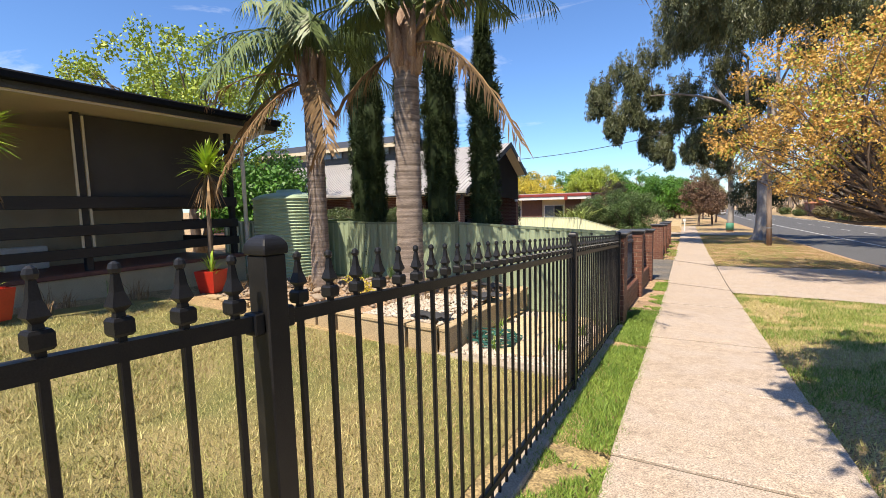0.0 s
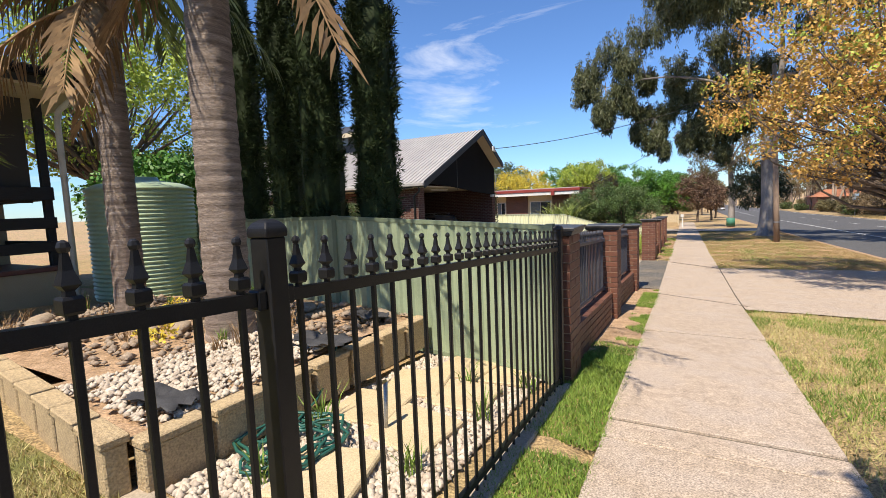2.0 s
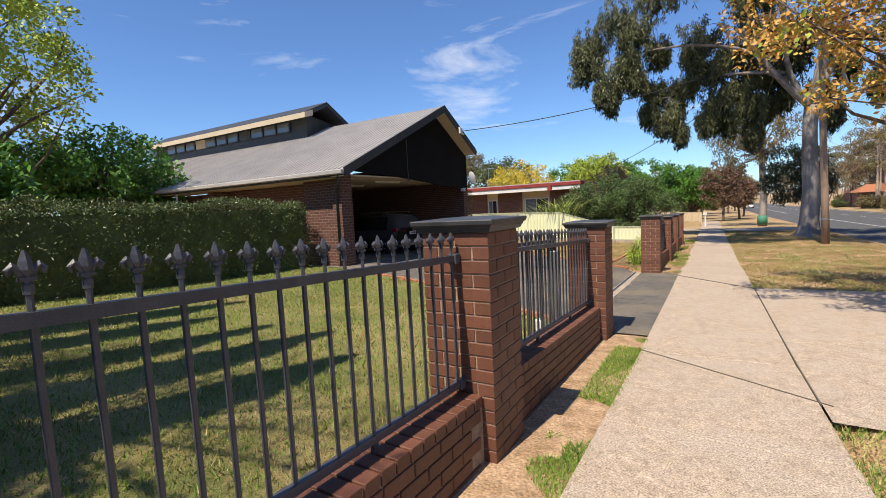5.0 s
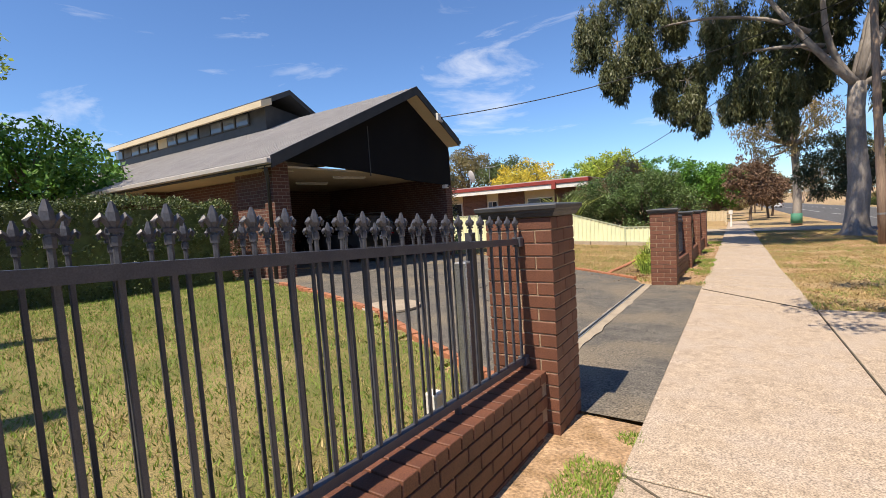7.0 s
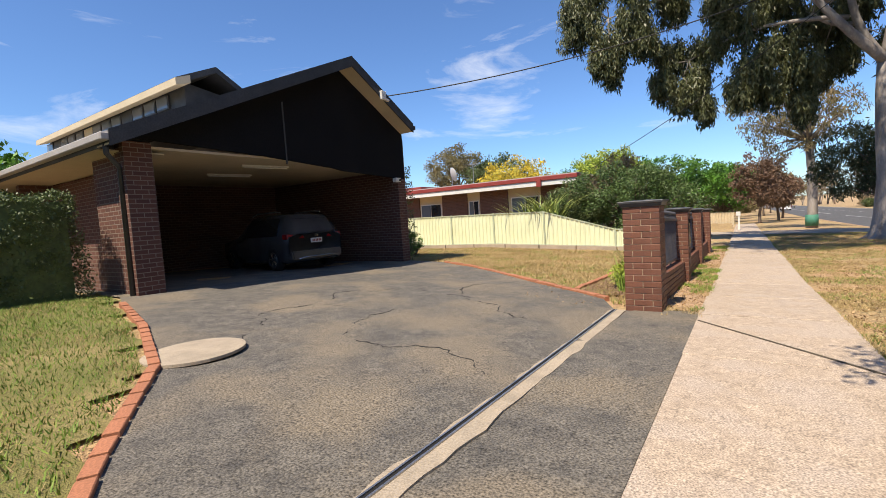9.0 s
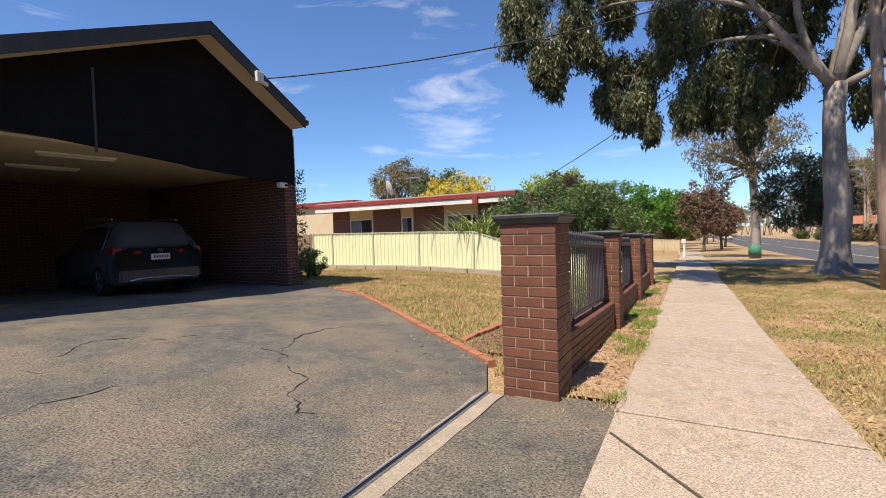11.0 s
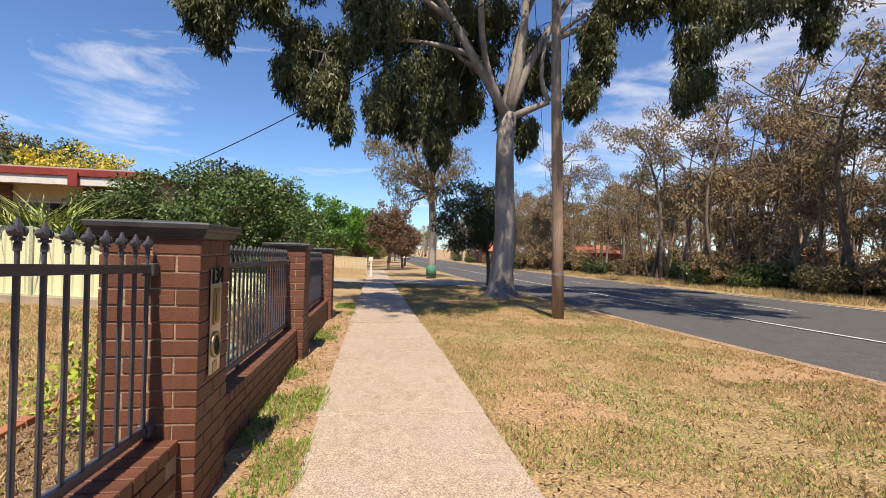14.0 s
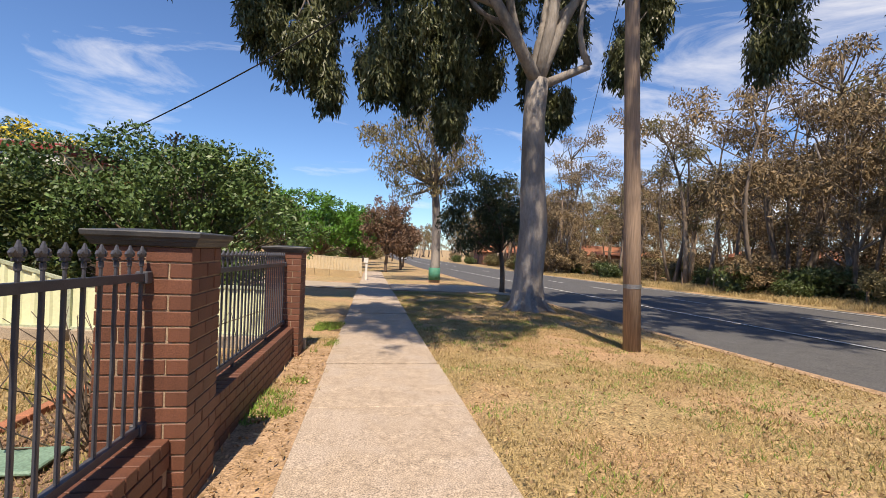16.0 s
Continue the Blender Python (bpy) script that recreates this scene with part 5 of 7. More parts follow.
hbox("plinth_wall", -10.45, -10.15, -9, 7.25, HZ - 0.3, 0.46, M_RENDER, "tan rendered verandah plinth")
hbox("plinth_wall", -16, -10.45, 7.0, 7.25, HZ - 0.3, 0.46, M_RENDER)
hbox("step_coping", -10.55, -10.11, -9, 7.29, 0.464, 0.54, M_TILE, "oxide red brick coping", 0.012)
hbox("verandah_floor", -12.4, -10.55, -9, 7.2, 0.40, 0.50, M_TILE)
hbox("wall", -12.7, -12.4, -9, 7.2, 0.0, 3.4, M_RENDER, "shaded tan rendered wall behind the verandah")
hbox("wall", -16, -12.7, 6.95, 7.2, 0.0, 3.4, M_RENDER)
w = hbox("window", -12.4, -12.36, 1.4, 3.3, 1.1, 2.6, M_FASCIA, "dark window with a cream roller blind")
hbox("pane", -12.36, -12.345, 1.5, 3.2, 1.2, 2.2, M_GLASS, "", parent=w)
hbox("roller_blind", -12.36, -12.34, 1.5, 3.2, 2.2, 2.55, M_CREAM, "half-drawn cream blind", parent=w)
w = hbox("sliding_door", -12.4, -12.36, -1.4, 0.9, 0.5, 2.6, M_FASCIA, "dark glazed door")
hbox("pane", -12.36, -12.345, -1.3, 0.8, 0.6, 2.5, M_GLASS, "", parent=w)
hbox("white_heater", -12.36, -12.1, 3.5, 4.2, 0.5, 0.95, M_WHITE, "white box heater against the wall", 0.02)
for y in (-6.6, -3.0, 0.45, 4.08):
    hbox("verandah_post", -10.42, -10.30, y, y + 0.11, 0.5, 3.36, M_DARKWOOD, "charcoal timber verandah post", 0.006)
    hbox("blind_track", -10.30, -10.285, y - 0.05, y - 0.01, 0.9, 3.3, M_CREAM, "cream blind track")
    hbox("blind_track", -10.30, -10.285, y + 0.12, y + 0.16, 0.9, 3.3, M_CREAM, "cream blind track")
hbox("verandah_post", -10.42, -10.30, 7.08, 7.19, 0.5, 3.36, M_DARKWOOD, "charcoal timber verandah post", 0.006)
hbox("mesh_blind", -10.40, -10.385, 4.27, 6.95, 1.62, 3.34, M_BLIND, "lowered brown mesh blind")
for z0, z1 in ((0.78, 0.96), (1.18, 1.37), (1.66, 1.88)):
    hbox("verandah_rail", -10.29, -10.24, -9, 7.2, z0, z1, M_DARKWOOD, "wide charcoal timber rail", 0.008)
    hbox("verandah_rail", -12.4, -10.3, 7.15, 7.2, z0, z1, M_DARKWOOD, "wide charcoal timber rail", 0.008)
hbox("soffit", -16, -9.45, -9, 7.75, 3.36, 3.40, M_CREAM, "cream eave soffit")
hbox("fascia", -9.45, -9.41, -9, 7.80, 3.40, 3.62, M_FASCIA, "black fascia")
hbox("gutter", -9.41, -9.27, -9, 7.80, 3.50, 3.63, M_BLACKPLY, "black metal gutter", 0.02)
hbox("fascia", -16, -9.45, 7.75, 7.80, 3.40, 3.62, M_FASCIA, "black fascia")
bm = fresh()
hexa(bm, [(-16.5 - HX, -9 - HY, 4.15 - HZ), (-9.3 - HX, -9 - HY, 3.60 - HZ), (-9.3 - HX, 7.85 - HY, 3.60 - HZ), (-16.5 - HX, 7.85 - HY, 4.15 - HZ),
          (-16.5 - HX, -9 - HY, 4.19 - HZ), (-9.3 - HX, -9 - HY, 3.64 - HZ), (-9.3 - HX, 7.85 - HY, 3.64 - HZ), (-16.5 - HX, 7.85 - HY, 4.19 - HZ)])
part("roof", bm, M_FASCIA, house, "charcoal low-pitched metal roof")
bm = fresh()
tube(bm, [(-9.34 - HX, 7.35 - HY, 3.5 - HZ), (-9.42 - HX, 7.35 - HY, 3.34 - HZ), (-10.0 - HX, 7.3 - HY, 3.14 - HZ), (-10.08 - HX, 7.3 - HY, 2.95 - HZ), (-10.08 - HX, 7.3 - HY, HZ - 0.05 - HZ)], 0.047, 10)
part("downpipe", bm, M_WHITE, house, "white round downpipe", True)

# ---- yuccas in red pots ----
def yucca(x, y, z, h, seed, label):
    rng = np.random.default_rng(seed)
    pot = thing("plant_pot", "glossy red square tapered pot with a tall yucca", "plant pot", (x, y, z))
    bm = fresh()
    s = math.sqrt(2)
    lathe(bm, [(0.16 * s, 0), (0.215 * s, 0.42), (0.215 * s, 0.44), (0.195 * s, 0.44), (0.19 * s, 0.37), (0.01, 0.37)], 4, turn=math.pi / 4 + 0.3)
    part("pot", bm, M_POT, pot)
    y_ = thing("yucca", label, "plant", (x, y, z + 0.37))
    bm = fresh()
    pts = [(0, 0, -0.05), (0.03, 0.01, 0.5), (0.02, 0.03, h * 0.6), (0.05, 0.05, h)]
    tube(bm, pts, [0.06, 0.05, 0.045, 0.04], 9)
    part("trunk", bm, M_BARK, y_, "thin grey-brown stem", True)

    def sword(n, centre, length, lo, hi, mat, name, wid=0.045, droop=0.15):
        az = rng.random(n) * math.tau
        el = lo + (hi - lo) * rng.random(n)
        d = np.column_stack([np.cos(az) * np.cos(el), np.sin(az) * np.cos(el), np.sin(el)])
        p0 = np.array(centre) + np.column_stack([np.zeros(n), np.zeros(n), rng.random(n) * 0.25 - 0.15])
        ln = length * (0.75 + 0.4 * rng.random((n, 1)))
        side = unit(np.cross(d, np.array((0, 0, 1.0)))) * wid / 2
        mid = p0 + d * ln * 0.55
        tip = p0 + d * ln + np.array((0, 0, -droop)) * ln
        v = np.stack([p0 - side * 0.6, p0 + side * 0.6, mid + side, mid - side], 1)
        w_ = np.stack([mid - side, mid + side, tip + side * 0.08, tip - side * 0.08], 1)
        tagged(part(name, soup(name, np.concatenate([v, w_]).reshape(-1, 3), 4, mat), mat, y_), kind="stuff")

    sword(130, (0.05, 0.05, h + 0.15), 0.62, -0.35, 1.45, M_YUCCA, "leaf_crown")
    sword(60, (0.05, 0.05, h - 0.02), 0.55, -1.35, -0.75, M_PALMDEAD, "dead_skirt", 0.04, 0.3)
    sword(26, (0.1, -0.06, 0.05), 0.42, 0.5, 1.5, M_YUCCA, "young_shoot", 0.03)


yucca(-9.15, 5.68, gz(-9.2, 5.68) + 0.02, 1.95, 31, "tall yucca with a lime green leaf head and dry skirt")
yucca(-9.0, 2.35, gz(-9.0, 2.35) + 0.06, 1.95, 32, "tall yucca with a yellow-green leaf head and dry skirt")

# ---- water tank ----
tank = thing("water_tank", "round corrugated pale green steel rainwater tank", "water tank", (-9.75, 8.35, gz(-9.75, 8.35)))
bm = fresh()
prof = []
z = 0.0
i = 0
while z < 2.02:
    prof.append((0.86 + (0.016 if i % 2 else -0.016), z))
    z += 0.038
    i += 1
lathe(bm, prof, 40)
part("drum", bm, M_TANK, tank, "corrugated drum")
bm = fresh()
lathe(bm, [(0.88, 2.0), (0.88, 2.03), (0.70, 2.12), (0.30, 2.19), (0.28, 2.25), (0.05, 2.26)], 40)
part("lid", bm, M_TANK, tank, "low conical lid", True)

# ---- raised bed, pebbles, pavers, hose ----
bed = thing("raised_bed", "raised garden bed edged with buff textured blocks", "garden bed", (0, 0, 0), kind="structure")
bm = fresh()
box(bm, -0.19, 0.19, -0.06, 0.06, -0.20, 0.10)
soften(bm, 0.01)
me_blk = mesh_of("retaining_block", bm, M_SANDST)
bm = fresh()
box(bm, -0.20, 0.20, -0.075, 0.075, 0.0, 0.05)
soften(bm, 0.008)
me_cap = mesh_of("capping_block", bm, M_SANDST)


def bed_z(x, y):
    return 0.05 + 0.05 * noise.noise((x, y, 0)) - 0.05 * max(0.0, -6.2 - x)


def block_row(a, b, top):
    ln = math.hypot(b[0] - a[0], b[1] - a[1])
    n = int(ln / 0.39)
    ang = math.degrees(math.atan2(b[1] - a[1], b[0] - a[0]))
    for i in range(n):
        t = (i + 0.5) / n
        x, y = a[0] + (b[0] - a[0]) * t, a[1] + (b[1] - a[1]) * t
        placed("block", me_blk, bed, pose(x, y, top - 0.15, 0, 0, ang + rs.uniform(-0.3, 0.3)))
        placed("capping", me_cap, bed, pose(x, y, top - 0.05 + rs.uniform(-0.004, 0.004), 0, 0, ang + rs.uniform(-0.4, 0.4)))


block_row((-8.8, 5.35), (-6.9, 5.13), -0.02)
block_row((-6.9, 5.13), (-3.45, 4.72), 0.10)
block_row((-3.42, 4.78), (-3.36, 7.85), 0.06)
block_row((-9.6, 1.0), (-8.6, 5.2), -0.12)
sheet("bed_soil", steps((-9.6, -3.5, 0.3)), steps((4.85, 8.2, 0.3)), lambda x, y: bed_z(x, y) - 0.03, M_DIRT, "dry soil in the raised garden bed", "garden bed", inside=lambda x, y: y > 4.72 + (-3.45 - x) * 0.118 + 0.1)
sheet("pebble_base", steps((-3.3, -1.95, 0.27)), steps((4.86, 7.85, 0.3)), lambda x, y: gz(x, y) + 0.02, M_PEBBLE, "bed of white pebbles beside the iron fence", "ground")
bm = fresh()
box(bm, -3.5, -1.9, 4.66, 4.84, -0.5, gz(-2.5, 4.75) + 0.045)
solo("mowing_strip", bm, M_CONC2, "narrow concrete strip edging the lawn", "edging", kind="structure")


def pebbles(name, n, sample, size, zf, mat, label, seed):
    rng = np.random.default_rng(seed)
    xy = sample(rng, n)
    n = len(xy)
    base = np.array([(1, 0, 0), (0, 1, 0), (-1, 0, 0), (0, -1, 0), (0, 0, 1), (0, 0, -1)], float)
    tri = np.array([(0, 1, 4), (1, 2, 4), (2, 3, 4), (3, 0, 4), (1, 0, 5), (2, 1, 5), (3, 2, 5), (0, 3, 5)])
    s = size * (0.5 + rng.random((n, 1, 1))) * (np.array((1, 0.8, 0.6)) * (0.7 + 0.6 * rng.random((n, 1, 3))))
    a = rng.random(n) * math.tau
    rot = np.zeros((n, 3, 3))
    rot[:, 0, 0], rot[:, 0, 1], rot[:, 1, 0], rot[:, 1, 1], rot[:, 2, 2] = np.cos(a), -np.sin(a), np.sin(a), np.cos(a), 1
    v = np.einsum("nij,nkj->nki", rot, base * s * (0.8 + 0.4 * rng.random((n, 6, 1))))
    z = np.array([zf(x, y) for x, y in xy])
    v += np.column_stack([xy, z])[:, None, :]
    me = bpy.data.meshes.new(name)
    me.from_pydata(v.reshape(-1, 3).tolist(), [], (tri[None] + 6 * np.arange(n)[:, None, None]).reshape(-1, 3).tolist())
    me.materials.append(mat)
    me.polygons.foreach_set("use_smooth", [True] * len(me.polygons))
    solo(name, me, mat, label, "pebbles", kind="stuff")


pebbles("white_pebbles", 5500, rect(-3.28, -1.95, 4.86, 7.85), 0.032, lambda x, y: gz(x, y) + 0.03, M_PEBBLE, "white and tan pebbles on the ground", 41)
pebbles("white_pebbles", 1900, rect(-4.8, -3.5, 4.95, 6.7), 0.030, lambda x, y: bed_z(x, y) + 0.02, M_PEBBLE, "heaped white pebbles in the raised bed", 42)
pebbles("tan_rubble", 900, rect(-9.4, -3.6, 5.4, 8.0), 0.05, lambda x, y: bed_z(x, y), M_ROCK, "scattered rubble in the raised bed", 43)
bm = fresh()
bmesh.ops.create_icosphere(bm, subdivisions=2, radius=1)
for v in bm.verts:
    v.co *= 1 + 0.25 * noise.noise(v.co * 1.7)
me_rock = mesh_of("rock", bm, M_ROCK, True)
for x, y, s in ((-6.6, 5.5, 0.14), (-6.2, 5.6, 0.10), (-7.4, 5.8, 0.12), (-8.0, 5.7, 0.10), (-5.6, 6.4, 0.10), (-4.2, 7.6, 0.10), (-3.8, 7.7, 0.11), (-5.0, 7.7, 0.10), (-6.9, 6.3, 0.09), (-8.5, 6.2, 0.13), (-7.7, 6.6, 0.08)):
    ob = new("rock", me_rock)
    ob.matrix_basis = pose(x, y, bed_z(x, y) + s * 0.3, rs.uniform(-20, 20), rs.uniform(-20, 20), rs.uniform(0, 360)) @ Matrix.Diagonal((s * 1.3, s, s * 0.6, 1))
    tagged(ob, "rough tan rock in the raised garden bed", "rock", "garden rocks")
bm = fresh()
box(bm, -0.27, 0.27, -0.27, 0.27, 0, 0.045)
soften(bm, 0.012)
me_pav = mesh_of("paver", bm, M_PAVER)
for x, y, r in ((-2.95, 6.3, 5), (-2.45, 6.15, -8), (-2.9, 6.95, 12), (-2.4, 6.9, 3), (-2.7, 7.55, -5), (-2.3, 7.6, 9), (-2.6, 5.4, 14)):
    ob = new("paver", me_pav)
    ob.matrix_basis = pose(x, y, gz(x, y) + 0.035, rs.uniform(-2, 2), rs.uniform(-2, 2), r)
    tagged(ob, "square sandy concrete paver lying on pebbles", "paver", "garden pavers")
hose = thing("garden_hose", "coiled dark green garden hose on pebbles", "hose", (-3.0, 5.55, gz(-3.0, 5.55)))
bm = fresh()
pts = []
for i in range(150):
    a = i * math.tau / 22
    r = 0.24 + 0.10 * math.sin(i * 0.37) + 0.03 * math.sin(i * 1.7)
    pts.append((r * math.cos(a) + 0.03 * math.sin(i * 0.2), r * 1.1 * math.sin(a), 0.07 + 0.0004 * i + 0.012 * math.sin(i * 0.9)))
pts += [(-0.3, 0.5, 0.10), (-0.38, 0.75, 0.2), (-0.45, 0.95, 0.42), (-0.6, 1.15, 0.36), (-0.9, 1.3, 0.33), (-1.1, 1.1, 0.33)]
tube(bm, pts, 0.011, 6)
part("hose_coil", bm, M_HOSE, hose, "", True)
tap = thing("garden_tap", "leaning grey metal tap standpipe in the pebble bed", "tap", (-2.62, 6.05, gz(-2.6, 6.05)))
bm = fresh()
tube(bm, [(0, 0, 0), (0.02, 0.0, 0.42)], 0.016, 8)
part("standpipe", bm, M_STEEL, tap, "", True)
bm = fresh()
tube(bm, [(0.02, 0, 0.42), (0.02, -0.06, 0.43), (0.02, -0.10, 0.39)], 0.014, 8)
part("spout", bm, M_BRASS, tap, "brass spout", True)
for x, y, s in ((-3.75, 5.15, 0.26), (-3.55, 6.4, 0.3), (-3.9, 7.5, 0.24)):
    bm = fresh()
    bmesh.ops.create_grid(bm, x_segments=9, y_segments=7, size=1)
    for v in bm.verts:
        r = 1 + 0.5 * noise.noise((v.co.x * 2 + x * 7, v.co.y * 2, y))
        v.co = Vector((v.co.x * s * r, v.co.y * s * 0.5 * r, 0.07 * noise.noise((v.co.x * 2.5 + x, v.co.y * 2.5, 3)) + 0.05))
    bmesh.ops.solidify(bm, geom=list(bm.faces), thickness=0.004)
    solo("weed_mat", bm, M_CLOTH, "crumpled black weed mat scrap on the pebbles", "weed mat", (x, y, bed_z(x, y) + 0.03), smooth=True)
gr = np.random.default_rng(51)


def clump(name, x, y, z, n, h, w, mat, label, cat="plant", lean=0.5, seed=1):
    rng = np.random.default_rng(seed)
    az = rng.random(n) * math.tau
    d = np.column_stack([np.cos(az) * lean * rng.random(n), np.sin(az) * lean * rng.random(n), np.ones(n)])
    ln = h * (0.5 + 0.6 * rng.random((n, 1)))
    p0 = np.column_stack([rng.normal(size=n) * h * 0.12, rng.normal(size=n) * h * 0.12, np.zeros(n)])
    s = np.column_stack([-np.sin(az), np.cos(az), np.zeros(n)]) * w / 2
    mid, tip = p0 + d * ln * 0.6, p0 + d * ln * np.array((1.7, 1.7, 0.95))
    v = np.concatenate([np.stack([p0 - s, p0 + s, mid + s, mid - s], 1), np.stack([mid - s, mid + s, tip + s * 0.1, tip - s * 0.1], 1)]).reshape(-1, 3)
    return solo(name, soup(name, v, 4, mat), mat, label, cat, (x, y, z))


for i in range(26):
    x, y = gr.uniform(-9.3, -4.5), gr.uniform(5.6, 7.9)
    clump("weed_tuft", x, y, bed_z(x, y), 26, gr.uniform(0.12, 0.30), 0.008, M_PALMDEAD if i % 3 else M_GR_GREEN, "dry weed tuft in the raised bed" if i % 3 else "green weed tuft in the raised bed", seed=60 + i)
for i in range(16):
    x, y = gr.uniform(-9.6, -8.9), gr.uniform(0.5, 5.2)
    clump("weed_tuft", x, y, gz(x, y), 24, gr.uniform(0.25, 0.5), 0.008, M_PALMDEAD if i % 2 else M_GR_GREEN, "long dry weeds beside the rendered plinth" if i % 2 else "long green weeds beside the rendered plinth", seed=90 + i)
for i, (x, y) in enumerate(((-2.9, 5.2), (-3.1, 5.9), (-2.2, 5.7), (-2.1, 6.6), (-2.5, 7.2), (-2.0, 7.4))):
    clump("weed_tuft", x, y, gz(x, y), 30, 0.3, 0.010, M_GR_GREEN, "green grass tuft growing through pebbles", seed=120 + i)
for i, (x, y) in enumerate(((-5.4, 6.0), (-5.9, 6.5), (-6.6, 7.0))):
    lv = leaves([(0, 0, 0.08)], 130, (0.25, 0.2, 0.09), 0.05, 0.03, np.random.default_rng(i), outward=0.6)
    solo("ground_cover", soup("ground_cover", lv, 4, M_YELLOW), M_YELLOW, "low yellow-flowered ground cover plant", "plant", (x, y, bed_z(x, y)))

# ---- palms ----
def frond(rng, centre, az, el, length, droop, mats, verts, stems, leaf=0.42, density=46):
    d = np.array((math.cos(az) * math.cos(el), math.sin(az) * math.cos(el), math.sin(el)))
    t = np.linspace(0, 1, 12)
    line = np.array(centre) + d * (t[:, None] * length) + np.array((0, 0, -1.0)) * (droop * length * t[:, None] ** 2.2)
    stems.append((line, [0.028 * (1 - 0.85 * a) for a in t]))
    side = np.cross(d, (0, 0, 1.0))
    side /= np.linalg.norm(side) + 1e-9
    for k in range(density):
        u = 0.16 + 0.84 * k / density
        p = np.array([np.interp(u, t, line[:, i]) for i in range(3)])
        for s in (-1, 1):
            ln = leaf * (0.5 + math.sin(math.pi * min(1, u * 0.95)) * 0.7) * rng.uniform(0.8, 1.15)
            ld = side * s * rng.uniform(0.35, 0.8) + d * 0.35 + np.array((0, 0, -1.0)) * rng.uniform(0.55, 1.1)
            ld /= np.linalg.norm(ld)
            w = np.cross(ld, d)
            w = w / (np.linalg.norm(w) + 1e-9) * 0.021
            tip = p + ld * ln + np.array((0, 0, -0.25 * ln))
            mid = p + ld * ln * 0.5
            verts += [p, mid + w, tip, mid - w]


def palm(x, y, z, h, r0, r1, lean, seed, fronds, label):
    rng = np.random.default_rng(seed)
    p = thing("palm_tree", label, "palm tree", (x, y, z))
    bm = fresh()
    n = 66
    pts, rad = [], []
    for i in range(n + 1):
        t = i / n
        pts.append((lean[0] * t * t, lean[1] * t * t, h * t))
        rad.append((r0 + (r1 - r0) * t ** 0.7) * (1.022, 1.0, 0.968)[i % 3] + 0.10 * r0 * max(0, 1 - t * 9))
    tube(bm, pts, rad, 18)
    part("trunk", bm, M_PALMBARK, p, "grey-brown trunk with leaf-scar rings", True)
    top = np.array((lean[0], lean[1], h))
    bm = fresh()
    tube(bm, [top + np.array((0, 0, a)) for a in (-0.25, 0.0, 0.35, 0.75, 1.1)], [r1 * 0.98, r1 * 1.25, r1 * 1.12, r1 * 0.8, 0.05], 12)
    for k in range(9):
        a = k * 2.4
        c = np.array((math.cos(a), math.sin(a), 0))
        tube(bm, [top + c * r1 * 0.9 + np.array((0, 0, -0.2 + 0.05 * k)), top + c * r1 * 1.35 + np.array((0, 0, 0.2 + 0.05 * k)), top + c * r1 * 1.7 + np.array((0, 0, 0.55 + 0.05 * k))], [0.10, 0.075, 0.02], 6)
    part("husk", bm, M_PALMHUSK, p, "papery brown husks under the crown", True)
    c0 = top + np.array((0, 0, 0.75))
    for az, el, ln, dr, alive in fronds:
        v, st = [], []
        frond(rng, c0 if alive else top + np.array((0, 0, 0.25)), az, el, ln, dr, None, v, st, 0.5 if alive else 0.4)
        m1 = M_PALMLEAF if alive else M_PALMDEAD
        f = part("frond", soup("frond", np.array(v), 4, m1), m1, p, "green arching frond" if alive else "dry brown hanging frond")
        bm = fresh()
        for line, rad in st:
            tube(bm, [tuple(q_) for q_ in line], rad, 5)
        part("stem", bm, m1, f)


FR1 = [(a, e, l, d, True) for a, e, l, d in ((0.3, 0.75, 2.3, 0.8), (1.2, 0.9, 2.2, 0.6), (2.2, 0.6, 2.2, 0.8), (3.0, 0.5, 2.4, 0.9), (3.9, 0.65, 2.4, 0.9), (4.7, 0.5, 2.5, 0.9), (5.5, 0.8, 2.3, 0.8), (0.9, 0.35, 2.2, 0.9), (2.7, 1.2, 2.0, 0.3), (5.0, 1.15, 2.0, 0.35))]
FR1 += [(3.7, -0.1, 1.7, 0.75, False), (5.6, -0.1, 1.7, 0.8, False), (4.3, -0.35, 1.9, 0.7, False), (4.0, 0.25, 1.9, 0.5, False)]
FR2 = [(a, e, l, d, True) for a, e, l, d in ((0.1, 0.6, 4.3, 0.55), (0.4, 0.95, 4.0, 0.5), (0.9, 0.8, 2.8, 0.6), (1.8, 0.6, 2.8, 0.7), (2.7, 0.7, 2.8, 0.75), (3.5, 0.55, 2.8, 0.8), (4.3, 0.7, 2.8, 0.8), (5.1, 0.55, 3.0, 0.8), (5.8, 0.65, 4.4, 0.55), (6.15, 0.42, 4.4, 0.5), (4.7, 1.2, 2.4, 0.35), (1.3, 1.25, 2.4, 0.3))]
FR2 += [(6.0, 0.05, 2.3, 0.85, False), (3.4, -0.25, 1.9, 0.75, False), (5.95, 0.55, 4.6, 0.62, False)]
FR1 += [(0.62 * k + 0.2, 0.5 + 0.5 * ((k * 37) % 10) / 10, 2.3, 0.6, True) for k in range(9)]
FR2 += [(0.57 * k + 0.45, 0.55 + 0.5 * ((k * 43) % 10) / 10, 2.9, 0.5, True) for k in range(10)]
palm(-7.2, 6.72, bed_z(-7.2, 6.72) - 0.05, 3.85, 0.19, 0.165, (-0.05, 0.05), 71, FR1, "slender palm with a ringed trunk and drooping dead fronds")
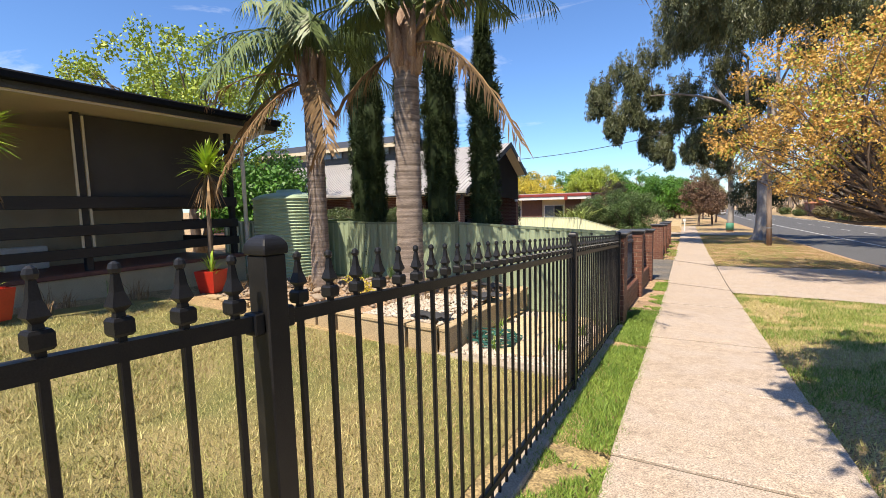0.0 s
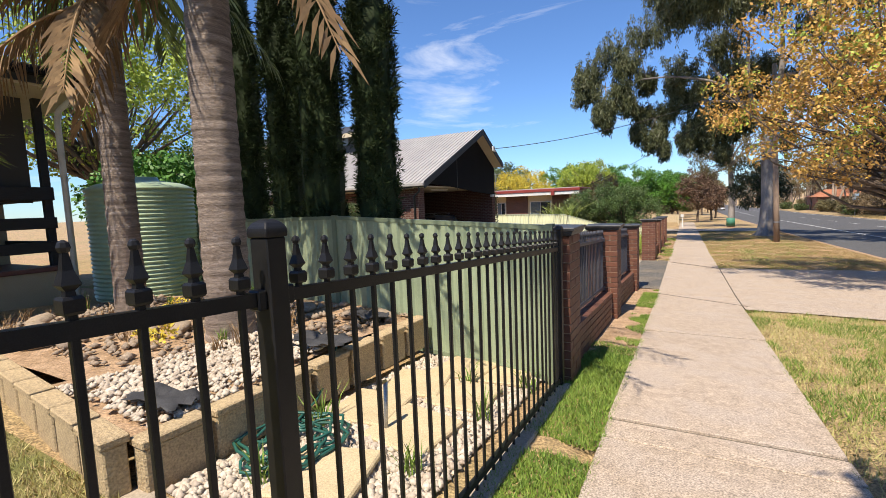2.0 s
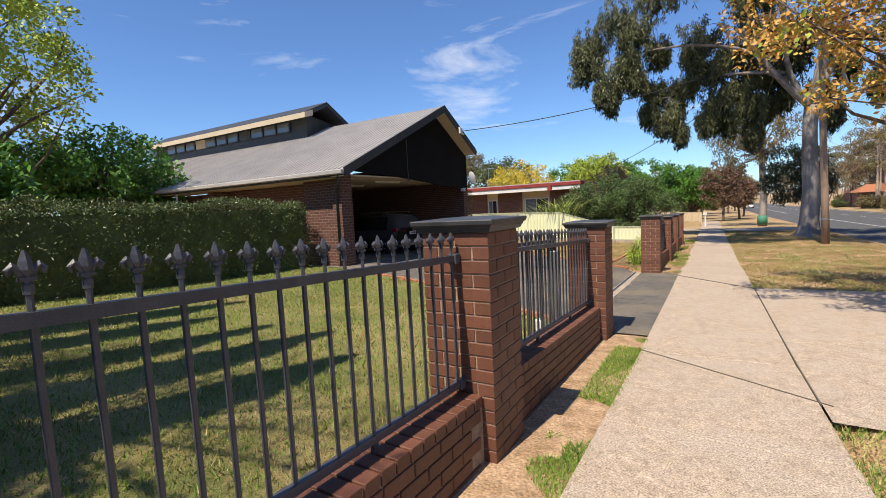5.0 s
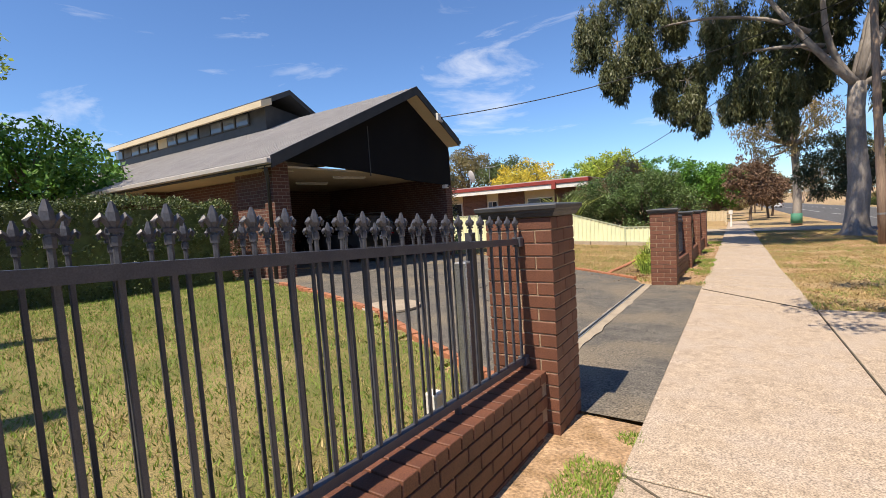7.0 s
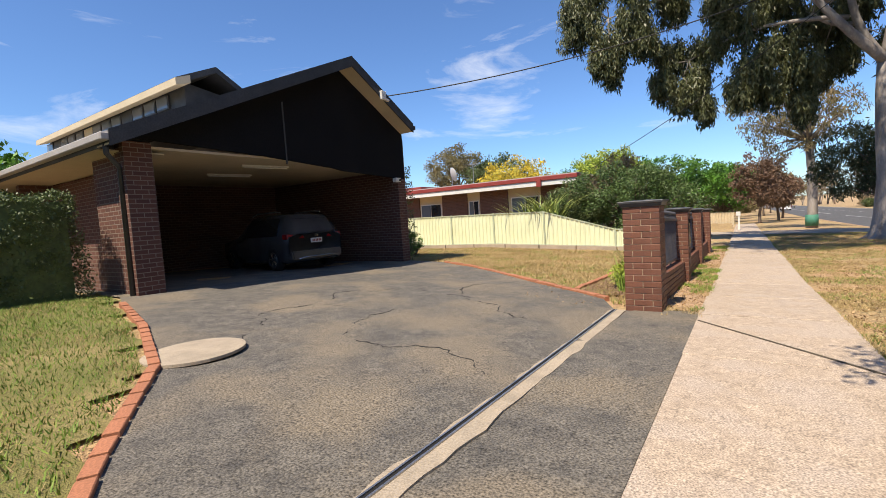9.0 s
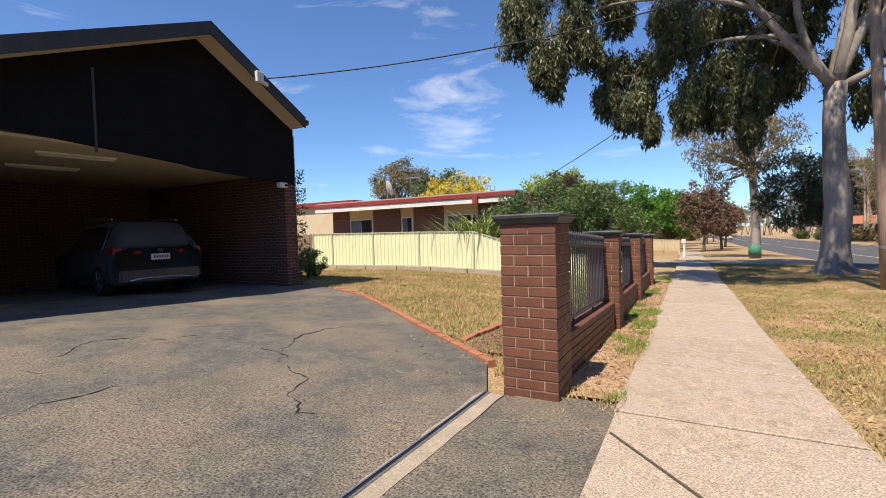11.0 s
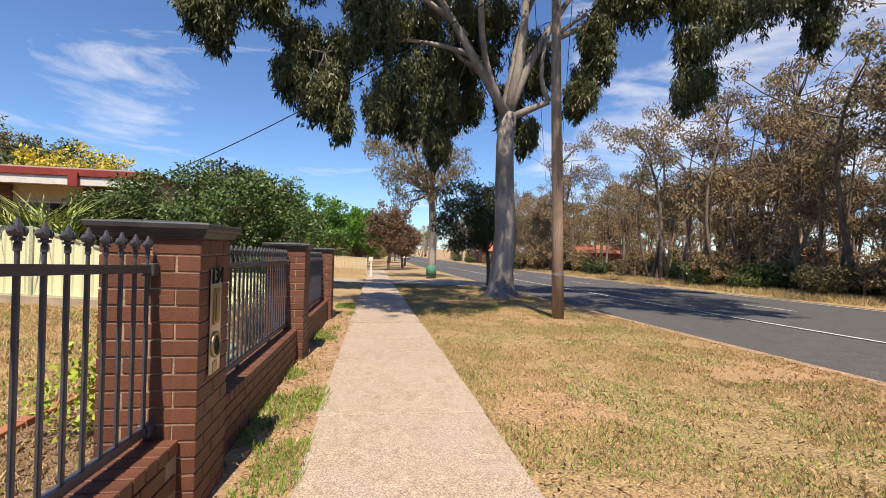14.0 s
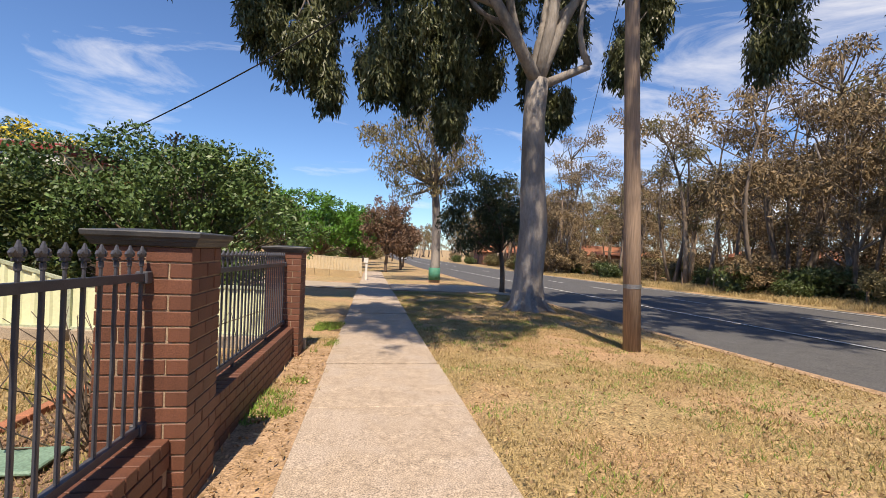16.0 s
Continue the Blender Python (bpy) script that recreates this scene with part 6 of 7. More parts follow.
palm(-4.97, 6.56, bed_z(-4.97, 6.56) - 0.05, 3.95, 0.235, 0.205, (0.0, 0.05), 72, FR2, "stout palm with a pale ringed trunk and arching fronds")

# ---- cypresses ----
def cypress(x, y, h, r, seed):
    rng = np.random.default_rng(seed)
    c = thing("cypress", "tall narrow dark green cypress behind the steel fence", "tree", (x, y, gz(x, y)), group="row of cypresses")
    bm = fresh()
    tube(bm, [(0, 0, 0), (0, 0, h * 0.9)], [0.09, 0.02], 7)
    part("trunk", bm, M_BARK, c)
    cen = []
    for i in range(int(h * 66)):
        t = rng.random() ** 0.85
        rr = r * (0.75 + 0.35 * math.sin(t * 2.6)) * (1 - max(0, t - 0.72) / 0.29) * (0.92 + 0.12 * noise.noise((x, t * 6, rng.random() * 2)))
        a = rng.random() * math.tau
        cen.append((rr * math.cos(a) * (0.72 + 0.28 * rng.random()), rr * math.sin(a) * (0.72 + 0.28 * rng.random()), 0.15 + t * (h - 0.2)))
    n = len(cen)
    v = leaves(cen, 100, (0.06, 0.06, 0.18), 0.085, 0.015, rng, hang=-0.55, outward=0.15)
    part("foliage", soup("foliage", v, 4, M_CYPRESS), M_CYPRESS, c)
    bm = fresh()
    tube(bm, [(0, 0, 0.1), (0, 0, h * 0.3), (0, 0, h * 0.7), (0, 0, h * 0.95)], [r * 0.70, r * 0.88, r * 0.78, 0.03], 10)
    part("inner_foliage", bm, M_CYPRESS, c)


for i, (x, y, h, r) in enumerate(((-4.42, 8.56, 6.0, 0.30), (-5.45, 8.62, 6.9, 0.35), (-6.38, 8.78, 6.3, 0.27), (-7.5, 8.98, 5.9, 0.28), (-8.35, 9.62, 6.5, 0.30))):
    cypress(x, y, h, r, 200 + i)


# ---- trees ----
def limbs(bm, rng, start, r, targets, taper=0.16, sag=0.08, n=6, seg=7):
    for t in targets:
        line = bend(start, t, rng, sag, n)
        tube(bm, [tuple(q_) for q_ in line], [r * (1 - (1 - taper) * k / (n - 1)) for k in range(n)], seg)


def strands(centres, rng, per, reach, count, length, width, hang=0.6):
    """Leaves along drooping twigs round each centre."""
    cen = []
    for x, y, z, r in centres:
        for _ in range(per):
            a, b = rng.random() * math.tau, rng.normal() * 0.5
            rr = r * rng.random() ** 0.5
            top = np.array((x + rr * math.cos(a), y + rr * math.sin(a), z + b * r * 0.7))
            for k in range(5):
                cen.append(top + np.array((rng.normal() * 0.05, rng.normal() * 0.05, -reach * k / 4 * rng.uniform(0.6, 1.2))))
    return leaves(cen, count, (0.16, 0.16, 0.16), length, width, rng, hang=hang)


GX_, GY_, GZ_ = 3.95, 39.2, gz(3.95, 39.2)
gum = thing("gum_tree", "large spreading gum with smooth pale grey trunk and drooping foliage", "tree", (GX_, GY_, GZ_))
gr = np.random.default_rng(301)
bm = fresh()
tr_pts = [(0, 0, -0.15), (-0.02, 0.05, 0.25), (0.0, 0.1, 0.9), (0.08, 0.0, 2.4), (-0.05, -0.1, 4.0), (-0.08, -0.1, 5.6), (-0.02, -0.1, 6.8)]
tube(bm, tr_pts, [0.74, 0.52, 0.43, 0.41, 0.35, 0.32, 0.33], 18)
for k in range(7):
    a = k * 0.9 + 0.2
    tube(bm, [(0.3 * math.cos(a), 0.3 * math.sin(a), 0.35), (0.6 * math.cos(a), 0.6 * math.sin(a), 0.06), (0.95 * math.cos(a), 0.95 * math.sin(a), -0.08)], [0.16, 0.11, 0.03], 6)
part("trunk", bm, M_GUMBARK, gum, "smooth pale grey trunk with buttress roots", True)
GUM_LEFT = [(-6.9, 37, 8.5, 0.95), (-5.5, 37, 7.4, 0.8), (-6.0, 36.8, 6.9, 0.5), (-4.2, 37, 7.4, 0.5), (-4.6, 37, 8.4, 0.7), (-6.6, 37, 9.8, 0.9), (-5.2, 37.2, 11.0, 1.1), (-6.9, 36.6, 9.2, 0.6), (-5.6, 37, 6.5, 0.4), (-4.2, 36.8, 9.9, 0.9),
            (-3.4, 38.6, 6.9, 0.6), (-3.7, 38.4, 5.8, 0.5), (-2.9, 38.6, 5.2, 0.55), (-2.1, 39, 4.5, 0.35), (-2.0, 39, 7.0, 0.7), (-1.4, 39, 8.6, 0.6), (-2.4, 39, 5.7, 0.5), (-3.2, 38, 9.0, 0.6)]
GUM_MID = [(-0.7, 39, 7.7, 0.9), (0.5, 39.4, 8.4, 0.8), (-0.2, 39, 6.0, 0.8), (0.9, 39.5, 6.7, 0.8), (1.4, 39.6, 5.5, 0.7), (0.3, 39.6, 4.9, 0.6), (1.5, 40, 4.1, 0.45), (-0.7, 39, 4.9, 0.5), (1.8, 40, 7.6, 0.8), (2.5, 40, 9.0, 0.7), (3.8, 40.5, 9.4, 0.7),
           (5.0, 40, 4.7, 0.35), (4.4, 40.5, 6.0, 0.5), (7.1, 38.6, 8.3, 0.6), (7.7, 38.5, 9.4, 0.7), (6.5, 38.6, 5.8, 0.5), (7.3, 38.6, 7.3, 0.45), (6.9, 39, 6.5, 0.4)]
GUM_ROAD = [(8.3, 37.4, 9.0, 0.65), (10.0, 37.2, 9.0, 0.7), (10.2, 37.2, 7.5, 0.65), (10.1, 37.2, 6.0, 0.6), (11.8, 37.4, 8.9, 0.85), (13.4, 37.5, 9.8, 0.85), (15.4, 37.6, 10.2, 0.8), (15.9, 37.8, 8.9, 0.5), (9.1, 37, 9.6, 0.6), (12.4, 38, 11.0, 1.0), (10.4, 38, 11.6, 1.1), (14.3, 38, 11.6, 1.0), (8.2, 38, 12.0, 1.2)]
GUM_HIGH = [(-3, 37, 12.4, 1.2), (-1, 37, 13.4, 1.4), (0.2, 38, 15.2, 1.4), (1.3, 38, 11.2, 1.0), (3, 37, 13.2, 1.4), (3.2, 39, 16, 1.6), (5, 38, 14, 1.4), (6, 39, 11.6, 1.1), (2, 41, 10.4, 1.2), (-1, 41, 10.6, 1.2), (5.4, 35.5, 13, 1.2), (1.8, 34.5, 13.4, 1.2),
            (-1.2, 35, 12.6, 1.1), (3.5, 33, 12.6, 1.2), (6, 32, 11.8, 1.2), (8.6, 33, 11.4, 1.1), (0.8, 32, 12.6, 1.1), (10.4, 33, 12.2, 1.2), (12.5, 34, 12.4, 1.2)]
GUM_SOUTH = [(-1.0, 31, 11.6, 1.2), (1, 31.5, 11.2, 1.2), (3.5, 31, 12, 1.3), (6, 30.5, 11.2, 1.2), (7.5, 30, 10.8, 1.2), (8.6, 31.5, 10.4, 1.1), (5, 29.5, 12.6, 1.2), (0.5, 33, 12.4, 1.2), (-0.5, 29.2, 11.2, 1.1), (0.8, 28.0, 11.4, 1.1), (9.5, 29, 11.4, 1.3), (11, 30.5, 11.8, 1.3), (12.5, 31.5, 12, 1.3), (10.2, 27.8, 11.8, 1.2), (8.4, 27.6, 11.8, 1.2)]
GUM_BACK = [(2.6, 41, 7.9, 0.7), (3.0, 41.5, 6.8, 0.6), (2.2, 41, 6.2, 0.5), (3.4, 41, 8.6, 0.7), (5.4, 41, 9.0, 0.7), (5.6, 40.6, 7.8, 0.5)]
GUM_SOUTH += [(-1.6, 30, 12.0, 1.1), (-1.2, 27.8, 12.4, 1.1), (-0.2, 26.6, 12.4, 1.1), (2.4, 28.6, 12.4, 1.2), (4, 27.5, 12.6, 1.2)]
CLUMPS = GUM_SOUTH + GUM_BACK + GUM_HIGH + [(x, y, z + 0.55, r) for x, y, z, r in GUM_LEFT + GUM_MID + GUM_ROAD]
fork = np.array((-0.02, -0.1, 6.7))
arms = [np.array(a) for a in ((-3.3, -0.8, 11.2), (-1.3, -0.9, 12.6), (0.5, 0.1, 13.2), (2.6, 0.0, 11.8), (4.4, -0.6, 11.0), (1.5, -0.9, 12.8))]
bm = fresh()
for a, r in zip(arms, (0.20, 0.17, 0.21, 0.19, 0.17, 0.13)):
    limbs(bm, gr, fork, r, [a], 0.45, 0.07, 8, 10)
    part("limb", bm, M_GUMBARK, gum, "smooth spreading grey limb", True)
    bm = fresh()
boughs = [((-1.7, -0.5, 9.3), (-5.4, -1.6, 10.6), (-9.6, -2.2, 10.4)), ((-1.2, -0.4, 8.6), (-3.8, -0.4, 9.0), (-6.6, -0.6, 8.2)), ((-0.8, 0.0, 8.4), (-2.2, 0.1, 9.2), (-3.6, 0.2, 8.0)), ((1.4, -0.2, 9.4), (2.8, -0.5, 10.6), (3.6, -0.7, 9.6)),
          ((2.6, 0.0, 11.8), (6.0, -1.6, 10.8), (11.8, -1.8, 11.6)), ((0.5, 0.1, 13.2), (0.6, -4.0, 14.0), (1.0, -7.8, 13.6)), ((1.5, -0.9, 12.8), (4.4, -5.0, 13.4), (7.0, -9.0, 13.2)), ((-1.3, -0.9, 12.6), (-3.2, -4.0, 13.2), (-4.0, -8.6, 12.8)), ((0.5, 0.1, 13.2), (0.2, -0.2, 15.4), (-0.6, 0.2, 17.0))]
nodes = [a for a in arms]
for a, m_, b in boughs:
    one, two = bend(a, m_, gr, 0.05, 5), bend(m_, b, gr, 0.07, 6)
    line = np.vstack([one, two[1:]])
    tube(bm, [tuple(q_) for q_ in line], [0.10 * (1 - 0.75 * k / (len(line) - 1)) for k in range(len(line))], 7)
    nodes += [q_ for q_ in line[2:]]
for x, y, z, r in CLUMPS:
    c = np.array((x - GX_, y - GY_, z - GZ_))
    near = min(nodes, key=lambda q_: np.linalg.norm(q_ - c) + (0.8 if q_[2] < c[2] - 2 else 0))
    limbs(bm, gr, near, 0.032, [c + np.array((0, 0, 0.3))], 0.3, 0.12, 6, 5)
    for _ in range(3):
        limbs(bm, gr, c + np.array((0, 0, 0.3)), 0.012, [c + gr.normal(size=3) * r * 0.7], 0.4, 0.1, 4, 4)
limbs(bm, gr, np.array((0.2, -0.1, 6.7)), 0.14, [(1.5, -0.3, 7.3)], 0.75, 0.04, 5, 8)
limbs(bm, gr, np.array((1.5, -0.3, 7.3)), 0.11, [(1.3, -0.4, 9.6)], 0.5, 0.1, 5, 8)
tagged(part("branchwork", bm, M_GUMBARK, gum, "thin grey upper branching", True), kind="stuff")
v = strands([(x - GX_, y - GY_, z - GZ_, r * 1.12) for x, y, z, r in CLUMPS], gr, 60, 0.65, 11, 0.19, 0.045, 0.6)
part("crown", soup("crown", v, 4, M_GUMLEAF), M_GUMLEAF, gum, "drooping olive green leaves")
# inner layer, lower and smaller: crown shade put into the leaf colour
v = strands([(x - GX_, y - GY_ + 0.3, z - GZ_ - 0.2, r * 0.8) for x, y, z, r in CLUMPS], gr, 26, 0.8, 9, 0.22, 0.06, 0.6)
part("inner_crown", soup("inner_crown", v, 4, M_GUMDARK), M_GUMDARK, gum, "inner leaves coloured darker as crown shade")

# gum overhead behind the start of the walk
g2 = thing("gum_tree", "gum tree beside the footpath with low hanging leaves", "tree", (4.3, -0.6, gz(4.3, -0.6)))
gr2 = np.random.default_rng(302)
C2 = [(0.6, 3.5, 4.9, 0.7), (0.25, 2.3, 4.9, 0.5), (1.3, 4.4, 5.3, 0.8), (0.9, 4.0, 5.1, 0.6), (2.3, 2.6, 4.7, 0.9), (0.8, 2.2, 4.8, 0.8), (1.5, 3.6, 5.2, 0.9), (2.7, 4.2, 5.2, 0.9), (0.6, 1.2, 4.7, 0.7), (1.7, 0.4, 4.7, 0.9), (2.9, 3.0, 5.6, 1.0), (1.9, 1.6, 5.4, 1.0), (3.5, 2.6, 5.0, 1.0), (1.0, 3.2, 5.6, 0.7), (0.9, 0.8, 4.8, 1.0), (2.3, 1.0, 5.6, 1.2), (3.9, 1.5, 5.6, 1.2), (0.7, -0.6, 5.4, 1.1), (2.3, -1.0, 6.6, 1.3), (4.5, 0.0, 7.0, 1.4), (3.5, 5.2, 6.0, 0.9), (1.5, -2.8, 5.6, 1.1)]
bm = fresh()
tube(bm, [(0, 0, -0.1), (0, 0, 1.2), (-0.1, 0.05, 3.4)], [0.30, 0.22, 0.18], 12)
limbs(bm, gr2, (-0.1, 0.05, 3.3), 0.09, [(x - 4.3, y + 0.6, z - gz(4.3, -0.6)) for x, y, z, r in C2], 0.15, 0.08)
part("trunk", bm, M_GUMBARK, g2, "grey trunk and limbs", True)
v = strands([(x - 4.3, y + 0.6, z - gz(4.3, -0.6), r) for x, y, z, r in C2], gr2, 40, 0.6, 10, 0.20, 0.055, 0.65)
part("crown", soup("crown", v, 4, M_GUMDARK), M_GUMDARK, g2)

# yard tree behind the start, which throws shade on the lawn
g3 = thing("yard_tree", "leafy tree shading the front lawn", "tree", (-5.6, -6.2, gz(-5.6, -6.2)))
gr3 = np.random.default_rng(303)
C3 = [(-5.6 + gr3.normal() * 1.3, -5.0 + gr3.normal() * 1.2, 4.2 + gr3.normal() * 0.7, 0.8) for _ in range(11)]
bm = fresh()
tube(bm, [(0, 0, -0.1), (0, 0.1, 2.6)], [0.2, 0.14], 10)
limbs(bm, gr3, (0, 0.1, 2.5), 0.07, [(x + 5.6, y + 6.2, z - gz(-5.6, -6.2)) for x, y, z, r in C3], 0.2)
part("trunk", bm, M_BARK, g3, "", True)
v = leaves([(x + 5.6, y + 6.2, z - gz(-5.6, -6.2)) for x, y, z, r in C3], 320, (0.8, 0.8, 0.6), 0.12, 0.05, gr3)
part("crown", soup("crown", v, 4, M_GREENLEAF), M_GREENLEAF, g3)


def round_tree(name, x, y, trunk_h, tr, crown, n, per, leaf, width, mat, bark, label, seed, spread=0.4, stems=1, hang=0.1, extra=None, z=None):
    """crown: centre above the base and half axes."""
    rng = np.random.default_rng(seed)
    t = thing(name, label, "tree", (x, y, gz(x, y) if z is None else z))
    (cx, cy, cz), (ax, ay, az) = crown
    cen = []
    while len(cen) < n:
        d = unit(rng.normal(size=(1, 3)))[0] * rng.random() ** 0.38
        if noise.noise((d[0] * 2 + seed, d[1] * 2, d[2] * 2)) > -0.28:
            cen.append((cx + d[0] * ax, cy + d[1] * ay, cz + d[2] * az))
    bm = fresh()
    for s in range(stems):
        off = rng.normal(size=2) * 0.12 * (stems > 1)
        hi = np.array((off[0] * 2 + 0.1 * rng.normal(), off[1] * 2, trunk_h))
        tube(bm, [tuple(q_) for q_ in bend((off[0] * 0.4, off[1] * 0.4, -0.1), hi, rng, 0.05 if stems > 1 else 0.02, 6)], [tr * 1.25, tr, tr * 0.95, tr * 0.9, tr * 0.85, tr * 0.75], 9)
        picks = rng.choice(len(cen), min(len(cen), max(8, int(n * 0.3 / stems))), replace=False)
        part("trunk", bm, bark, t, "", True)
        bm = fresh()
        limbs(bm, rng, hi, tr * 0.42, [cen[i] for i in picks], 0.12, 0.10, 5, 5)
        tagged(part("branchwork", bm, bark, t, "", True), kind="stuff")
        bm = fresh()
    bm.free()
    v = leaves(cen, per, (spread, spread, spread * 0.8), leaf, width, rng, hang=hang)
    part("crown", soup("crown", v, 4, mat), mat, t)
    if extra:
        v = leaves([cen[i] for i in rng.choice(len(cen), len(cen) // 3, replace=False)], max(4, per // 2), (spread, spread, spread * 0.8), leaf, width, rng, hang=hang)
        part("crown_tint", soup("crown_tint", v, 4, extra), extra, t)
    return t


round_tree("street_tree", 4.95, 16.65, 1.7, 0.16, ((-1.0, 0.4, 5.0), (4.2, 4.1, 2.75)), 480, 84, 0.075, 0.05, M_ORANGE, M_BARK, "street tree with amber and lime young leaves", 401, 0.36, 4, extra=M_YELGREEN)
round_tree("lime_tree", -20, 12.5, 3.0, 0.22, ((0, 0, 6.6), (4.6, 4.2, 3.2)), 260, 80, 0.15, 0.09, M_YELGREEN, M_BARK, "tall tree with sparse lime green spring leaves", 402, 0.5, 2)
round_tree("green_tree", -21.5, 17.2, 1.5, 0.2, ((0, 0, 3.4), (3.4, 3.2, 1.9)), 190, 90, 0.18, 0.10, M_GREENLEAF, M_BARK, "bushy bright green tree beyond the hedge", 403, 0.5)
round_tree("green_tree", -15.0, 11.6, 1.0, 0.15, ((0, 0, 2.2), (2.4, 1.6, 1.3)), 120, 90, 0.16, 0.09, M_GREENLEAF, M_BARK, "bushy bright green shrub behind the tank", 404, 0.45)
round_tree("wattle_tree", -15.5, 48.0, 1.5, 0.16, ((0, 0, 4.2), (3.0, 2.6, 1.9)), 150, 60, 0.16, 0.09, M_YELLOW, M_BARK, "flowering yellow wattle behind the red-roofed house", 405, 0.45)
round_tree("far_gum", -26, 56, 4.0, 0.3, ((0, 0, 7.0), (3.6, 3, 2.4)), 90, 90, 0.28, 0.10, M_OLIVE, M_BARK, "far olive gum above the rooftops", 406, 0.7)
round_tree("far_gum", -19, 52, 2.0, 0.3, ((0, 0, 5.0), (3.0, 3, 2.2)), 90, 100, 0.25, 0.10, M_HEDGE, M_BARK, "far dark round tree above the rooftops", 407, 0.6)
round_tree("far_gum", -11.5, 60, 2.0, 0.3, ((0, 0, 5.4), (3.2, 3, 2.2)), 90, 100, 0.25, 0.12, M_YELGREEN, M_BARK, "far yellow-green tree above the rooftops", 408, 0.6)
round_tree("copper_tree", -6.4, 41.5, 1.6, 0.12, ((0, 0, 3.5), (1.5, 1.5, 1.2)), 60, 60, 0.13, 0.07, M_BUSHLEAF, M_BARK, "small copper-leaved tree behind the hedge", 409, 0.35)
round_tree("gum_tree", 2.95, 52.2, 5.6, 0.27, ((-0.9, 0, 7.6), (3.6, 3.0, 2.7)), 100, 80, 0.24, 0.06, M_OLIVE, M_GUMBARK, "leaning tan-barked gum with a green band on its trunk", 410, 0.6, 1, 0.5, extra=M_BUSHLEAF)
bm = fresh()
lathe(bm, [(0.345, 0.15), (0.335, 0.85)], 14)
solo("trunk_band", bm, M_GREENCLOTH, "green protective band wrapped round a gum trunk", "trunk band", (2.95, 52.2, gz(2.95, 52.2)), smooth=True)
round_tree("dark_tree", 5.35, 46.6, 1.9, 0.12, ((-1.0, 0, 3.7), (2.0, 1.8, 2.0)), 90, 110, 0.2, 0.06, M_GUMDARK, M_BARK, "slim dark-leaved roadside tree", 411, 0.5, 1, 0.4)
for i, (x, y, s, m) in enumerate(((0.6, 66, 0.95, M_COPPER), (2.3, 72, 0.75, M_COPPER), (3.2, 82, 0.8, M_OLIVE), (2.0, 100, 1.2, M_OLIVE), (3.6, 118, 1.2, M_OLIVE))):
    round_tree("far_street_tree", x, y, 1.6 * s, 0.14, ((0, 0, 4.4 * s), (2.4 * s, 2.2, 2.6 * s)), 70, 80, 0.26, 0.11, m, M_BARK, "far brownish street tree on the verge", 420 + i, 0.6)
for i, (x, y, s) in enumerate(((-5.5, 70, 1.15), (-2.2, 76, 1.05), (-3.5, 90, 1.3), (-10, 78, 1.4), (-15, 74, 1.4), (-2.0, 104, 1.4), (-20, 84, 1.5))):
    round_tree("far_green_tree", x, y, 1.2, 0.2, ((0, 0, 3.8 * s), (3.4 * s, 3, 2.3 * s)), 90, 90, 0.3, 0.16, M_GREENLEAF, M_BARK, "far fresh green garden tree", 430 + i, 0.7)

# woodland gums across the road
def wood_gum(x, y, seed, h, mat, bark, label):
    rng = np.random.default_rng(seed)
    t = thing("woodland_gum", label, "tree", (x, y, gz(x, y)), group="woodland across the road")
    bm = fresh()
    cen = []
    for s in range(rng.integers(1, 4)):
        hx, hy = rng.normal() * 1.2, rng.normal() * 1.2
        hh = h * rng.uniform(0.75, 1.0)
        r = rng.uniform(0.10, 0.19)
        line = bend((rng.normal() * 0.25, rng.normal() * 0.25, -0.1), (hx, hy, hh * 0.92), rng, 0.05, 8)
        bs_ = fresh()
        tube(bs_, [tuple(q_) for q_ in line], [r * (1 - 0.8 * k / 7) for k in range(8)], 6)
        part("trunk", bs_, bark, t, "", True)
        for k in range(9):
            f = rng.uniform(0.38, 0.98)
            p = line[min(7, int(f * 7))]
            c = p + np.array((rng.normal() * h * 0.12, rng.normal() * h * 0.12, rng.uniform(0.3, 2.2)))
            limbs(bm, rng, p, r * 0.35, [c], 0.2, 0.1, 4, 4)
            cen.append(c)
    tagged(part("branchwork", bm, bark, t, "", True), kind="stuff")
    v = leaves(cen, 165, (0.85, 0.85, 0.65), 0.25, 0.08, rng, hang=0.45)
    part("crown", soup("crown", v, 4, mat), mat, t)
    return t


kinds = [wood_gum(22 + 0.5 * i, 30 + 4 * i, 500 + i, (12.5, 14, 11, 13.5, 10, 14.5)[i], (M_BUSHLEAF, M_OLIVE, M_BUSHLEAF, M_OLIVE, M_BUSHLEAF, M_BUSHLEAF)[i], (M_WOODBARK, M_GUMBARK2, M_WOODBARK, M_WOODBARK, M_GUMBARK, M_WOODBARK)[i],
                  ("tall thin brownish gum in the roadside woodland", "tall thin olive gum in the roadside woodland")[i % 2]) for i in range(6)]
wr = random.Random(9)
spots = []
for i in range(170):
    x = 21.5 + 30 * wr.random() ** 1.3
    y = wr.uniform(2, 150)
    spots.append((x, y))
for i in range(60):
    spots.append((wr.uniform(40, 75), wr.uniform(10, 160)))
for i in range(46):
    spots.append((wr.uniform(-40, 60), wr.uniform(170, 300)))
spots += [(23, 34), (25, 30), (21.8, 38), (26, 40), (22.5, 27), (24, 45), (22, 49)]
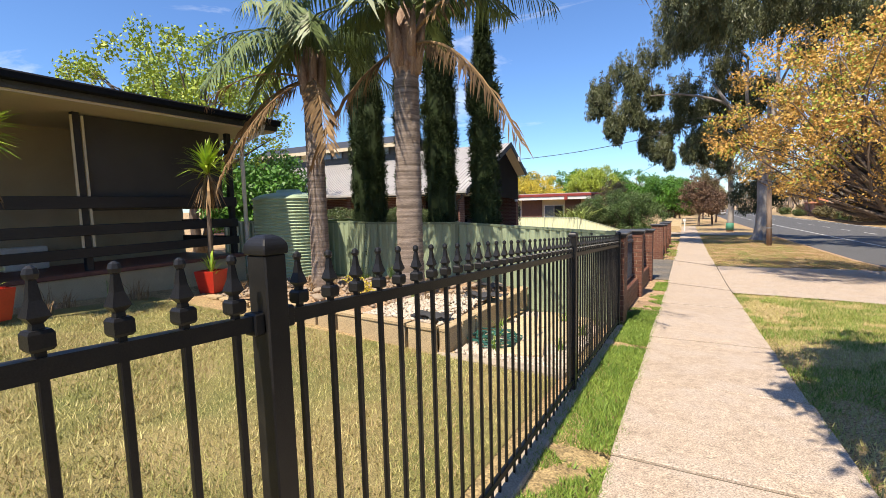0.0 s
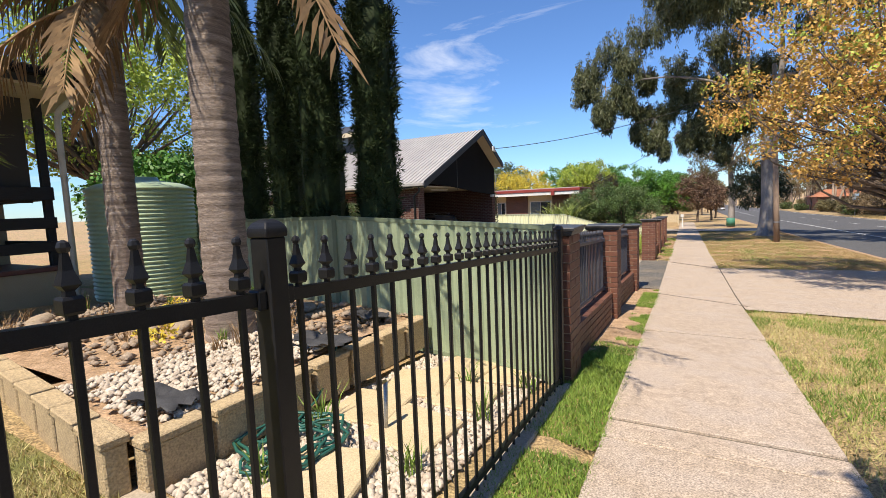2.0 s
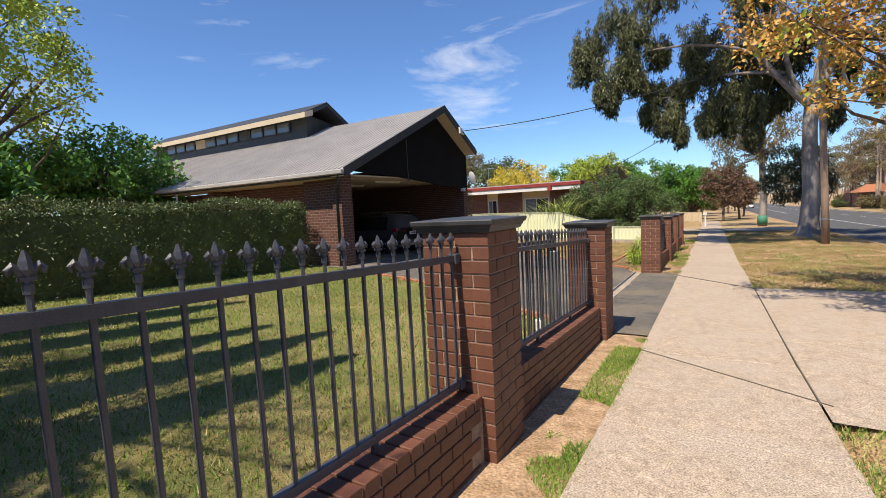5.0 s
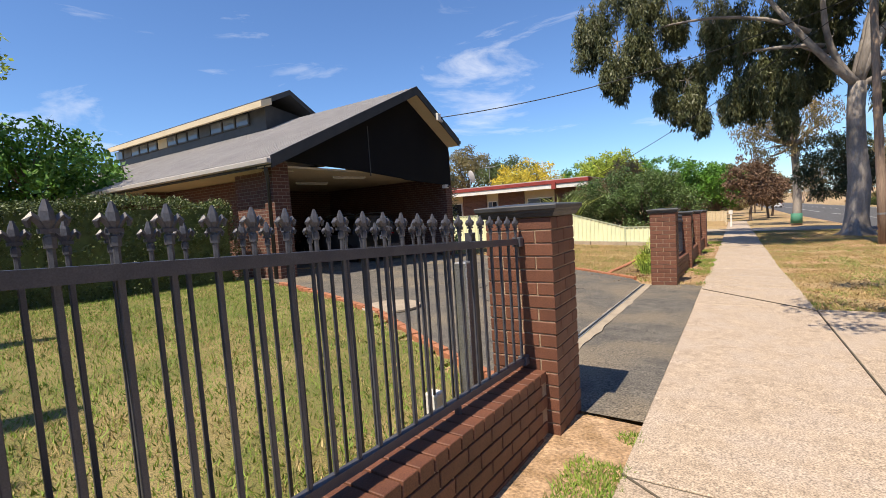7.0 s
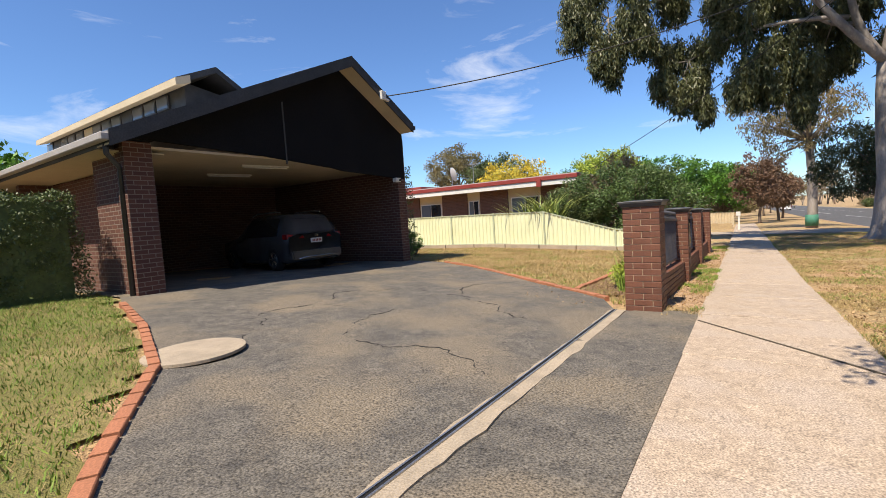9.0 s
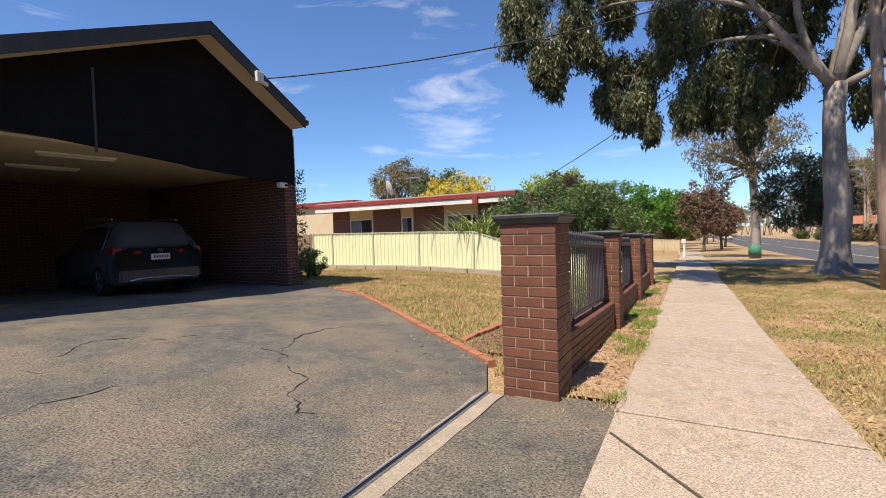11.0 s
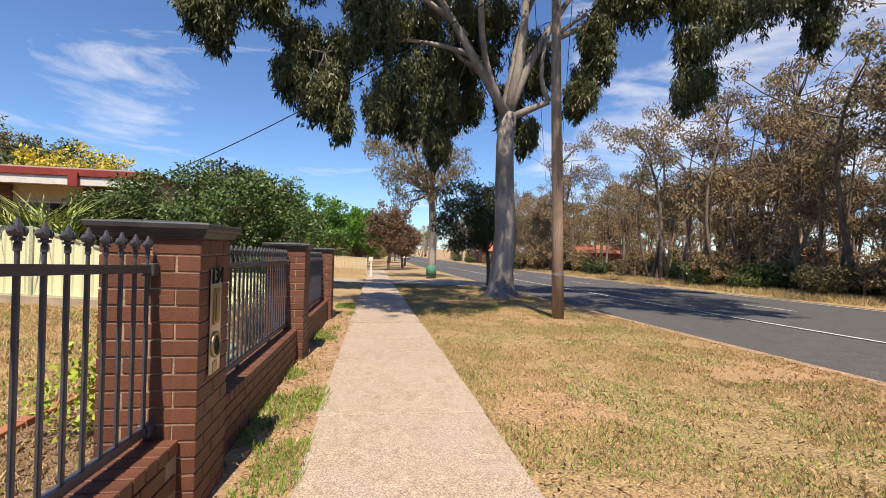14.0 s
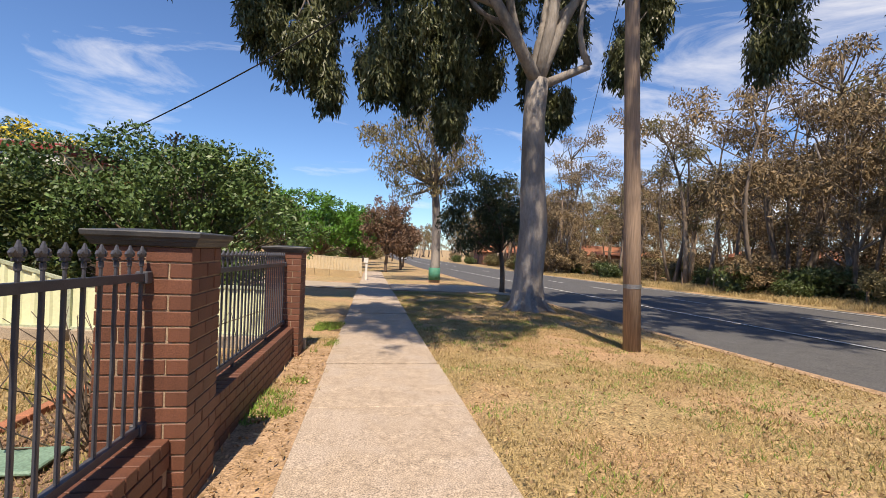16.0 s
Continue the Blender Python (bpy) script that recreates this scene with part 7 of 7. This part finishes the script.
for x, y in spots:
    k = kinds[wr.randrange(6)]
    s = wr.uniform(0.8, 1.25)
    copy_thing(k, pose(x, y, gz(x, y), 0, 0, wr.uniform(0, 360)) @ Matrix.Diagonal((s, s, s, 1)))


def bush(seed, r, h, mat, label, n=60, per=60, leaf=0.14):
    rng = np.random.default_rng(seed)
    d = unit(rng.normal(size=(n, 3))) * rng.random((n, 1)) ** 0.4
    v = leaves(d * np.array((r, r, h * 0.5)) + np.array((0, 0, h * 0.52)), per, 0.22, leaf, leaf * 0.4, rng)
    v[:, 2] = np.maximum(v[:, 2], 0.0)
    return solo("bush", soup("bush", v, 4, mat), mat, label, "bush", group="roadside undergrowth")


bs = [bush(600 + i, (0.9, 1.3, 0.8)[i % 3], (1.3, 1.9, 0.9)[i % 3], (M_OLIVE, M_BUSHLEAF, M_HEDGE)[i % 3], ("low olive bush in roadside undergrowth", "brownish leafy bush in roadside undergrowth", "dark green bush in roadside undergrowth")[i % 3]) for i in range(3)]
for i, b in enumerate(bs):
    b.matrix_basis = pose(20.5 + i, 34 + 5 * i, gz(21, 34 + 5 * i))
for i in range(230):
    x, y = 19.6 + 26 * wr.random() ** 1.4, wr.uniform(8, 140)
    s = wr.uniform(0.7, 1.9)
    copy_thing(bs[wr.randrange(3)], pose(x, y, gz(x, y), 0, 0, wr.uniform(0, 360)) @ Matrix.Diagonal((s, s, s, 1)))
for i in range(40):
    x, y = wr.uniform(-40, 4), wr.uniform(110, 170)
    s = wr.uniform(2.0, 4.0)
    copy_thing(bs[wr.randrange(3)], pose(x, y, gz(x, y), 0, 0, wr.uniform(0, 360)) @ Matrix.Diagonal((s, s, s, 1)))

# ---- hedges ----
def hedge(name, x0, x1, y0, y1, z1, mat, label, seed, dens, leaf, rough=0.12, base=None):
    rng = np.random.default_rng(seed)
    zb = min(gz(x0, y0), gz(x1, y1)) if base is None else base
    h = thing(name, label, "hedge", ((x0 + x1) / 2, (y0 + y1) / 2, zb))
    cx, cy = (x0 + x1) / 2, (y0 + y1) / 2
    bm = fresh()
    box(bm, x0 - cx + 0.15, x1 - cx - 0.15, y0 - cy + 0.15, y1 - cy - 0.15, 0, z1 - zb - 0.18)
    part("inner_growth", bm, mat, h)
    w, d, t = x1 - x0, y1 - y0, z1 - zb
    area = 2 * (w + d) * t + w * d
    n = int(area * dens)
    cen = []
    while len(cen) < n:
        f = rng.random() * area
        if f < w * d:
            p = np.array((rng.uniform(-w / 2, w / 2), rng.uniform(-d / 2, d / 2), t))
        elif f < w * d + 2 * w * t:
            p = np.array((rng.uniform(-w / 2, w / 2), rng.choice((-1, 1)) * d / 2, rng.uniform(0.02, t)))
        else:
            p = np.array((rng.choice((-1, 1)) * w / 2, rng.uniform(-d / 2, d / 2), rng.uniform(0.02, t)))
        p += rough * np.array((noise.noise(p * 1.3), noise.noise(p * 1.3 + np.array((9.0, 0, 0))), noise.noise(p * 1.3 + np.array((0, 9.0, 0))))) * 2
        cen.append(p)
    v = leaves(cen, 9, 0.09, leaf, leaf * 0.5, rng, outward=0.3)
    part("foliage", soup("foliage", v, 4, mat), mat, h)


hedge("clipped_hedge", -11.9, -10.95, 9.9, 18.35, 1.36, M_HEDGE, "clipped dark green hedge beside the carport", 701, 150, 0.05)
round_tree("large_hedge", -4.5, 36.3, 0.6, 0.1, ((-0.6, 0, 1.9), (3.4, 1.7, 1.75)), 420, 120, 0.085, 0.05, M_HEDGEGR, M_BARK, "large rounded green hedge behind the steel fence", 702, 0.34, 3)
round_tree("large_hedge", -7.3, 35.6, 0.5, 0.1, ((0, 0, 1.35), (1.7, 1.2, 1.35)), 170, 120, 0.08, 0.045, M_HEDGE, M_BARK, "dark green hedge shrub above the cream fence", 703, 0.3, 3)
for i, (x, y, zz) in enumerate(((-8.4, 34.3, -0.3), (-7.6, 34.1, -0.2), (-9.0, 34.5, -0.5))):
    clump("strap_plant", x, y, zz, 70, 1.5, 0.06, M_STRAPLEAF, "yellow-green strap-leaved shrub leaning over the fence", lean=0.9, seed=720 + i)
round_tree("side_shrub", -11.6, 28.9, 0.2, 0.05, ((0, 0, 0.5), (0.5, 0.6, 0.5)), 50, 90, 0.06, 0.035, M_GREENLEAF, M_BARK, "rounded green shrub at the garage corner", 704, 0.16, 2)
lv = leaves([(0.05 * math.sin(k), 0.1 * math.sin(k * 2.1), 0.16 * k) for k in range(20)], 40, (0.16, 0.2, 0.12), 0.07, 0.04, np.random.default_rng(3))
solo("climbing_vine", soup("climbing_vine", lv, 4, M_HEDGE), M_HEDGE, "climbing vine on the garage corner", "vine", (-10.1, 27.15, -0.9))
for i, (x, y, hh, ww, m, lab) in enumerate(((-2.6, 24.3, 0.85, 0.03, M_STRAPLEAF, "yellow-green strap plant behind the railing"), (-2.55, 23.6, 0.5, 0.012, M_GR_GREEN, "green tuft behind the railing"))):
    clump("garden_plant", x, y, gz(x, y), 60, hh, ww, m, lab, lean=0.5, seed=730 + i)
for i, (x, y, r) in enumerate(((-2.6, 24.0, 0.3), (-2.7, 26.6, 0.45), (-2.65, 27.5, 0.5), (-2.75, 28.3, 0.35))):
    lv = leaves([(0, 0, r * 0.9)], 900, (r, r, r * 0.85), 0.05, 0.03, np.random.default_rng(740 + i), outward=0.5)
    lv[:, 2] = np.maximum(lv[:, 2], 0.01)
    solo("lime_shrub", soup("lime_shrub", lv, 4, M_YELGREEN), M_YELGREEN, "lime green leafy shrub behind the railing", "shrub", (x, y, gz(x, y)), group="garden shrubs")
rng9 = np.random.default_rng(77)
for i, (x, y) in enumerate(((-2.6, 30.4), (-2.7, 31.2), (-2.6, 29.9))):
    t = thing("bare_shrub", "bare twiggy shrub behind the railing", "shrub", (x, y, gz(x, y)), group="bare shrubs")
    bm = fresh()
    limbs(bm, rng9, (0, 0, 0), 0.010, [(rng9.normal() * 0.3, rng9.normal() * 0.3, rng9.uniform(0.5, 1.0)) for _ in range(46)], 0.3, 0.12, 4, 3)
    tagged(part("twig_tangle", bm, M_BARK, t), kind="stuff")
sheet("garden_mulch", steps((-3.3, -2.0, 0.32)), steps((23.1, 33.0, 0.6)), lambda x, y: gz(x, y) + 0.012 + uneven(x * 2, y * 2, 0.02), M_MULCH, "bark mulch in the bed behind the railing", "garden bed")
pebbles("bark_chips", 2600, rect(-3.25, -2.02, 23.3, 33.0), 0.028, lambda x, y: gz(x, y) + 0.02, M_MULCH, "loose bark chips and dead leaves in the bed", 44)
edging(((-3.35, 23.4), (-3.35, 33.0)), "bed_edging", "row of terracotta bricks edging the mulched bed")
for i, (x, y, r) in enumerate(((-2.75, 28.95, 10), (-2.45, 30.9, -15), (-2.9, 29.6, 30))):
    bm = fresh()
    box(bm, -0.24, 0.24, -0.18, 0.18, 0, 0.03)
    soften(bm, 0.01)
    solo("valve_box", bm, M_GREENPL, "flat green plastic valve box set in mulch", "valve box", (x, y, gz(x, y) + 0.03))

# ---- red-trimmed house ----
RX, RY_, RZ_ = -14.0, 38.0, gz(-14, 38)
red = thing("red_trim_house", "low brick and cream house with a deep red roof trim", "house", (RX, RY_, RZ_))


def rbox(name, x0, x1, y0, y1, z0, z1, mat, label="", bevel=0.0, parent=None):
    bm = fresh()
    box(bm, x0 - RX, x1 - RX, y0 - RY_, y1 - RY_, z0 - RZ_, z1 - RZ_)
    if bevel:
        soften(bm, bevel)
    return part(name, bm, mat, parent or red, label)


rbox("wall", -19.5, -8.6, 38.8, 39.0, RZ_ - 0.1, 1.85, M_CREAM, "cream wall")
rbox("wall", -8.8, -8.6, 39.0, 47, RZ_ - 0.1, 1.85, M_CREAM)
rbox("soffit", -20, -7.7, 37.9, 47.6, 1.86, 1.90, M_CREAM)
rbox("fascia", -20, -7.7, 37.86, 37.9, 1.80, 2.05, M_WHITE, "pale fascia board")
rbox("fascia", -7.7, -7.66, 37.86, 47.6, 1.80, 2.05, M_CREAM)
rbox("roof_trim", -20.05, -7.6, 37.80, 47.7, 2.05, 2.27, M_REDTRIM, "deep red roof trim", 0.02)
rbox("roof", -20.0, -7.7, 38.0, 47.5, 2.27, 2.33, M_ROOF)
rbox("roof_trim", -24.5, -18.6, 39.6, 48, 2.35, 2.62, M_REDTRIM, "deep red upper roof trim", 0.02)
rbox("wall", -24.3, -18.9, 39.9, 40.1, RZ_ - 0.1, 2.35, M_CREAM)
rbox("downpipe_head", -9.75, -9.5, 37.72, 37.84, 1.75, 2.15, M_REDTRIM, "red rainwater head")
for x0, x1 in ((-19.4, -18.2), (-16.4, -14.6), (-13.7, -11.9), (-9.9, -8.6)):
    rbox("brick_pier", x0, x1, 38.70, 38.8, RZ_ - 0.1, 1.82, M_HBRICK, "plum-brown brick panel")
for x0, x1 in ((-18.1, -16.5), (-14.5, -13.8), (-11.7, -10.0)):
    wd = rbox("window", x0, x1, 38.74, 38.8, 0.2, 1.35, M_WHITE, "pale framed window")
    m_ = (x0 + x1) / 2
    # one pane has the sky reflection in its colour, the other is dark
    rbox("pane", x0 + 0.06, m_ - 0.02, 38.72, 38.74, 0.26, 1.29, M_WINBLUE, "", parent=wd)
    rbox("pane", m_ + 0.02, x1 - 0.06, 38.72, 38.74, 0.26, 1.29, M_GLASS, "", parent=wd)
dish = thing("satellite_dish", "grey satellite dish on the far roof", "satellite dish", (-17.0, 41.0, 2.33))
bm = fresh()
tube(bm, [(0, 0, 0), (0, 0, 0.8)], 0.03, 6)
part("mast", bm, M_STEEL, dish)
bm = fresh()
lathe(bm, [(0.02, 0.0), (0.3, 0.05), (0.48, 0.14), (0.48, 0.15), (0.3, 0.07), (0.02, 0.02)], 18)
bmesh.ops.transform(bm, verts=bm.verts, matrix=pose(0, 0, 0.95, -75, 0, -35))
part("reflector", bm, M_ROOF, dish, "", True)
ant = thing("tv_antenna", "thin rooftop television antenna", "antenna", (-15.9, 42.0, 2.33))
bm = fresh()
tube(bm, [(0, 0, 0), (0, 0, 1.7)], 0.02, 5)
tube(bm, [(-0.35, 0, 1.6), (0.5, 0, 1.62)], 0.02, 5)
part("mast", bm, M_STEEL, ant)
for k in range(5):
    bm = fresh()
    tube(bm, [(-0.3 + 0.18 * k, -0.22, 1.61), (-0.3 + 0.18 * k, 0.22, 1.61)], 0.012, 4)
    part("element", bm, M_STEEL, ant)

# ---- poles, wires, signs, van ----
pole = thing("utility_pole", "weathered timber power pole leaning slightly on the verge", "utility pole", (3.66, 33.35, gz(3.66, 33.35)))
bm = fresh()
tube(bm, [(0, 0, -0.2), (-0.08, 0, 2.0), (-0.2, 0.0, 5.0), (-0.34, 0.02, 9.4)], [0.145, 0.135, 0.12, 0.10], 14)
part("shaft", bm, M_POLE, pole, "", True)
bm = fresh()
lathe(bm, [(0.146, 1.05), (0.147, 1.12)], 14, (-0.04, 0, 0))
part("metal_band", bm, M_STEEL, pole, "thin metal band")
bm = fresh()
box(bm, -0.85, 0.55, -0.06, 0.06, 8.7, 8.82)
part("cross_arm", bm, M_POLE, pole)


def utility(x, y, h, label):
    p = thing("utility_pole", label, "utility pole", (x, y, gz(x, y)))
    bm = fresh()
    tube(bm, [(0, 0, -0.2), (0.05, 0, h)], [0.15, 0.10], 10)
    part("shaft", bm, M_POLE, p, "", True)
    for z in (h - 0.35, h - 1.3):
        bm = fresh()
        box(bm, -0.9, 0.9, -0.05, 0.05, z, z + 0.11)
        part("cross_arm", bm, M_POLE, p)


utility(20.2, 74, 8.4, "far timber power pole across the road")
utility(22.5, 128, 9.0, "distant timber power pole across the road")


def wire(name, a, b, sag, r, label):
    bm = fresh()
    a, b = Vector(a), Vector(b)
    pts = [a + (b - a) * t - Vector((0, 0, 4 * sag * t * (1 - t))) for t in np.linspace(0, 1, 22)]
    tube(bm, pts, r, 5)
    return solo(name, bm, M_WIRE, label, "cable")


ptop = Vector((3.33, 33.37, gz(3.66, 33.35) + 8.75))
wire("service_cable", (-9.42, 25.6, 4.12), ptop, 0.55, 0.017, "sagging black service cable to the gable")
wire("service_cable", (-7.4, 38.2, 2.25), ptop, 0.35, 0.015, "black service cable to the red-trimmed house")
for dx in (-0.6, 0.5):
    wire("power_line", ptop + Vector((dx, 0, 0.1)), (20.2 + dx, 74, gz(20, 74) + 8.1), 0.9, 0.011, "thin overhead power line along the street")
    wire("power_line", (20.2 + dx, 74, gz(20, 74) + 8.1), (22.5 + dx, 128, gz(22, 128) + 8.7), 0.9, 0.012, "thin overhead power line along the road")
    wire("power_line", ptop + Vector((dx, 0, 0.1)), (3.0 + dx, -12, 10.0), 0.8, 0.009, "thin overhead power line along the street")

sign = thing("road_sign", "small blue and white road sign on a thin post", "sign", (19.1, 82, gz(19, 82)))
bm = fresh()
tube(bm, [(0, 0, 0), (0, 0, 2.9)], 0.04, 8)
part("post", bm, M_STEEL, sign)
bm = fresh()
box(bm, -0.35, 0.35, -0.07, -0.04, 2.1, 2.95)
soften(bm, 0.01)
part("sign_face", bm, M_SIGN, sign)


def far_house(x, y, w, d, h, label):
    p = thing("far_house", label, "house", (x, y, gz(x, y)))
    bm = fresh()
    box(bm, -w / 2, w / 2, -d / 2, d / 2, -0.2, h)
    part("wall", bm, M_REDBRICK, p)
    bm = fresh()
    hexa(bm, [(-w / 2 - 0.5, -d / 2 - 0.5, h), (w / 2 + 0.5, -d / 2 - 0.5, h), (w / 2 + 0.5, d / 2 + 0.5, h), (-w / 2 - 0.5, d / 2 + 0.5, h), (-w / 2 + 2, -0.2, h + 1.4), (w / 2 - 2, -0.2, h + 1.4), (w / 2 - 2, 0.2, h + 1.4), (-w / 2 + 2, 0.2, h + 1.4)])
    part("roof", bm, M_EDGEBRK, p, "terracotta hipped roof")
    for k in range(3):
        bm = fresh()
        box(bm, -w / 2 + 1.2 + k * 3.4, -w / 2 + 2.8 + k * 3.4, -d / 2 - 0.03, -d / 2 + 0.02, 0.9, 2.0)
        wn_ = part("window", bm, M_WHITE, p)
        bm = fresh()
        box(bm, -w / 2 + 1.28 + k * 3.4, -w / 2 + 2.72 + k * 3.4, -d / 2 - 0.04, -d / 2 - 0.03, 0.98, 1.92)
        part("pane", bm, M_GLASS, wn_)


far_house(36, 92, 12, 8, 2.6, "distant red brick house among the trees")
far_house(47, 70, 12, 8, 2.6, "red-roofed house half hidden in the woodland")
far_house(27, 118, 11, 8, 2.6, "distant house beyond the road")
bm = fresh()
for y in np.arange(10, 90, 3.0):
    box(bm, 21.0, 21.08, y, y + 0.08, gz(21, y) - 0.1, gz(21, y) + 1.0)
solo("fence_posts", bm, M_POLE, "thin timber post row along the woodland", "fence posts", kind="stuff")

van = thing("white_van", "white delivery van driving away along the road", "van", (7.5, 142, gz(7.5, 142) + 0.014), 90)
bm = fresh()
car_shell(bm, [(0.0, 0.90, 0.78, 0.35, 1.0, 1.90), (0.08, 0.93, 0.80, 0.30, 1.0, 1.97), (3.2, 0.93, 0.80, 0.28, 1.0, 1.98), (3.9, 0.93, 0.78, 0.28, 1.0, 1.5), (4.7, 0.88, 0.75, 0.30, 0.85, 0.98)])
part("body", bm, M_VAN, van, "", True)
bm = fresh()
box(bm, -0.03, 0.02, -0.68, 0.68, 1.15, 1.72)
soften(bm, 0.02)
part("rear_window", bm, M_GLASS, van)
for s in (-1, 1):
    bm = fresh()
    box(bm, -0.03, 0.05, s * 0.86 - 0.05, s * 0.86 + 0.05, 0.75, 1.15)
    part("tail_lamp", bm, M_TAIL, van)
    for xx in (0.9, 3.8):
        w = part("wheel", fresh_wheel(0.33), M_RUBBER, van, "black tyre", True)
        w.matrix_basis = pose(xx, s * 0.83, 0.33)
bm = fresh()
box(bm, -0.05, 0.02, -0.25, 0.25, 0.55, 0.66)
part("number_plate", bm, M_PLATE, van)

# service pit lid in the footpath
pit = thing("pit_lid", "square concrete service pit lid in a steel frame", "pit lid", (0.20, 2.86, gz(0.2, 2.86) + 0.03))
bm = fresh()
box(bm, -0.30, 0.30, -0.26, 0.26, -0.05, 0.006)
soften(bm, 0.004)
part("frame", bm, M_CAP, pit, "dark steel frame")
bm = fresh()
box(bm, -0.27, 0.27, -0.23, 0.23, 0.0, 0.012)
soften(bm, 0.004)
part("lid", bm, M_CONC2, pit)
for k in range(3):
    bm = fresh()
    box(bm, -0.15 + 0.1 * k, -0.08 + 0.1 * k, -0.15, -0.11, 0.012, 0.015)
    part("mark", bm, M_CAP, pit)
